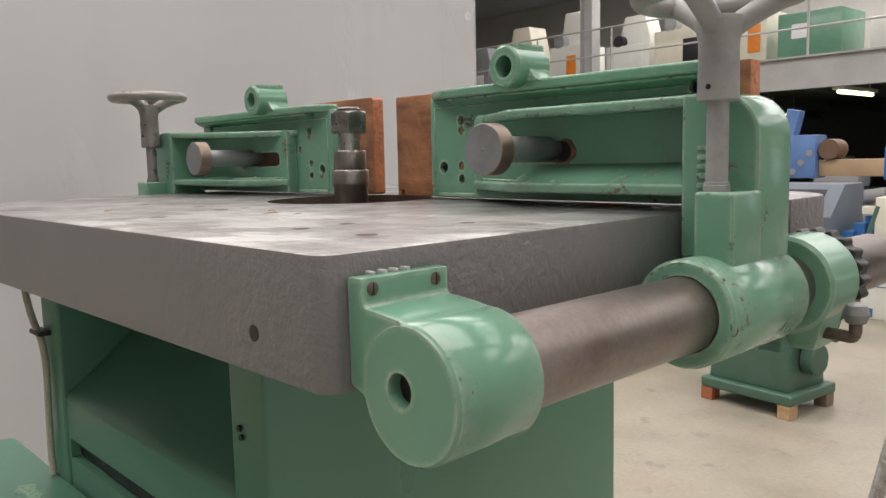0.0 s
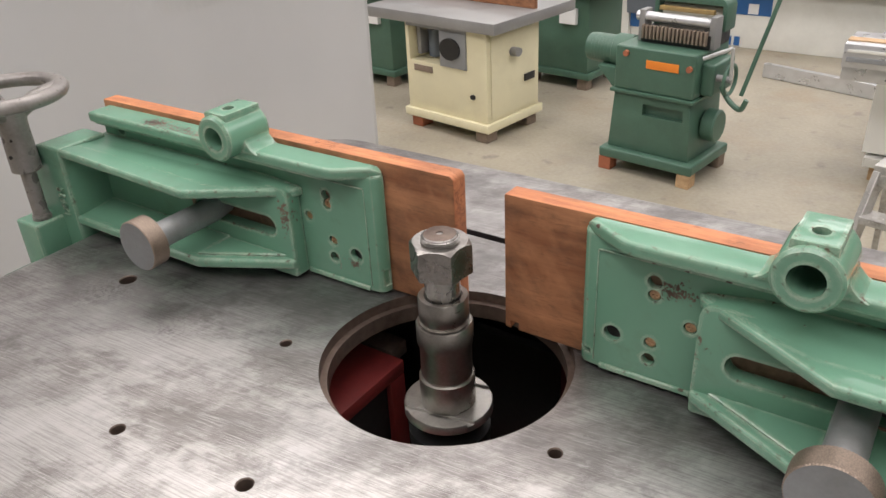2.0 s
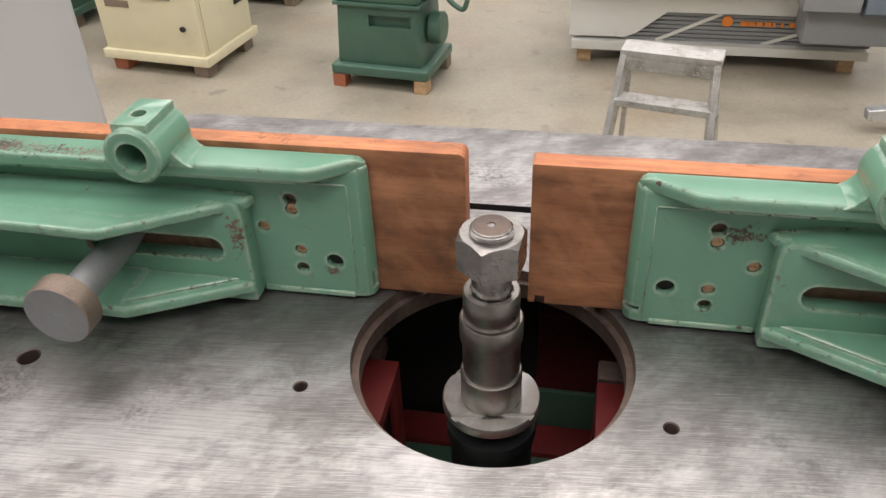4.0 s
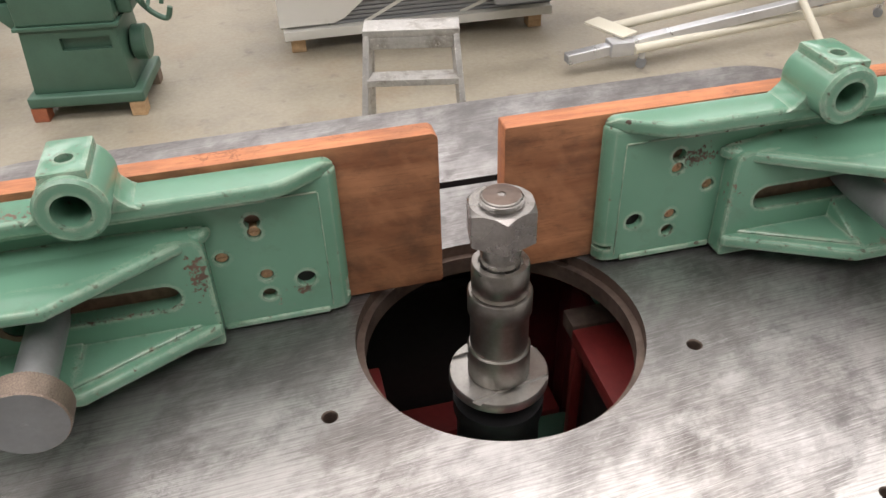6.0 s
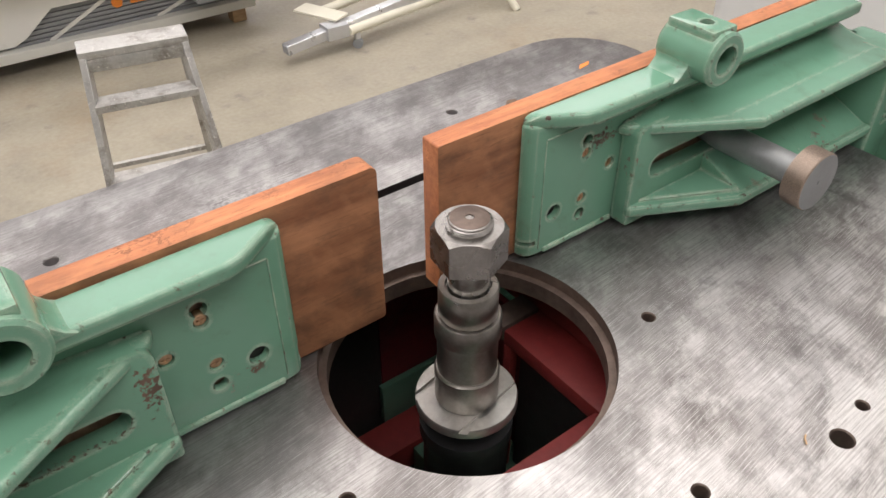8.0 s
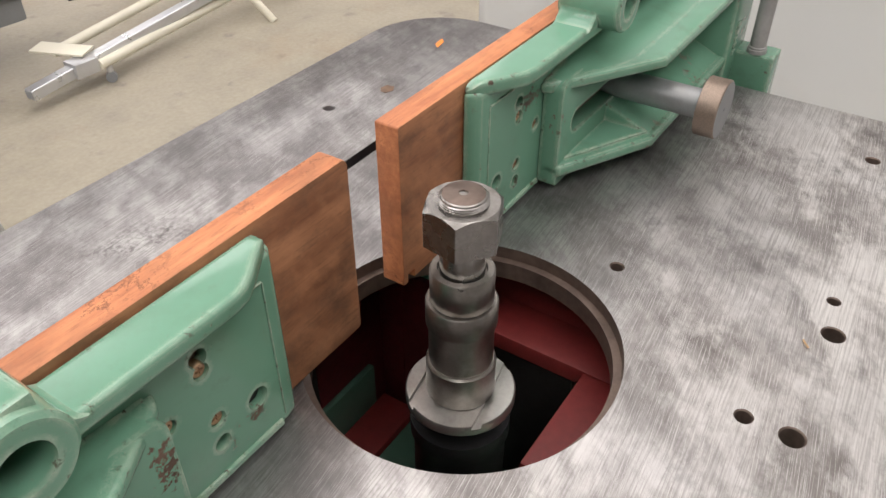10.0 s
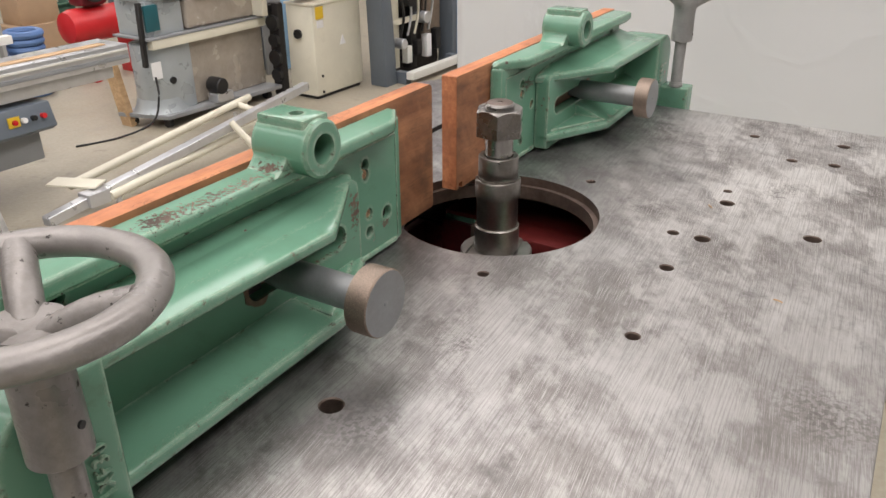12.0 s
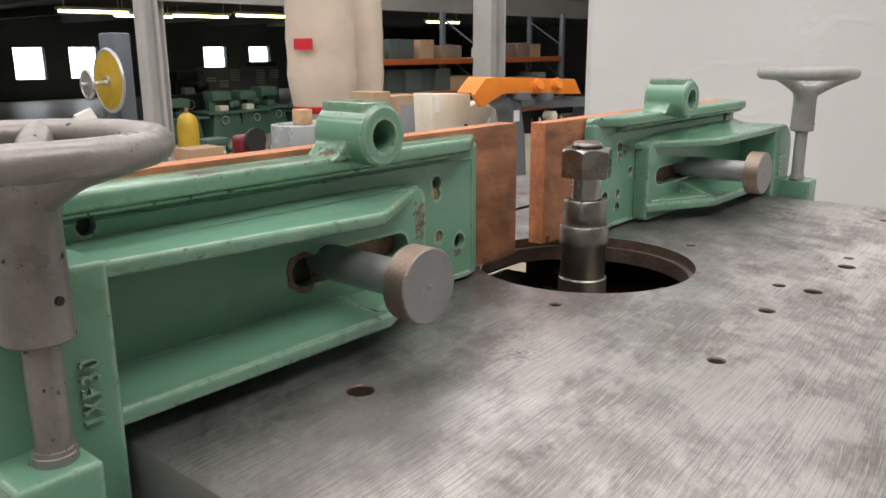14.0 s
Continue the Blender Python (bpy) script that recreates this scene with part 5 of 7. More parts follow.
part("dial", lathe([(0.075, -0.252), (0.075, -0.239), (0.06, -0.237)], (cx + 0.055, cy, 0.63), "y", 32), M_BLACK, t, "round black dial")
part("motor", rod((cx - 0.19, cy - 0.10, 0.51), (cx - 0.19, cy - 0.10, 0.70), 0.045, 20), M_BLUEGREY, t)
part("belt_cover", box(cx - 0.27, cx - 0.24, cy - 0.18, cy - 0.08, 0.53, 0.72, 0.004), M_CASTGREY, t)
part("name_plate", box(cx - 0.25, cx - 0.10, cy - 0.2345, cy - 0.231, 0.43, 0.475, 0.001), M_BLOCK_GREY, t)
part("lock", lathe([(0.018, -0.238), (0.018, -0.229)], (cx + 0.21, cy, 0.32), "y", 16), M_BLACK, t)
part("side_knob", rod((cx + 0.322, cy - 0.02, 0.60), (cx + 0.37, cy - 0.02, 0.60), 0.03, 16), M_CASTGREY, t)
part("side_switch", box(cx + 0.325, cx + 0.335, cy + 0.08, cy + 0.17, 0.36, 0.41, 0.002), M_BLACK, t)
part("tabletop", box(cx - 0.62, cx + 0.405, cy - 0.27, cy + 0.46, 0.776, 0.852, 0.008), M_CASTGREY, t, "grey cast table")
for a, b_ in ((-0.54, -0.10), (-0.092, 0.365)):
    part("fence_board", box(cx + a, cx + b_, cy + 0.12, cy + 0.15, 0.853, 1.02, 0.003), M_WOOD, t)
turned(t, -6.5)
t.location, t.scale = (-2.733, 4.09, 0), (1.17, 1.25, 0.98)

# green thicknesser
cx, cy = -1.27, 3.90
t = thing("thicknesser", (cx, cy, 0), "green thickness planer with steel rollers on wooden blocks", "woodworking machine")
blocks_under(t, cx - 0.29, cx + 0.28, cy - 0.21, cy + 0.21, 0.085, (M_BLOCK_RED, M_PINE, M_BLOCK_GREY, M_BLOCK_GREY))
part("base_flange", box(cx - 0.335, cx + 0.335, cy - 0.26, cy + 0.26, 0.085, 0.15, 0.015, 3), M_GREEN_DARK, t)
low = part("lower_body", prism([(cx - 0.30, 0.15), (cx + 0.28, 0.15), (cx + 0.26, 0.52), (cx - 0.27, 0.52)], "y", cy - 0.21, cy + 0.21, 0.012, 2), M_GREEN_DARK, t)
carve(low, box(cx - 0.06, cx + 0.22, cy - 0.3, cy - 0.17, 0.39, 0.46, 0))
part("waist", box(cx - 0.29, cx + 0.29, cy - 0.235, cy + 0.235, 0.515, 0.535, 0.004), M_GREEN_DARK, t)
part("upper_body", box(cx - 0.27, cx + 0.275, cy - 0.22, cy + 0.22, 0.535, 0.80, 0.014, 3), M_GREEN_DARK, t)
part("name_bars", box(cx - 0.05, cx + 0.17, cy - 0.2255, cy - 0.2215, 0.685, 0.735, 0.002), M_ORANGE, t, "orange name plate")
part("front_knob", rod((cx + 0.24, cy - 0.24, 0.72), (cx + 0.24, cy - 0.21, 0.72), 0.018, 16), M_BLOCK_RED, t)
part("front_knob", rod((cx - 0.19, cy - 0.24, 0.76), (cx - 0.19, cy - 0.21, 0.76), 0.018, 16), M_BLOCK_RED, t)
hx, hy = cx + 0.05, cy + 0.12
part("feed_bed", box(hx - 0.23, hx + 0.23, hy - 0.20, hy + 0.08, 0.80, 0.88, 0.005), M_BLACK, t)
for k in range(17):
    part("feed_finger", box(hx - 0.215 + 0.026 * k, hx - 0.201 + 0.026 * k, hy - 0.225, hy - 0.19, 0.825, 0.905, 0.002, 1), M_BLOCK_GREY, t)
part("front_roller", rod((hx - 0.28, hy - 0.16, 0.945), (hx + 0.24, hy - 0.16, 0.945), 0.028, 24), M_ALU, t)
part("brass_bar", box(hx - 0.17, hx + 0.19, hy - 0.10, hy - 0.07, 0.975, 1.0, 0.003), M_DULLBRASS, t)
part("hood", prism(arc(hx - 0.17, 1.01, 0.055, 180, 90, 5) + arc(hx + 0.20, 1.01, 0.055, 90, 0, 5) + [(hx + 0.255, 0.88), (hx + 0.225, 0.88), (hx + 0.225, 1.02), (hx - 0.195, 1.02), (hx - 0.195, 0.88), (hx - 0.225, 0.88)], "y", hy - 0.06, hy + 0.08, 0.006, 2), M_GREEN_DARK, t)
part("chip_cover", prism([(hy - 0.02, 0.88), (hy + 0.0, 1.0), (hy + 0.08, 1.02), (hy + 0.08, 0.88)], "x", hx - 0.194, hx + 0.224, 0.006, 2), M_CREAM, t)
for sx_ in (-1, 1):
    part("bearing_post", box(hx + sx_ * 0.235 - 0.02, hx + sx_ * 0.235 + 0.02, hy - 0.19, hy - 0.10, 0.80, 0.985, 0.004), M_CASTGREY, t)
part("belt_cover", prism([(cx - 0.48, 0.62), (cx - 0.272, 0.62), (cx - 0.272, 0.42), (cx - 0.36, 0.50)], "y", cy - 0.10, cy + 0.14, 0.012, 2), M_GREEN_DARK, t)
part("motor", lathe([(0.05, -0.02), (0.085, 0.0), (0.09, 0.04), (0.09, 0.2), (0.105, 0.21), (0.105, 0.33)], (cx - 0.60, cy + 0.02, 0.70), "x", 32), M_GREEN_DARK, t)
for k in range(7):
    part("motor_rib", ring((cx - 0.55 + 0.025 * k, cy + 0.02, 0.70), 0.089, 0.0025, "x", 28, 6), M_GREEN_DARK, t)
part("side_gearbox", box(cx + 0.275, cx + 0.36, cy - 0.14, cy + 0.14, 0.55, 0.74, 0.02, 3), M_GREEN_DARK, t)
part("side_motor", rod((cx + 0.28, cy, 0.34), (cx + 0.37, cy, 0.34), 0.10, 24, w=0.01), M_GREEN_DARK, t)
part("handwheel", ring((cx + 0.44, cy - 0.1, 0.66), 0.085, 0.012, "x", 32, 8), M_GREEN_DARK, t)
part("wheel_hub", rod((cx + 0.34, cy - 0.1, 0.66), (cx + 0.45, cy - 0.1, 0.66), 0.02, 14), M_CASTGREY, t)
part("crank", hose([(cx + 0.40, cy - 0.12, 0.62), (cx + 0.47, cy - 0.14, 0.55), (cx + 0.55, cy - 0.16, 0.52), (cx + 0.58, cy - 0.16, 0.58)], 0.016, 10), M_GREEN_DARK, t)
part("feed_lever", rod((cx + 0.52, cy - 0.1, 0.58), (cx + 0.66, cy + 0.05, 1.28), 0.013, 10), M_GREEN_DARK, t, "long green feed lever")
part("link_rod", rod((cx + 0.30, cy - 0.18, 0.78), (cx + 0.47, cy - 0.18, 0.86), 0.012, 10), M_ALU, t)
part("link_rod", rod((cx + 0.47, cy - 0.18, 0.86), (cx + 0.47, cy - 0.16, 0.68), 0.010, 10), M_ALU, t)
turned(t, -6)
t.location, t.scale = (-1.25, 3.98, 0), (0.92, 0.95, 0.97)


def green_moulder(x, y, turn, label, feeder):
    t = thing("spindle_moulder", (x, y, 0), label, "woodworking machine", "green moulders in the hall")
    blocks_under(t, x - 0.25, x + 0.25, y - 0.2, y + 0.2, 0.09, (M_BLOCK_GREY,) * 4)
    part("base_flange", box(x - 0.33, x + 0.33, y - 0.27, y + 0.27, 0.09, 0.14, 0.008), M_GREEN_DARK, t)
    part("body", box(x - 0.30, x + 0.30, y - 0.25, y + 0.25, 0.14, 0.78, 0.012), M_GREEN_DARK, t)
    part("tabletop", box(x - 0.50, x + 0.50, y - 0.36, y + 0.36, 0.78, 0.85, 0.008), M_CASTGREY, t)
    part("switch_box", box(x + 0.05, x + 0.20, y - 0.29, y - 0.25, 0.52, 0.64, 0.004), M_PAPER, t)
    if not feeder:
        part("handwheel", ring((x - 0.12, y - 0.30, 0.50), 0.10, 0.013, "y", 32, 8), M_ORANGE, t, "orange handwheel")
        part("wheel_disc", rod((x - 0.12, y - 0.31, 0.50), (x - 0.12, y - 0.25, 0.50), 0.09, 24), M_ORANGE, t)
    for a, b_ in ((-0.46, -0.04), (0.04, 0.46)):
        part("fence_board", box(x + a, x + b_, y + 0.10, y + 0.13, 0.851, 0.99, 0.003), M_WOOD, t)
    if feeder:
        part("feeder_body", box(x - 0.34, x + 0.02, y - 0.16, y + 0.04, 0.90, 1.04, 0.03, 3), M_BLUEGREY, t)
        part("feeder_motor", rod((x - 0.16, y - 0.06, 1.04), (x - 0.16, y - 0.06, 1.24), 0.075, 20, w=0.012), M_BLUEGREY, t)
        part("feeder_post", rod((x + 0.06, y + 0.04, 0.85), (x + 0.06, y + 0.04, 1.55), 0.028, 14), M_ALU, t)
        part("feeder_arm", beam((x - 0.12, y - 0.04, 1.22), (x + 0.08, y + 0.04, 1.26), 0.05, 0.05), M_CREAM, t)
        part("feeder_guard", box(x + 0.02, x + 0.14, y - 0.14, y - 0.02, 0.96, 1.05, 0.02), M_GREEN, t)
        for k in range(3):
            part("feed_roller", rod((x - 0.28 + 0.11 * k, y - 0.15, 0.895), (x - 0.28 + 0.11 * k, y - 0.06, 0.895), 0.04, 18), M_RUBBER, t)
    turned(t, turn)
    return t


green_moulder(-2.62, 5.42, -6, "green spindle moulder with a grey power feeder above its table", True)
green_moulder(-4.10, 4.78, -4, "green spindle moulder with an orange handwheel", False)
pillar = thing("switch_pillar", (-3.62, 4.9, 0), "slim green switch box on a post", "control box")
part("post", box(-3.645, -3.595, 4.88, 4.92, 0, 0.9, 0.003), M_GREEN_DARK, pillar)
sb = part("switch_box", box(-3.70, -3.54, 4.84, 4.96, 0.9, 1.22, 0.01), M_GREEN, pillar)
part("switch_plate", box(-3.68, -3.56, 4.835, 4.84, 0.93, 1.19, 0.001), M_PAPER, sb)
for k in range(3):
    part("button", rod((-3.62, 4.825, 0.98 + 0.08 * k), (-3.62, 4.836, 0.98 + 0.08 * k), 0.018, 14), M_BLACK, sb)

# white machine with a teal base and clear-fronted hood
x0, y0 = -5.5, 6.2
t = thing("edge_machine", (-4.6, 6.6, 0), "white and teal machine with a sloping windowed hood", "woodworking machine")
part("base", box(-5.4, -3.75, 6.3, 7.0, 0, 0.62, 0.01), M_TEAL, t)
part("bed", box(-5.7, -3.5, 6.22, 7.05, 0.52, 0.62, 0.01), M_CREAM, t)
hood = part("hood", prism([(6.2, 0.62), (6.36, 1.02), (6.48, 1.06), (7.05, 1.06), (7.05, 0.62)], "x", -5.65, -3.95, 0.02, 2), M_OFFWHITE, t)
part("hood_window", prism([(6.252, 0.76), (6.330, 0.955), (6.326, 0.957), (6.248, 0.762)], "x", -5.35, -4.55, 0.0), M_BLUEGREY, t, "tinted window")
part("hood_end", prism([(6.24, 0.62), (6.38, 1.0), (6.9, 1.04), (6.9, 0.62)], "x", -3.949, -3.60, 0.03, 2), M_OFFWHITE, t)
part("roller", rod((-4.55, 6.7, 1.10), (-3.95, 6.7, 1.10), 0.045, 18), M_PINE, t)
part("end_motor", rod((-3.75, 6.35, 0.78), (-3.45, 6.35, 0.78), 0.12, 24, w=0.02), M_BLACK, t)

# orange extraction elbow behind it
t = thing("extraction_pipe", (-6.1, 9.0, 0), "orange extraction pipe with an open elbow", "duct")
part("pipe", hose([(-6.05, 9.0, 0.0), (-6.05, 9.0, 0.8), (-6.06, 9.0, 1.45), (-6.08, 8.97, 1.72), (-6.14, 8.86, 1.82), (-6.20, 8.72, 1.83)], 0.17, 24), M_ORANGE, t)
part("mouth_ring", ring((-6.205, 8.705, 1.83), 0.165, 0.02, "y", 32, 8), M_ORANGE, t)
# black disc on the closed pipe end, for the dark inside of the mouth
part("mouth", rod((-6.205, 8.70, 1.83), (-6.208, 8.688, 1.83), 0.15, 28), M_BLACK, t)

# grey-hooded milling machine on a long white base
t = thing("milling_machine", (-1.7, 7.2, 0), "white milling machine with a grey front hood", "woodworking machine")
part("column_body", box(-2.99, -2.775, 6.9, 7.6, 0, 1.20, 0.02), M_WHITE, t)
part("base", box(-2.84, 0.55, 6.95, 7.6, 0, 0.60, 0.012), M_WHITE, t)
hood = prism([(6.82, 0.25), (6.74, 0.94), (7.05, 1.23), (7.5, 1.23), (7.5, 0.25)], "x", -2.77, -2.02, 0.012, 2)
ho = part("hood", hood, M_BLUEGREY, t, "dark grey sheet hood")
part("hood_window", prism([(6.795, 0.998), (6.985, 1.176), (6.981, 1.181), (6.791, 1.003)], "x", -2.62, -2.16, 0), M_BLACK, ho)
part("badge", prism([(6.7515, 0.82), (6.7425, 0.90), (6.7385, 0.90), (6.7475, 0.82)], "x", -2.48, -2.29, 0), M_BLUE, ho)
part("handle", hose([(-2.38, 6.785, 0.54), (-2.38, 6.74, 0.56), (-2.37, 6.725, 0.66), (-2.36, 6.72, 0.76), (-2.36, 6.765, 0.78)], 0.018, 10), M_ALU, ho)
for hx in (-2.70, -2.12):
    part("bolt", rod((hx, 6.76, 0.65), (hx, 6.785, 0.65), 0.018, 12), M_ALU, ho)
part("worktable", box(-1.97, 0.65, 6.75, 7.5, 0.60, 0.67, 0.008), M_WHITE, t)
for k in range(4):
    part("clamp_block", box(-2.0 + 0.07 * k, -1.90 + 0.07 * k, 6.95 + 0.08 * k, 7.25 + 0.03 * k, 0.67, 0.80 + 0.07 * (k % 3), 0.01), M_BLUE, t)
part("clamp_rail", box(-1.95, -0.9, 6.85, 6.93, 0.67, 0.71, 0.004), M_BLACK, t)
part("head", box(-1.72, -1.48, 6.95, 7.3, 0.70, 1.12, 0.012), M_CREAM, t)
part("head_rail", box(-1.85, -0.6, 7.0, 7.1, 0.96, 1.03, 0.006), M_CREAM, t)
part("label_panel", box(-1.84, -1.46, 6.945, 6.952, 0.30, 0.50, 0.001), M_BLUE, t, "blue sign panel")
part("label_plate", box(-1.66, -1.57, 6.938, 6.9455, 0.31, 0.40, 0.001), M_PAPER, t)
part("side_label", box(-2.835, -2.62, 6.935, 6.952, 0.10, 0.40, 0.001), M_BLUE, t)
for k, wl in enumerate((0.05, 0.04, 0.05, 0.05)):
    part("letter_bar", box(-1.98 + 0.075 * k, -1.98 + 0.075 * k + wl, 6.942, 6.9475, 0.02, 0.10, 0.0), M_BLUE, t)
part("floor_rail", beam((-1.25, 6.15, 0.058), (0.6, 5.67, 0.058), 0.05, 0.11), M_ALU, t, "aluminium rail lying on the floor")
t = thing("control_panel", (-1.3, 7.1, 0), "hanging blue control panel on a cream column", "control box")
part("column", box(-1.42, -1.20, 7.62, 7.8, 0, 2.0, 0.01), M_CREAM, t)
part("arm", beam((-1.32, 7.7, 1.43), (-1.38, 7.0, 1.43), 0.06, 0.06), M_CREAM, t)
pn = part("panel", box(-1.65, -1.10, 6.92, 7.0, 1.28, 1.57, 0.01), M_BLUE, t)
for i in range(5):
    for j in range(2):
        part("button", rod((-1.58 + 0.1 * i, 6.905, 1.36 + 0.11 * j), (-1.58 + 0.1 * i, 6.921, 1.36 + 0.11 * j), 0.02, 12), (M_REDPAINT, M_PAPER, M_GREEN, M_PAPER, M_REDPAINT)[(i + j) % 5], pn)

# vices and clutter on the floor beside it
for vx, vy, vr in ((-0.35, 6.45, 15), (0.15, 6.6, -20)):
    t = thing("machine_vice", (vx, vy, 0.0), "blue machine vice lying on the floor", "vice", "vices on the floor")
    part("vice_body", box(vx - 0.15, vx + 0.15, vy - 0.1, vy + 0.1, 0.0, 0.16, 0.015), M_BLUE, t)
    part("jaw", box(vx - 0.13, vx - 0.06, vy - 0.12, vy + 0.12, 0.161, 0.28, 0.01), M_BLUE, t)
    part("jaw", box(vx + 0.05, vx + 0.11, vy - 0.12, vy + 0.12, 0.161, 0.26, 0.01), M_BLUE, t)
    part("screw", rod((vx + 0.11, vy, 0.2), (vx + 0.3, vy, 0.2), 0.02, 12), M_BLACK, t)
    turned(t, vr)

# blue frame and arm machine behind
t = thing("gantry_machine", (-2.9, 8.3, 0), "bright blue framed machine with a slanting arm", "woodworking machine")
part("side_frame", box(-3.83, -3.76, 8.0, 8.1, 0, 1.5, 0.01), M_SKYBLUE, t)
part("back_plate", prism([(-3.76, 0.6), (-3.42, 0.6), (-3.42, 1.40), (-3.50, 1.46), (-3.76, 1.46)], "y", 8.35, 8.42, 0.006), M_SKYBLUE, t)
part("cabinet", box(-3.4, -1.2, 8.1, 8.7, 0, 0.9, 0.01), M_GREY, t)
part("slanting_arm", beam((-3.24, 8.15, 1.0), (-3.0, 8.15, 2.0), 0.14, 0.14), M_ARMBLUE, t)
part("arm_head", box(-3.0, -2.72, 8.0, 8.3, 1.25, 1.72, 0.02), M_ARMBLUE, t)
for k in range(3):
    part("head_valve", rod((-2.96 + 0.09 * k, 7.99, 1.32 + 0.1 * k), (-2.96 + 0.09 * k, 8.01, 1.32 + 0.1 * k), 0.035, 14), M_GREY, t)
part("bridge", box(-2.72, 0.6, 8.1, 8.35, 1.27, 1.45, 0.01), M_CARD, t)
part("spindle_unit", rod((-3.2, 7.95, 1.36), (-3.55, 7.9, 1.40), 0.04, 16), M_ALU, t)
part("drive", rod((-2.6, 8.05, 1.56), (-2.6, 8.3, 1.56), 0.11, 20), M_OILED, t)

# grey steel cupboard, yellow hose drum, far machines under the deck
t = thing("steel_cupboard", (-10.2, 11.3, 0), "grey steel cupboard with shelves", "cupboard")
part("carcass", box(-11.6, -9.45, 11.3, 11.9, 0, 2.3, 0.01), M_BLUEGREY, t)
for k in range(4):
    part("shelf_edge", box(-11.55, -9.6, 11.27, 11.295, 0.5 + 0.45 * k, 0.56 + 0.45 * k, 0.002), M_GREY, t)
part("side_post", box(-9.44, -9.36, 11.25, 11.9, 0, 2.32, 0.004), M_GREY, t)
t = thing("hose_drum", (-9.42, 12.4, 0), "yellow hose drum on a post", "hose reel")
part("post", rod((-9.42, 12.62, 0), (-9.42, 12.62, 1.6), 0.04, 12), M_BLACK, t)
part("drum", rod((-9.42, 12.3, 1.58), (-9.42, 12.6, 1.58), 0.2, 24, w=0.02), M_YELLOW, t)
part("hub", rod((-9.42, 12.27, 1.58), (-9.42, 12.31, 1.58), 0.08, 18), M_BLACK, t)


def far_machine(x, y, w_, d, h, mm, label, seed):
    """A machine far off: cast base, table, head on a column, motor, wheel."""
    r = random.Random(seed)
    t = thing("far_machine", (x, y, 0), label, "woodworking machine", "machines under the deck")
    part("base", prism([(x - w_ / 2, 0), (x + w_ / 2, 0), (x + w_ * 0.4, h * 0.55), (x - w_ * 0.4, h * 0.55)], "y", y - d / 2, y + d / 2, 0.02, 2), mm, t)
    part("table", box(x - w_ * 0.62, x + w_ * 0.62, y - d * 0.6, y + d * 0.6, h * 0.55, h * 0.6, 0.008), mm, t)
    k = r.choice((-1, 1))
    part("column", box(x + k * w_ * 0.2 - 0.08, x + k * w_ * 0.2 + 0.08, y - 0.08, y + 0.1, h * 0.6, h, 0.015), mm, t)
    part("head", box(x - w_ * 0.3, x + w_ * 0.3, y - d * 0.3, y + d * 0.25, h * 0.82, h * 1.02, 0.04, 2), mm, t)
    part("motor", rod((x - k * w_ * 0.3, y - d * 0.1, h * 0.7), (x - k * w_ * 0.62, y - d * 0.1, h * 0.74), h * 0.085, 18, w=0.012), r.choice((mm, mm, M_BLACK)), t)
    part("handwheel", ring((x + k * w_ * 0.1, y - d * 0.55, h * 0.42), h * 0.08, 0.012, "y", 24, 6), M_ALU, t)
    part("guard", box(x - w_ * 0.15, x + w_ * 0.12, y - d * 0.4, y - d * 0.1, h * 0.6, h * 0.72, 0.02), r.choice((M_ORANGE, M_GREY, mm, M_CREAM)), t)
    return t


FAR = [(-8.4, 15.5, 1.1, 0.8, 1.5, M_BLACK, 1), (-7.2, 14.2, 1.2, 0.9, 1.3, M_GREEN_DARK, 2), (-5.4, 15.0, 1.2, 0.9, 1.4, M_GREEN_DARK, 3), (-4.0, 12.0, 1.1, 0.9, 1.2, M_GREY, 4),
       (-2.3, 14.5, 1.3, 0.9, 1.5, M_BLUE, 5), (-0.6, 13.8, 1.2, 0.8, 1.3, M_ORANGE, 6), (0.9, 11.5, 1.2, 0.9, 1.2, M_BLUEGREY, 7), (5.2, 9.3, 0.6, 0.5, 0.55, M_GREEN_DARK, 8),
       (7.1, 13.7, 0.8, 0.7, 0.82, M_GREEN_DARK, 9), (8.1, 13.8, 0.72, 0.7, 0.92, M_GREEN_DARK, 10), (8.85, 14.0, 0.66, 0.7, 0.90, M_GREEN_DARK, 11), (9.5, 14.2, 0.7, 0.8, 0.95, M_GREEN_DARK, 12), (10.2, 13.7, 0.7, 0.7, 0.78, M_GREEN_DARK, 13), (9.0, 16.6, 0.9, 0.7, 1.25, M_BLACK, 14)]
NAMES = {M_BLACK: "black", M_GREEN_DARK: "dark green", M_GREY: "grey", M_BLUE: "blue", M_ORANGE: "orange", M_BLUEGREY: "blue-grey"}
for fx, fy, fw, fd, fh, fm, fs in FAR:
    far_machine(fx, fy, fw, fd, fh, fm, "%s machine standing far back under the deck" % NAMES[fm], fs)

# grey rack with stacks of pale slats by the far windows
t = thing("slat_rack", (11.5, 18.0, 0), "grey steel rack holding stacks of pale slats", "rack")
part("rack_body", box(10.4, 12.7, 18.0, 18.4, 0.0, 1.30, 0.01), M_BLUEGREY, t)
for gx, gz, gn in ((10.45, 0.95, 2), (10.80, 0.80, 3), (11.15, 0.95, 5), (11.95, 0.85, 6), (12.40, 0.98, 4)):
    for k in range(gn):
        part("slat", box(gx, gx + 0.26, 17.93, 17.995, gz + 0.065 * k, gz + 0.065 * k + 0.035, 0.004), M_OFFWHITE, t)
part("cloth_heap", box(11.9, 12.7, 18.02, 18.35, 1.301, 1.42, 0.05, 3), M_BLACK, t)
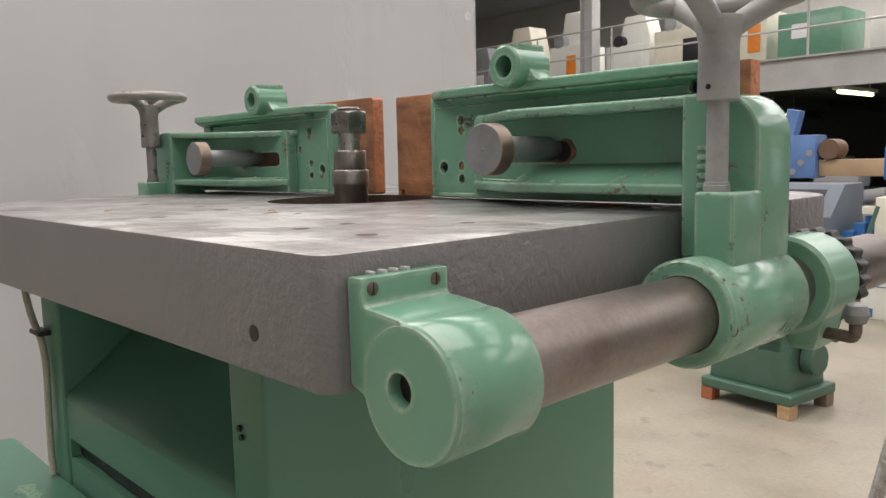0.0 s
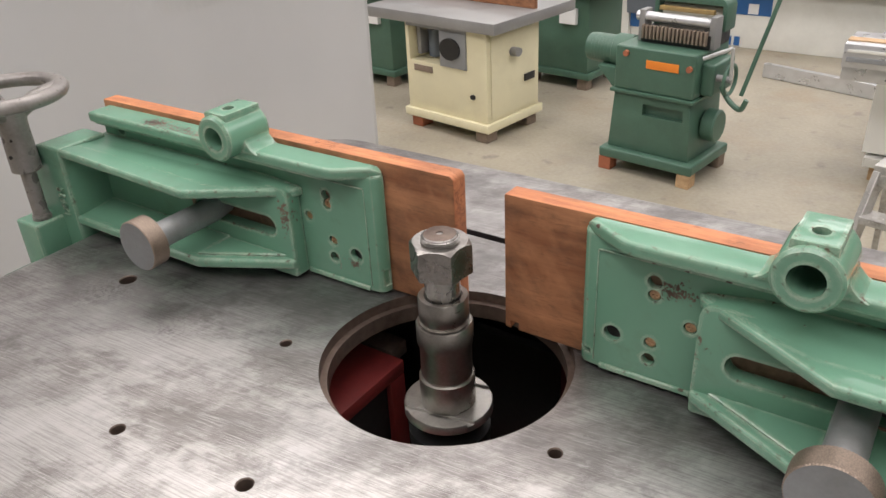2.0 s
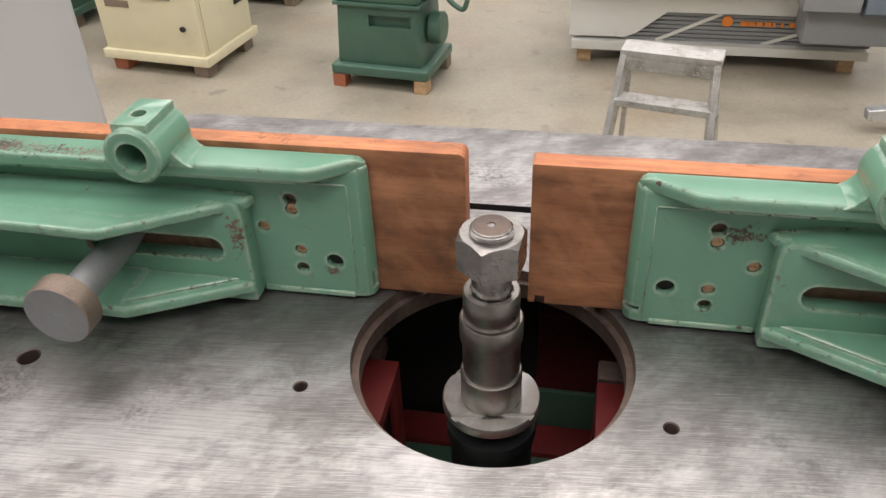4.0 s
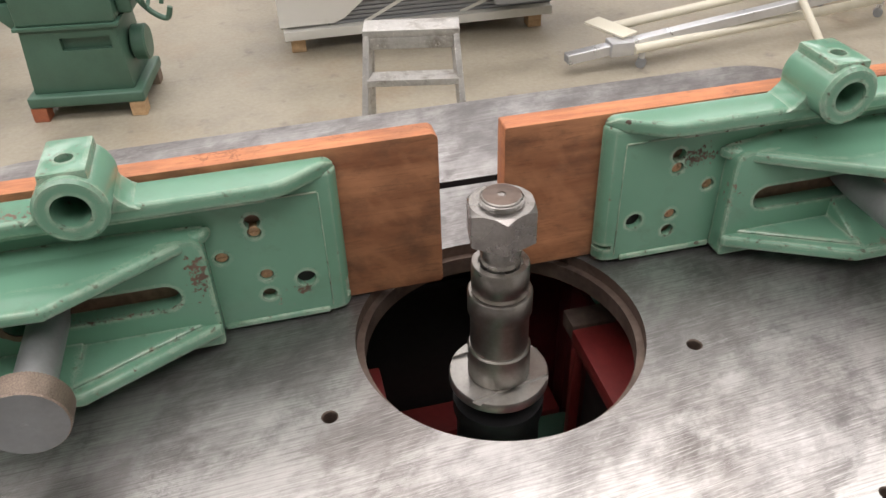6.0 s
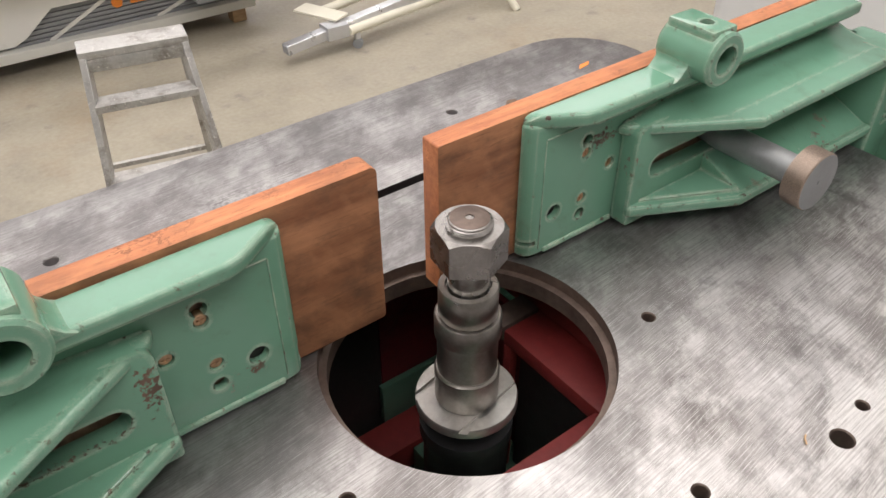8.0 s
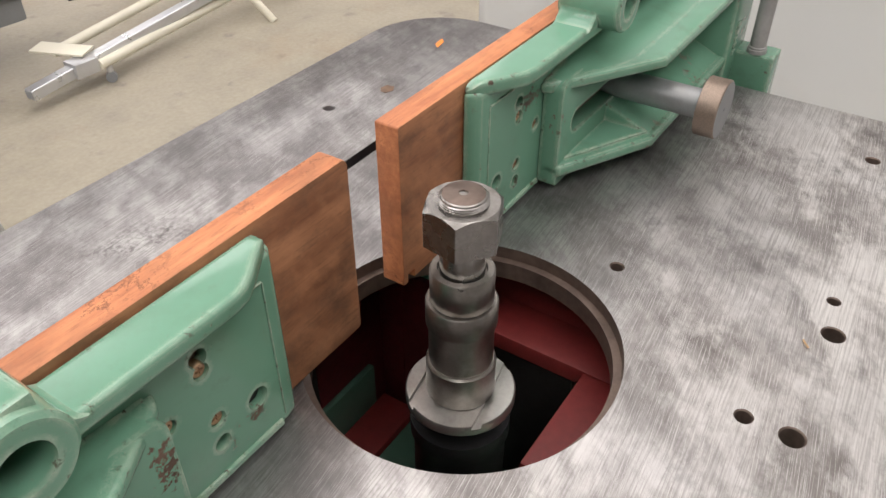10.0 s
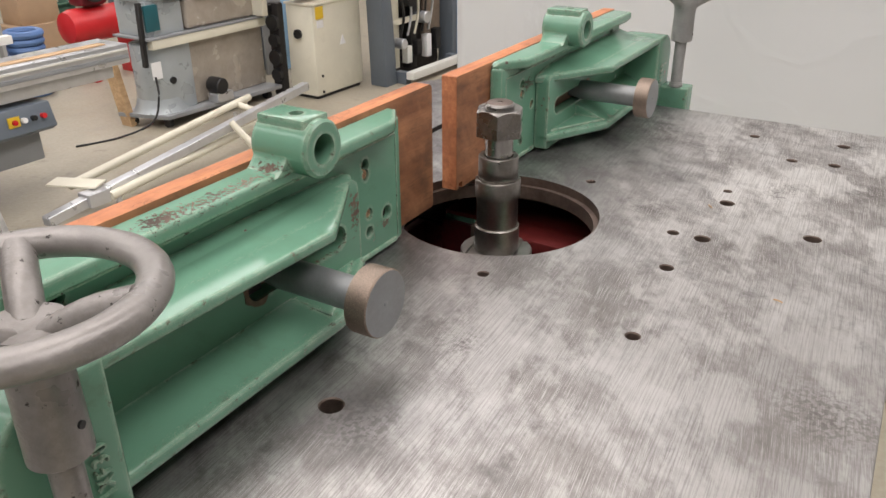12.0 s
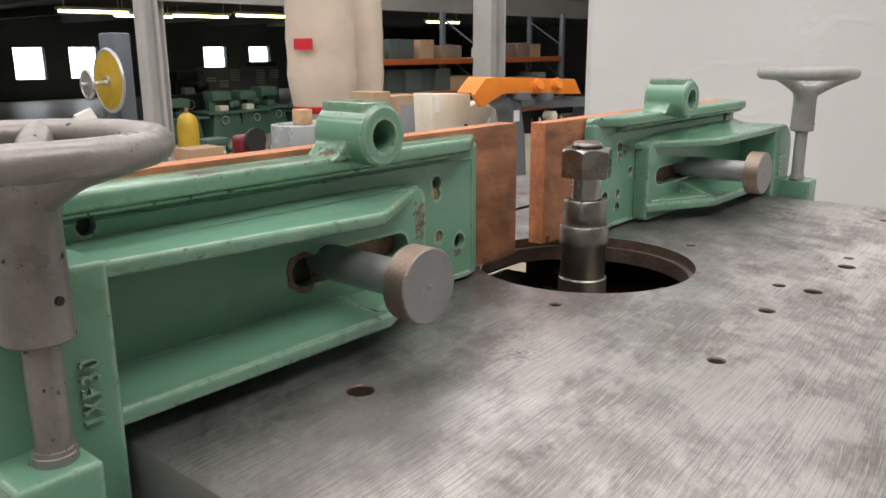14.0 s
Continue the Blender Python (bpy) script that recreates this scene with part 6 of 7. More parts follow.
# goods and machines stored on the deck
for k, (gx, gy, gw, gd, gh, gm, gn) in enumerate(((-12.2, 13.9, 1.1, 1.0, 1.5, M_CREAM, "cream"), (-10.9, 14.2, 0.9, 0.9, 1.7, M_WHITE, "white"), (-9.1, 14.0, 1.1, 0.8, 1.35, M_WHITE, "white"), (-7.7, 13.9, 1.2, 1.0, 1.6, M_CREAM, "cream"),
                                                  (-3.4, 13.9, 1.6, 1.0, 1.1, M_WHITE, "white"), (-6.5, 14.1, 0.8, 0.8, 1.9, M_CREAM, "cream"), (-13.7, 14.0, 1.0, 0.9, 1.2, M_GREY, "grey"), (-1.4, 14.0, 1.2, 1.0, 1.5, M_GREY, "grey"))):
    t = thing("stored_machine", (gx, gy, 3.1), "%s machine stored on the steel deck" % gn, "woodworking machine", "machines stored on the deck")
    part("base", box(gx - gw / 2, gx + gw / 2, gy - gd / 2, gy + gd / 2, 3.1, 3.1 + gh * 0.55, 0.02), gm, t)
    part("head", prism([(gx - gw * 0.3, 3.1 + gh * 0.55), (gx + gw * 0.45, 3.1 + gh * 0.55), (gx + gw * 0.3, 3.1 + gh), (gx - gw * 0.15, 3.1 + gh)], "y", gy - gd * 0.3, gy + gd * 0.3, 0.03, 2), gm, t)
    part("motor", rod((gx - gw * 0.2, gy - gd * 0.5, 3.1 + gh * 0.62), (gx - gw * 0.2, gy - gd * 0.1, 3.1 + gh * 0.62), gh * 0.09, 18), (M_REDPAINT, M_GREY, M_BLACK, M_ALU)[k % 4], t)
    part("panel", box(gx + gw * 0.05, gx + gw * 0.35, gy - gd / 2 - 0.02, gy - gd / 2 - 0.001, 3.1 + gh * 0.15, 3.1 + gh * 0.42, 0.004), (M_BLUEGREY, M_ORANGE, M_WHITE, M_BLACK)[k % 4], t)
t = thing("crate", (-5.2, 13.9, 3.1), "green sheet crate standing on the deck", "crate")
part("crate_body", box(-5.75, -4.65, 13.4, 14.4, 3.13, 3.95, 0.015), M_GREEN, t)
part("pallet", box(-5.8, -4.6, 13.38, 14.42, 3.1, 3.13, 0.004), M_PINE, t)
part("crate_label", box(-5.5, -5.2, 13.39, 13.399, 3.5, 3.75, 0), M_PAPER, t)
t = thing("guard_rail", (0, 12.95, 3.12), "thin grey guard rail along the deck edge", "railing")
for px in np.arange(-15.0, 1.1, 2.0):
    part("post", rod((px, 12.92, 3.13), (px, 12.92, 4.15), 0.022, 10), M_BEAM, t)
for rz in (3.6, 4.14):
    part("rail", rod((-15.0, 12.92, rz), (1.0, 12.92, rz), 0.018, 10), M_BEAM, t)

# panel saw with a white front and a long aluminium carriage
t = thing("panel_saw", (0.7, 4.6, 0), "white sliding panel saw with grey slatted front on wooden blocks", "woodworking machine")
part("front_panel", prism([(-0.20, 0.17), (0.14, 0.17), (0.21, 0.20), (0.38, 0.335), (1.57, 0.335), (1.57, 0.70), (-0.20, 0.70)], "y", 4.345, 4.385, 0.003), M_PANELWHITE, t)
part("body", box(-0.18, 1.54, 4.39, 5.1, 0.16, 0.72, 0.008), M_GREY, t)
for k in range(7):
    part("slat", box(0.10 + 0.05 * max(0, k - 3), 1.56, 4.374, 4.389, 0.150 + 0.026 * k, 0.170 + 0.026 * k, 0.002, 1), M_GREY, t)
for a, b_ in ((0.33, 0.70), (0.95, 1.45)):
    part("slat_brace", beam((a, 4.370, 0.15), (b_, 4.370, 0.33), 0.008, 0.02, w=0.0), M_WHITE, t)
part("bottom_rail", box(-0.18, 1.55, 4.31, 4.42, 0.095, 0.150, 0.004), M_WHITE, t)
blocks_under(t, -0.10, 1.45, 4.40, 5.0, 0.094, (M_PINE,) * 4)
part("badge_disc", rod((0.735, 4.362, 0.285), (0.735, 4.366, 0.285), 0.032, 20), M_ORANGE, t)
for k, wl in enumerate((0.042, 0.035, 0.035, 0.038, 0.016, 0.016, 0.04)):
    part("badge_bar", box(0.81 + 0.046 * k, 0.81 + 0.046 * k + wl, 4.362, 4.366, 0.262, 0.290, 0), M_ORANGE, t)
letters("SOLD", 0.078, Matrix.Translation((0.372, 4.3435, 0.492)) @ Matrix.Rotation(radians(90), 4, "X"), 0.001, M_SIGNRED, t, "sold_lettering", "red painted word")
part("table", box(-0.25, 1.62, 4.36, 5.2, 0.722, 0.80, 0.006), M_CASTGREY, t)
car = part("carriage", box(-0.34, 2.41, 3.98, 4.28, 0.745, 0.865, 0.006), M_ALU, t, "long brushed aluminium sliding carriage")
part("carriage_groove", box(-0.32, 2.40, 3.972, 3.979, 0.775, 0.80, 0.001), M_GREY, car)
part("carriage_groove", box(-0.32, 2.40, 3.972, 3.979, 0.825, 0.84, 0.001), M_WHITE, car)
part("carriage_beam", box(-0.34, 2.30, 4.02, 4.25, 0.665, 0.742, 0.004), M_ALU, t)
part("carriage_strip", box(-0.34, 2.30, 4.05, 4.12, 0.866, 0.872, 0.001), M_PINE, t)
pnl = part("control_panel", prism([(3.98, 0.47), (3.93, 0.50), (3.97, 0.64), (4.25, 0.64), (4.25, 0.47)], "x", 1.36, 1.80, 0.008, 2), M_BLUEGREY, t)
for k, mm in enumerate((M_REDPAINT, M_PAPER, M_BLACK, M_REDPAINT)):
    part("button", rod((1.55 + 0.06 * k, 3.925, 0.575), (1.55 + 0.06 * k, 3.955, 0.57), 0.016, 12), mm, pnl)
part("emergency_plate", box(1.515, 1.585, 3.938, 3.946, 0.545, 0.605, 0.001), M_YELLOW, pnl)
part("drawer", box(1.05, 1.34, 3.95, 4.25, 0.50, 0.64, 0.006), M_GREY, t)
part("panel_pedestal", box(1.1, 1.75, 4.05, 4.3, 0.28, 0.47, 0.02), M_GREY, t)
part("saw_guard", prism([(1.42, 1.34), (1.53, 1.38), (1.80, 0.84), (1.54, 0.84)], "y", 4.72, 4.76, 0.008), M_WHITE, t)
part("cross_fence", box(0.4, 1.86, 4.30, 4.36, 0.925, 0.975, 0.004), M_WHITE, t)
gf = part("guard_frame", prism([(1.10, 0.86), (1.47, 0.86), (1.41, 1.30), (1.10, 1.30)], "y", 4.60, 4.63, 0.004), M_CREAM, t)
part("guard_panel", prism([(1.10, 0.90), (1.43, 0.90), (1.375, 1.26), (1.10, 1.26)], "y", 4.592, 4.5995, 0.0), M_MAROON, gf)
for k in (0.5, 1.6):
    part("fence_post", box(k - 0.03, k + 0.03, 4.305, 4.355, 0.80, 0.924, 0.003), M_WHITE, t)

# stepladder
t = thing("stepladder", (0.26, 2.2, 0), "old aluminium stepladder spattered with paint", "ladder")
part("top_step", box(0.085, 0.430, 2.10, 2.21, 0.905, 0.930, 0.003), M_OLDALU, t, "paint-spattered top step")
part("top_apron", box(0.092, 0.423, 2.098, 2.106, 0.862, 0.904, 0.001), M_OLDALU, t)
for sx_ in (-1, 1):
    part("front_rail", beam((0.257 + sx_ * 0.155, 2.12, 0.905), (0.257 + sx_ * 0.225, 1.86, 0.0), 0.022, 0.05), M_OLDALU, t)
    part("rear_rail", beam((0.257 + sx_ * 0.150, 2.19, 0.905), (0.257 + sx_ * 0.215, 2.52, 0.0), 0.02, 0.03), M_OLDALU, t)
for sz in (0.25, 0.505, 0.755):
    q = (0.905 - sz) / 0.905
    hw = 0.155 + 0.07 * q
    part("tread", box(0.257 - hw, 0.257 + hw, 2.12 - 0.26 * q - 0.035, 2.12 - 0.26 * q + 0.045, sz - 0.012, sz + 0.012, 0.002), M_OLDALU, t)
part("rear_brace", beam((0.06, 2.39, 0.35), (0.45, 2.39, 0.35), 0.02, 0.02), M_OLDALU, t)
turned(t, -11)
t.location = (0.297, 2.262, 0)

# long aluminium support on a white tube stand, lying on castors
t = thing("support_stand", (2.6, 3.7, 0), "long aluminium bar on a white tube stand", "stand")
part("aluminium_bar", beam((1.40, 3.585, 0.10), (3.84, 3.80, 0.30), 0.065, 0.06, w=0.004), M_ALU, t)
part("end_cap", beam((1.396, 3.5846, 0.0997), (1.42, 3.587, 0.1017), 0.052, 0.046, w=0.002), M_GREY, t)
part("frame_tube", rod((1.72, 3.82, 0.16), (3.62, 4.22, 0.20), 0.028, 14), M_CREAM, t)
part("frame_tube", rod((1.80, 3.56, 0.12), (3.60, 3.845, 0.14), 0.028, 14), M_CREAM, t)
part("cross_plate", beam((1.66, 3.90, 0.190), (1.80, 3.63, 0.182), 0.13, 0.012), M_CREAM, t)
part("clamp_block", box(1.66, 1.80, 3.55, 3.66, 0.09, 0.17, 0.006), M_ALU, t)
part("cross_tube", rod((3.45, 3.82, 0.14), (3.45, 4.19, 0.19), 0.026, 14), M_CREAM, t)
part("leg", rod((3.0, 3.46, 0.0), (2.92, 3.69, 0.26), 0.024, 12), M_CREAM, t)
part("leg", rod((3.58, 4.26, 0.0), (3.55, 4.20, 0.20), 0.024, 12), M_CREAM, t)
for wx_, wy_ in ((1.86, 3.57), (3.66, 3.90), (3.42, 4.18)):
    cs = part("castor", rod((wx_ - 0.010, wy_ - 0.014, 0.03), (wx_ + 0.010, wy_ + 0.014, 0.03), 0.03, 18), M_GREY, t)
    part("castor_fork", rod((wx_, wy_, 0.06), (wx_, wy_, 0.13), 0.018, 12), M_ALU, cs)

# wrapped bench machine on a castor platform
t = thing("bench_machine", (3.6, 4.84, 0), "grey round-ended bench machine wrapped in film on a platform", "woodworking machine")
part("platform", prism([(2.97, 5.02), (3.10, 4.58), (4.30, 4.50), (4.30, 5.06)], "z", 0.082, 0.115, 0.004), M_GREY, t)
for wx_, wy_ in ((3.16, 4.66), (4.20, 4.60), (4.20, 4.98), (3.06, 4.96)):
    part("castor", rod((wx_ - 0.02, wy_, 0.041), (wx_ + 0.02, wy_, 0.041), 0.041, 18), M_RUBBER, t)
part("pedestal", prism(arc(3.24, 4.82, 0.172, 90, 270, 14) + [(3.46, 4.65), (3.46, 4.99)], "z", 0.116, 0.645, 0.006), M_HAMMERED, t)
part("pedestal_flare", lathe([(0.215, 0.116), (0.192, 0.16), (0.176, 0.22)], (3.24, 4.82, 0), seg=32), M_HAMMERED, t)
part("shelf", box(3.05, 4.30, 4.60, 5.02, 0.695, 0.712, 0.003), M_GREY, t, "grey table top")
part("shelf_beam", prism([(4.605, 0.625), (4.665, 0.625), (4.665, 0.694), (4.605, 0.694)], "x", 3.08, 4.28, 0.004), M_CREAM, t)
part("cabinet", box(3.10, 3.44, 4.66, 5.0, 0.713, 0.969, 0.006), M_HAMMERED, t)
part("cabinet_window", box(3.075, 3.2, 4.635, 4.659, 0.755, 0.945, 0.002), M_TEAL, t, "blue glass cabinet window")
part("window_post", beam((3.03, 4.66, 0.50), (3.05, 4.66, 0.97), 0.04, 0.03), M_BLACK, t)
part("top_case", prism(arc(3.28, 4.84, 0.225, 90, 270, 18) + [(3.70, 4.615), (3.70, 5.065)], "z", 0.970, 1.145, 0.008), M_HAMMERED, t, "grey hammered round-ended case")
part("case_end", box(3.703, 3.95, 4.63, 5.05, 0.985, 1.135, 0.006), M_HAMMERED, t)
for lx_ in (3.50, 3.60):
    part("top_label", box(lx_, lx_ + 0.075, 4.6105, 4.6145, 1.085, 1.135, 0), M_PAPER, t)
part("top_box", box(3.74, 4.10, 4.565, 4.625, 1.002, 1.150, 0.004), M_PALEBLUE, t, "pale blue printed box")
part("box_print", box(3.84, 4.00, 4.5605, 4.5645, 1.05, 1.10, 0), M_SIGNRED, t)
part("red_edge", box(3.56, 4.14, 4.60, 4.63, 0.945, 0.968, 0.003), M_REDPAINT, t)
part("paper_roll", box(3.22, 3.34, 4.72, 4.84, 1.146, 1.27, 0.012), M_PINE, t, "pale wooden block")
part("film", box(3.46, 4.20, 4.635, 5.0, 0.716, 0.944, 0.03, 3), M_FILM, t, "crumpled silvery wrapping film")
part("lower_sheet", box(3.47, 4.27, 4.69, 4.72, 0.120, 0.62, 0.004), M_CARD, t)
part("film", box(3.465, 4.275, 4.668, 4.684, 0.120, 0.62, 0.006, 2), M_FILM, t)
part("wood_brace", beam((3.03, 4.98, 0.0), (2.93, 4.98, 0.66), 0.12, 0.05), M_PINE, t)
part("tag", box(3.06, 3.15, 4.632, 4.638, 0.40, 0.53, 0), M_PAPER, t)
# solid black disc, drawn for a hole's dark inside
part("outlet_hole", rod((3.25, 4.635, 0.36), (3.25, 4.66, 0.36), 0.028, 14), M_BLACK, t)
part("small_motor", rod((3.62, 4.50, 0.25), (3.62, 4.64, 0.25), 0.065, 18, w=0.008), M_BLACK, t)
part("motor_foot", box(3.57, 3.74, 4.52, 4.64, 0.116, 0.19, 0.004), M_ALU, t)
part("cord", hose([(3.08, 4.63, 0.42), (3.04, 4.58, 0.28), (2.96, 4.60, 0.1), (2.75, 4.75, 0.012), (2.45, 4.85, 0.010)], 0.008, 8), M_BLACK, t)

# cream cabinet machine with a slanting head
t = thing("cabinet_machine", (4.7, 4.3, 0), "cream machine cabinet with a yellow warning label", "woodworking machine")
part("cabinet", box(4.385, 5.035, 4.16, 4.46, 0.03, 0.800, 0.012), M_CREAM, t)
part("foot", box(4.41, 5.01, 4.18, 4.44, 0.0, 0.03, 0.004), M_BLACK, t)
part("cabinet_lid", box(4.375, 5.045, 4.15, 4.47, 0.801, 0.822, 0.006), M_CREAM, t)
part("warning_label", box(4.42, 4.515, 4.152, 4.159, 0.69, 0.790, 0), M_YELLOW, t, "yellow warning label")
part("note", box(4.43, 4.51, 4.152, 4.159, 0.615, 0.675, 0), M_PAPER, t)
part("cable_gland", rod((4.36, 4.33, 0.56), (4.387, 4.33, 0.56), 0.04, 16), M_BLACK, t)
part("label", prism([(4.72, 0.43), (4.80, 0.43), (4.76, 0.51)], "y", 4.152, 4.159, 0), M_PAPER, t)
for lz in (0.06, 0.20):
    part("lock_screw", rod((4.46, 4.150, lz), (4.46, 4.162, lz), 0.012, 10), M_BLACK, t)
part("head", prism([(4.26, 0.985), (4.62, 0.950), (4.62, 0.823), (5.00, 0.823), (4.93, 1.02), (5.11, 1.18), (4.90, 1.275), (4.76, 1.235), (4.76, 1.345), (4.24, 1.37)], "y", 4.23, 4.45, 0.012, 2), M_CREAM, t)
part("head_underside", box(4.30, 4.62, 4.24, 4.44, 0.885, 0.948, 0.003), M_CARD, t)
part("head_panel", box(4.28, 4.34, 4.222, 4.229, 1.21, 1.34, 0), M_PAPER, t)
for k in range(4):
    part("button", rod((4.69, 4.215, 0.90 + 0.055 * k), (4.69, 4.232, 0.90 + 0.055 * k), 0.018, 12), M_BLACK, t)
part("head_knob", rod((4.29, 4.21, 1.02), (4.29, 4.232, 1.02), 0.022, 12), M_BLACK, t)
part("gear_train", box(4.30, 4.38, 4.475, 4.60, 0.0, 0.82, 0.03), M_OIL_SHADE, t)
for k in range(4):
    part("gear", rod((4.27, 4.53, 0.2 + 0.15 * k), (4.305, 4.53, 0.2 + 0.15 * k), 0.055 + 0.012 * (k % 2), 16), M_BLACK, t)
part("side_box", box(4.17, 4.235, 4.52, 4.70, 0.72, 0.945, 0.01), M_CREAM, t)
part("side_box_arm", box(4.236, 4.32, 4.54, 4.62, 0.74, 0.80, 0.004), M_BLACK, t)

# blue-grey frame machine with an orange hood
t = thing("frame_machine", (5.6, 4.0, 0), "blue-grey framed machine with an orange hood", "woodworking machine")
part("side_post", prism([(5.05, 0.0), (5.22, 0.0), (5.19, 0.55), (5.14, 1.0), (5.08, 1.26), (4.80, 1.36), (4.79, 1.28), (4.94, 1.20), (5.02, 0.9)], "y", 3.90, 4.08, 0.008), M_BLUEGREY, t)
part("side_post", box(6.22, 6.36, 3.90, 4.08, 0.0, 1.235, 0.01), M_BLUEGREY, t)
part("post_edge", box(6.30, 6.345, 3.885, 3.899, 0.06, 1.2, 0.002), M_PALEBLUE, t)
part("top_beam", prism([(5.10, 1.225), (6.21, 1.165), (6.21, 1.262), (5.06, 1.335)], "y", 3.905, 4.075, 0.008), M_BLUEGREY, t)
part("skid", box(5.23, 6.20, 3.72, 3.80, 0.05, 0.12, 0.006), M_WHITE, t)
part("skid_arm", box(5.23, 5.31, 3.801, 3.93, 0.0, 0.11, 0.004), M_BLUEGREY, t)
part("skid_arm", box(6.12, 6.20, 3.801, 3.93, 0.0, 0.11, 0.004), M_BLUEGREY, t)
part("inner_back", box(5.20, 6.22, 4.085, 4.12, 0.0, 1.16, 0.004), M_OIL_SHADE, t)
part("inner_plate", box(5.90, 6.20, 4.04, 4.083, 0.28, 1.10, 0.01), M_BLOCK_GREY, t)
part("inner_column", box(5.30, 5.42, 4.0, 4.083, 0.10, 0.95, 0.012), M_CREAM, t)
part("inner_column", box(5.58, 5.68, 3.98, 4.083, 0.06, 1.10, 0.012), M_BLACK, t)
part("inner_rail", box(5.24, 5.88, 3.95, 3.99, 0.52, 0.57, 0.006), M_CREAM, t)
for k in range(5):
    zk = 0.35 + 0.19 * ((k * 2) % 5)
    part("drive_unit", rod((5.34 + 0.13 * k, 3.88, zk), (5.34 + 0.13 * k, 4.0, zk), 0.050 + 0.008 * (k % 2), 18, w=0.008), (M_ALU, M_BLACK, M_CREAM, M_ALU, M_BLACK)[k], t)
    part("hose", hose([(5.32 + 0.12 * k, 3.95, 1.1), (5.27 + 0.14 * k, 3.88, 0.85), (5.40 + 0.12 * k, 3.93, 0.60), (5.36 + 0.12 * k, 3.95, 0.40)], 0.012, 8), (M_BLACK, M_ALU, M_CREAM)[k % 3], t)
for k in range(4):
    part("valve_block", box(5.45 + 0.17 * k, 5.53 + 0.17 * k, 3.93, 4.0, 0.14 + 0.05 * (k % 2), 0.30 + 0.03 * k, 0.006), (M_WHITE, M_OIL_SHADE, M_PAPER, M_BLACK)[k], t)
hood = prism([(4.44, 1.375), (4.60, 1.505), (5.86, 1.452), (5.98, 1.305), (5.10, 1.345), (4.70, 1.365)], "y", 3.84, 4.12, 0.006)
prism([(4.30, 1.372), (4.455, 1.500), (4.60, 1.506), (4.70, 1.366), (4.40, 1.262)], "y", 3.80, 3.838, 0.003, bm=hood)
part("orange_hood", hood, M_ORANGE, t, "folded orange sheet hood")
for k in (5.22, 5.52):
    part("outlet", rod((k, 3.84, 1.405), (k, 3.79, 1.43), 0.055, 20), M_ORANGE, t)
for k in (4.93, 5.28):
    part("bracket", box(k, k + 0.11, 3.76, 3.895, 1.30 - 0.05 * (k - 4.9), 1.365 - 0.05 * (k - 4.9), 0.005), M_BLUEGREY, t)
part("note", box(4.97, 5.05, 3.892, 3.8985, 1.10, 1.20, 0), M_PAPER, t)

# cardboard boxes, dust bags, wheels, red compressor
t = thing("cardboard_box", (4.95, 5.4, 0.9), "brown cardboard boxes stacked on a stand", "box")
part("stand", box(4.62, 5.40, 5.35, 5.8, 0.0, 0.62, 0.01), M_BLUEGREY, t)
part("carton", box(4.64, 4.88, 5.40, 5.75, 0.621, 1.325, 0.006), M_CARD, t)
part("carton", box(4.92, 5.40, 5.44, 5.75, 0.621, 1.27, 0.006), M_CARD, t)
t = thing("panel_stack", (4.95, 5.2, 0), "grey board leaning by a pale blue one", "board")
part("board", box(4.83, 5.09, 5.18, 5.21, 0.0, 1.21, 0.003), M_GREY, t)
part("board", box(5.10, 5.24, 5.19, 5.215, 0.0, 1.195, 0.003), M_PALEBLUE, t)
bagt = thing("dust_collector", (6.4, 8.3, 0), "dust collector with tall beige filter bags", "dust collector")
for bx, by, br in ((6.29, 8.2, 0.465), (7.30, 8.5, 0.31)):
    rr = random.Random(62)
    prof = [(br * (0.82 + 0.05 * rr.random()), 0.95), (br * 0.93, 1.1)] + [(br * (0.98 + 0.05 * rr.random()), 1.1 + 0.16 * k) for k in range(1, 10)] + [(br * 0.8, 2.66), (0.08, 2.70)]
    bag = part("filter_bag", lathe(prof, (bx, by, 0), seg=28), M_CLOTH, bagt, "slack beige filter bag")
    part("clamp_band", lathe([(br * 0.87, 0.91), (br * 0.9, 0.93), (br * 0.9, 0.99), (br * 0.87, 1.0)], (bx, by, 0), seg=28), M_REDPAINT, bag)
    part("drum", lathe([(br * 0.7, 0.45), (br * 0.85, 0.7), (br * 0.85, 0.93)], (bx, by, 0), seg=28), M_GREY, bagt)
part("base_frame", box(5.75, 7.45, 7.9, 8.8, 0.0, 0.45, 0.01), M_BLUEGREY, bagt)
tag = box(6.15, 6.41, 7.660, 7.680, 1.74, 1.88, 0)
bmesh.ops.rotate(tag, verts=tag.verts, cent=(6.28, 8.2, 0), matrix=Matrix.Rotation(radians(-64), 3, "Z"))
part("bag_label", tag, M_SIGNRED, bagt)
t = thing("bandsaw", (3.8, 9.1, 0), "bandsaw with spoked yellow wheels", "bandsaw")
part("frame", box(3.80, 4.02, 9.05, 9.45, 0, 1.95, 0.03), M_BLUEGREY, t)
for wz in (1.39, 0.45):
    wl = part("wheel", ring((3.675, 9.0, wz), 0.365, 0.022, "x", 44, 8), M_ALU, t)
    part("wheel_disc", rod((3.66, 9.0, wz), (3.68, 9.0, wz), 0.352, 36), M_DULLYELLOW, wl, "dull yellow wheel disc")
    part("wheel_hub", rod((3.63, 9.0, wz), (3.798, 9.0, wz), 0.06, 20), M_ALU, wl)
sw = part("small_wheel", ring((3.41, 9.0, 1.355), 0.158, 0.020, "x", 32, 8), M_ALU, t)
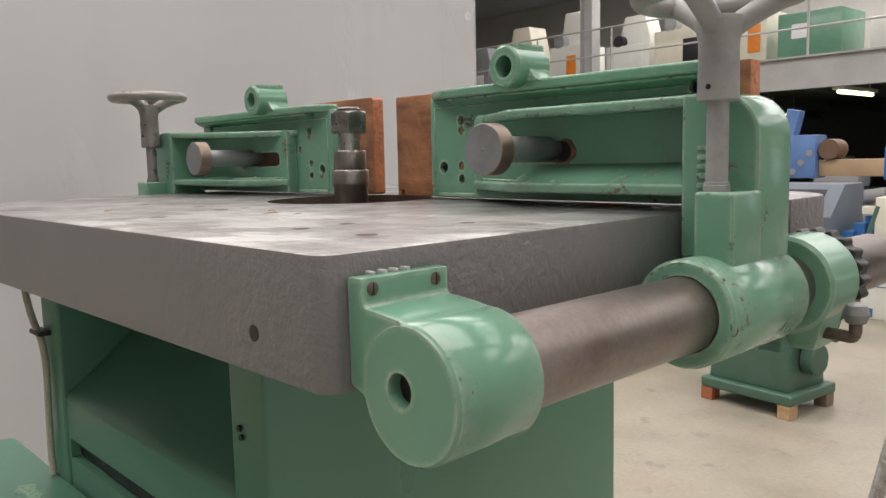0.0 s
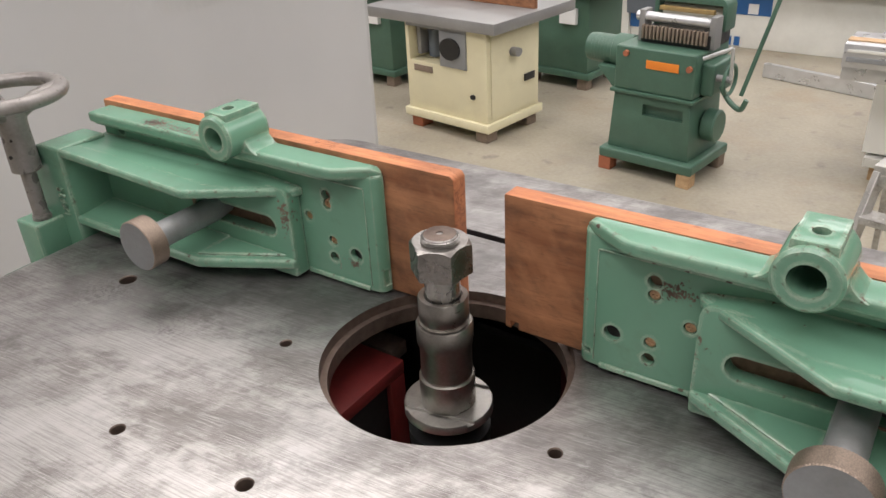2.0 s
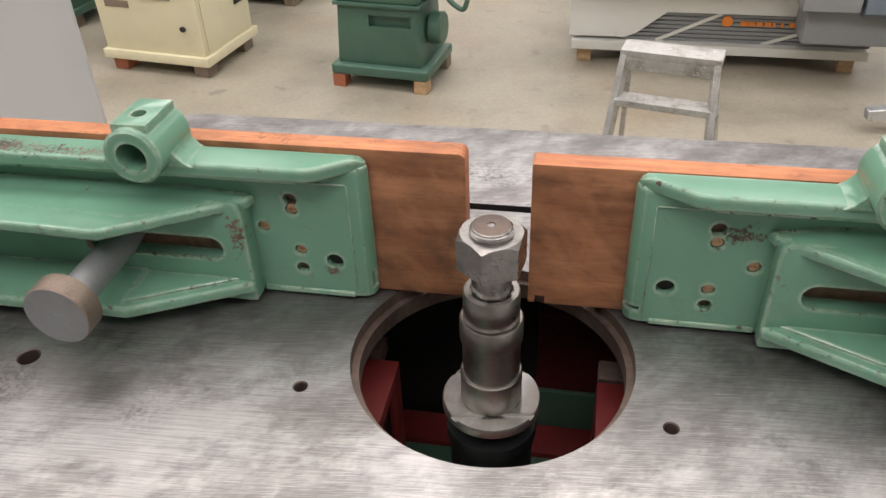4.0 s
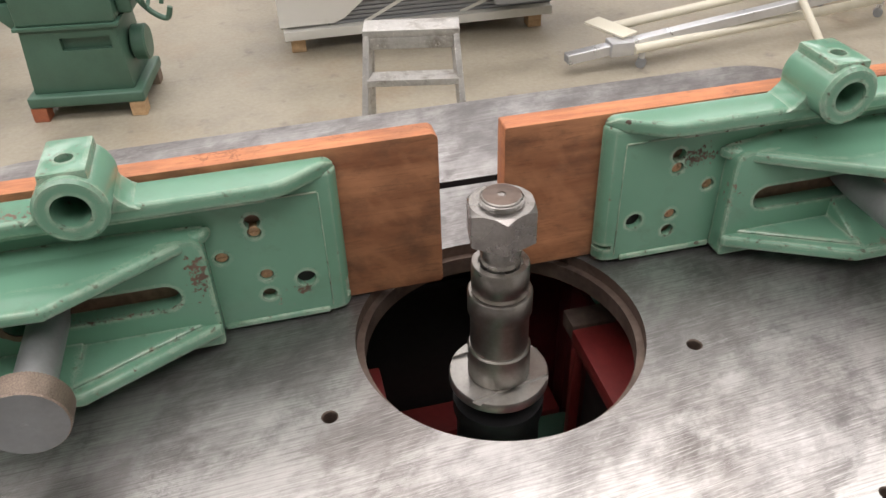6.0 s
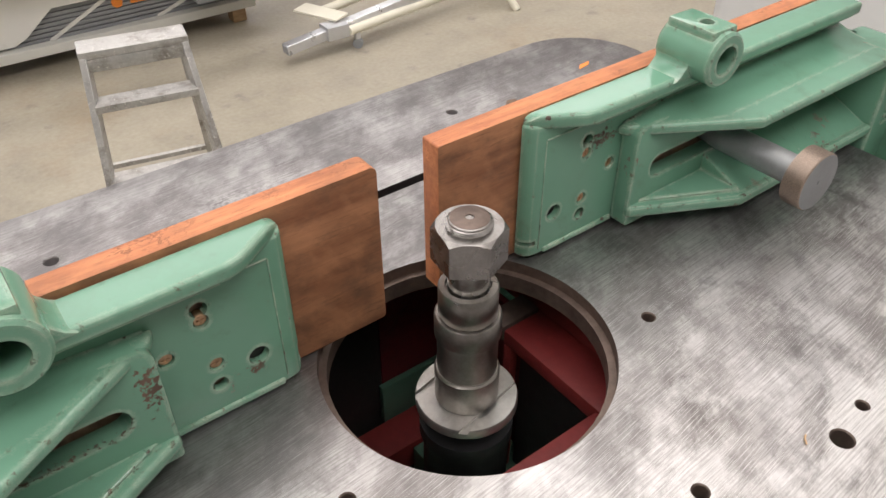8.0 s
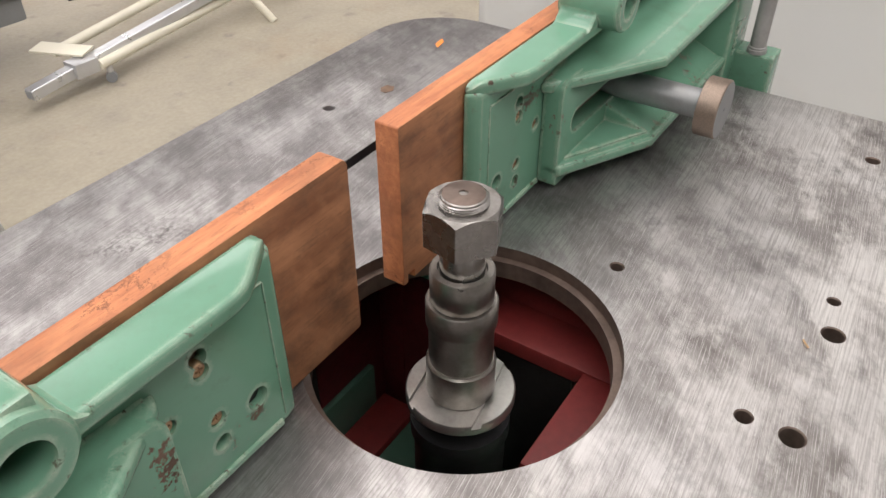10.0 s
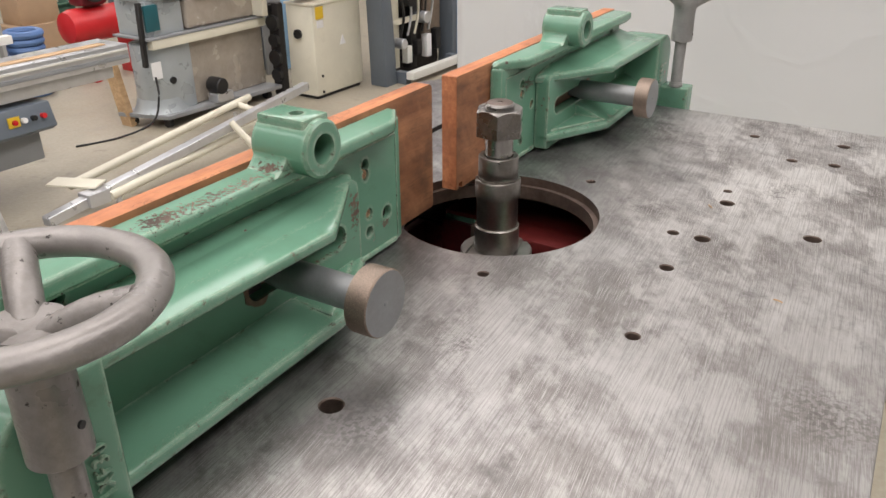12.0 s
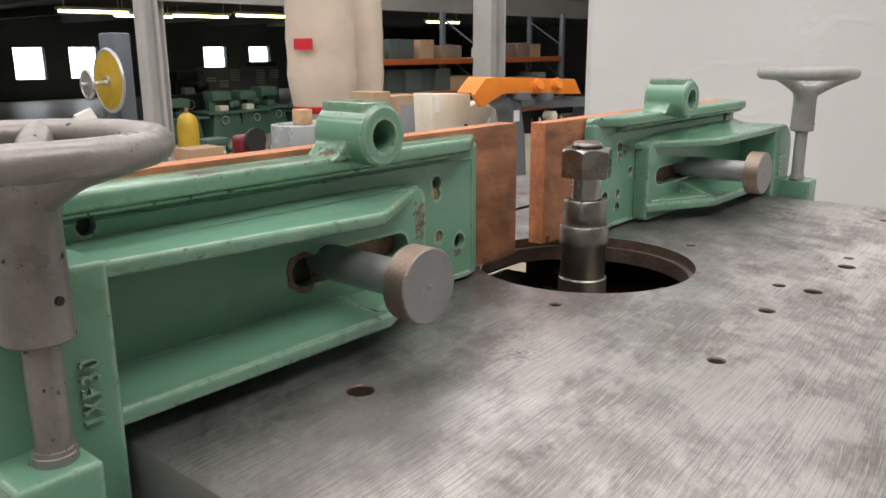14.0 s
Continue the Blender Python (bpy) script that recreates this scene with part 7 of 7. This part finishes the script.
part("small_disc", rod((3.40, 9.0, 1.355), (3.415, 9.0, 1.355), 0.148, 28), M_CASTGREY, sw)
part("wheel_axle", rod((3.33, 9.0, 1.355), (3.66, 9.0, 1.37), 0.028, 14), M_ALU, t)
part("table", box(3.3, 3.9, 8.7, 9.3, 0.84, 0.9, 0.006), M_CASTGREY, t)
part("trunnion", box(3.45, 3.75, 8.8, 9.2, 0.0, 0.84, 0.02), M_BLUEGREY, t)
t = thing("gas_cylinder", (4.45, 8.5, 0), "yellow gas cylinder standing on the floor", "gas cylinder")
part("cylinder", lathe([(0.12, 0.0), (0.13, 0.02), (0.13, 0.84), (0.118, 0.91), (0.09, 0.96), (0.04, 0.99)], (4.37, 8.5, 0), seg=28), M_DULLYELLOW, t)
part("valve", rod((4.37, 8.5, 0.985), (4.37, 8.5, 1.05), 0.025, 12), M_BRASS, t)
t = thing("compressor", (4.0, 6.5, 0), "red compressor tank with a dark pump on the floor", "compressor")
part("tank", lathe([(0.05, 0.0), (0.14, 0.03), (0.16, 0.10), (0.16, 0.62), (0.14, 0.69), (0.05, 0.72)], (3.60, 6.5, 0.52), "x", 28), M_REDPAINT, t)
part("pump", box(3.76, 4.06, 6.40, 6.62, 0.69, 0.90, 0.06, 3), M_MAROON, t)
part("belt_guard", rod((3.86, 6.30, 0.86), (3.86, 6.34, 0.86), 0.12, 24), M_RUBBER, t)
for k in (3.78, 4.26):
    part("leg", box(k - 0.03, k + 0.03, 6.38, 6.62, 0.0, 0.40, 0.004), M_REDPAINT, t)
t = thing("maroon_cabinet", (2.9, 7.6, 0), "low maroon steel cabinet on the floor", "cabinet")
part("carcass", box(2.5, 3.32, 7.4, 7.85, 0.04, 0.86, 0.012), M_MAROON, t)
part("plinth", box(2.53, 3.29, 7.43, 7.82, 0.0, 0.04, 0.0), M_BLACK, t)
part("lid", box(2.48, 3.34, 7.38, 7.87, 0.861, 0.885, 0.006), M_MAROON, t)
t = thing("carton_stack", (4.2, 8.0, 0), "brown cartons on the floor", "box")
part("carton", box(3.9, 4.5, 7.8, 8.2, 0.0, 0.35, 0.008), M_CARD, t)
part("carton", box(4.0, 4.45, 7.85, 8.2, 0.351, 0.62, 0.008), M_CARD, t)
t = thing("hose_coil", (3.2, 6.5, 0), "pale blue ribbed hose coiled upright on the floor", "hose")
for k in range(9):
    part("coil", ring((3.2, 6.5, 0.035 + 0.064 * k), 0.13 + 0.006 * (k % 3), 0.034, "z", 28, 8), M_ARMBLUE, t)

for px_, py_, w_ in ((2.905, 6.5, 0.078), (9.66, 8.0, 0.19)):
    c = thing("column", (px_, py_, 0), "grey painted steel column reaching to the roof", "column", "columns of the hall", "structure")
    cb = box(px_ - w_, px_ - w_ + 0.03, py_ - w_, py_ + w_, 0.02, ROOF, 0.002)
    box(px_ + w_ - 0.03, px_ + w_, py_ - w_, py_ + w_, 0.02, ROOF, 0.002, bm=cb)
    box(px_ - w_ + 0.03, px_ + w_ - 0.03, py_ - 0.015, py_ + 0.015, 0.02, ROOF, 0.0, bm=cb)
    part("shaft", cb, M_BEAM, c)
    part("foot_plate", box(px_ - w_ - 0.08, px_ + w_ + 0.08, py_ - w_ - 0.08, py_ + w_ + 0.08, 0, 0.02, 0.002), M_BEAM, c)

# pallet racking
t = thing("pallet_rack", (13.0, 11.5, 0), "blue and orange pallet racking, loosely filled", "rack")
for ux in (9.8, 12.9, 16.2):
    for uy in (11.0, 12.0):
        part("upright", box(ux - 0.05, ux + 0.05, uy - 0.05, uy + 0.05, 0, 2.55, 0.004), M_BLUEGREY, t)
    for k in range(3):
        part("upright_brace", beam((ux, 11.0, 0.3 + 0.75 * k), (ux, 12.0, 0.9 + 0.75 * k), 0.03, 0.03), M_BLUEGREY, t)
for a, b_ in ((9.86, 12.84), (12.96, 16.14)):
    for rz in (0.22, 0.76, 1.43):
        part("load_beam", box(a, b_, 10.95, 11.02, rz, rz + 0.11, 0.004), M_RACKBEAM, t)
        part("load_beam", box(a, b_, 11.98, 12.05, rz, rz + 0.11, 0.004), M_RACKBEAM, t)
        part("shelf_board", box(a, b_, 11.021, 11.979, rz + 0.08, rz + 0.11, 0), M_PINE, t)
rr = random.Random(3)
for rz in (0.331, 0.871, 1.541):
    gx = 9.95
    while gx < 15.7:
        gw, gh = rr.uniform(0.25, 0.7), rr.uniform(0.12, 0.42)
        if rz < 1.2 and gx < 11.8:
            gw, gh = 0.44, 0.46
        if not (gx < 12.95 < gx + gw + 0.1):
            g = thing("stored_box", (gx + gw / 2, 11.4, rz), "stored goods lying on the rack shelf", "box", "goods on the rack")
            part("carton", box(gx, gx + gw, 11.1 + rr.uniform(0, 0.15), 11.7, rz, rz + gh, 0.01), M_CRATE if rz < 1.2 and gx < 11.8 else rr.choice((M_CARD, M_GREY, M_BLUEGREY, M_CRATE, M_OFFWHITE, M_BLOCK_GREY)), g)
            part("tape_strip", box(gx + gw * 0.4, gx + gw * 0.55, 11.09, 11.26, rz + gh + 0.001, rz + gh + 0.003, 0), M_PAPER, g)
        gx += gw + (0.01 if gw == 0.44 else rr.uniform(0.03, 0.25))
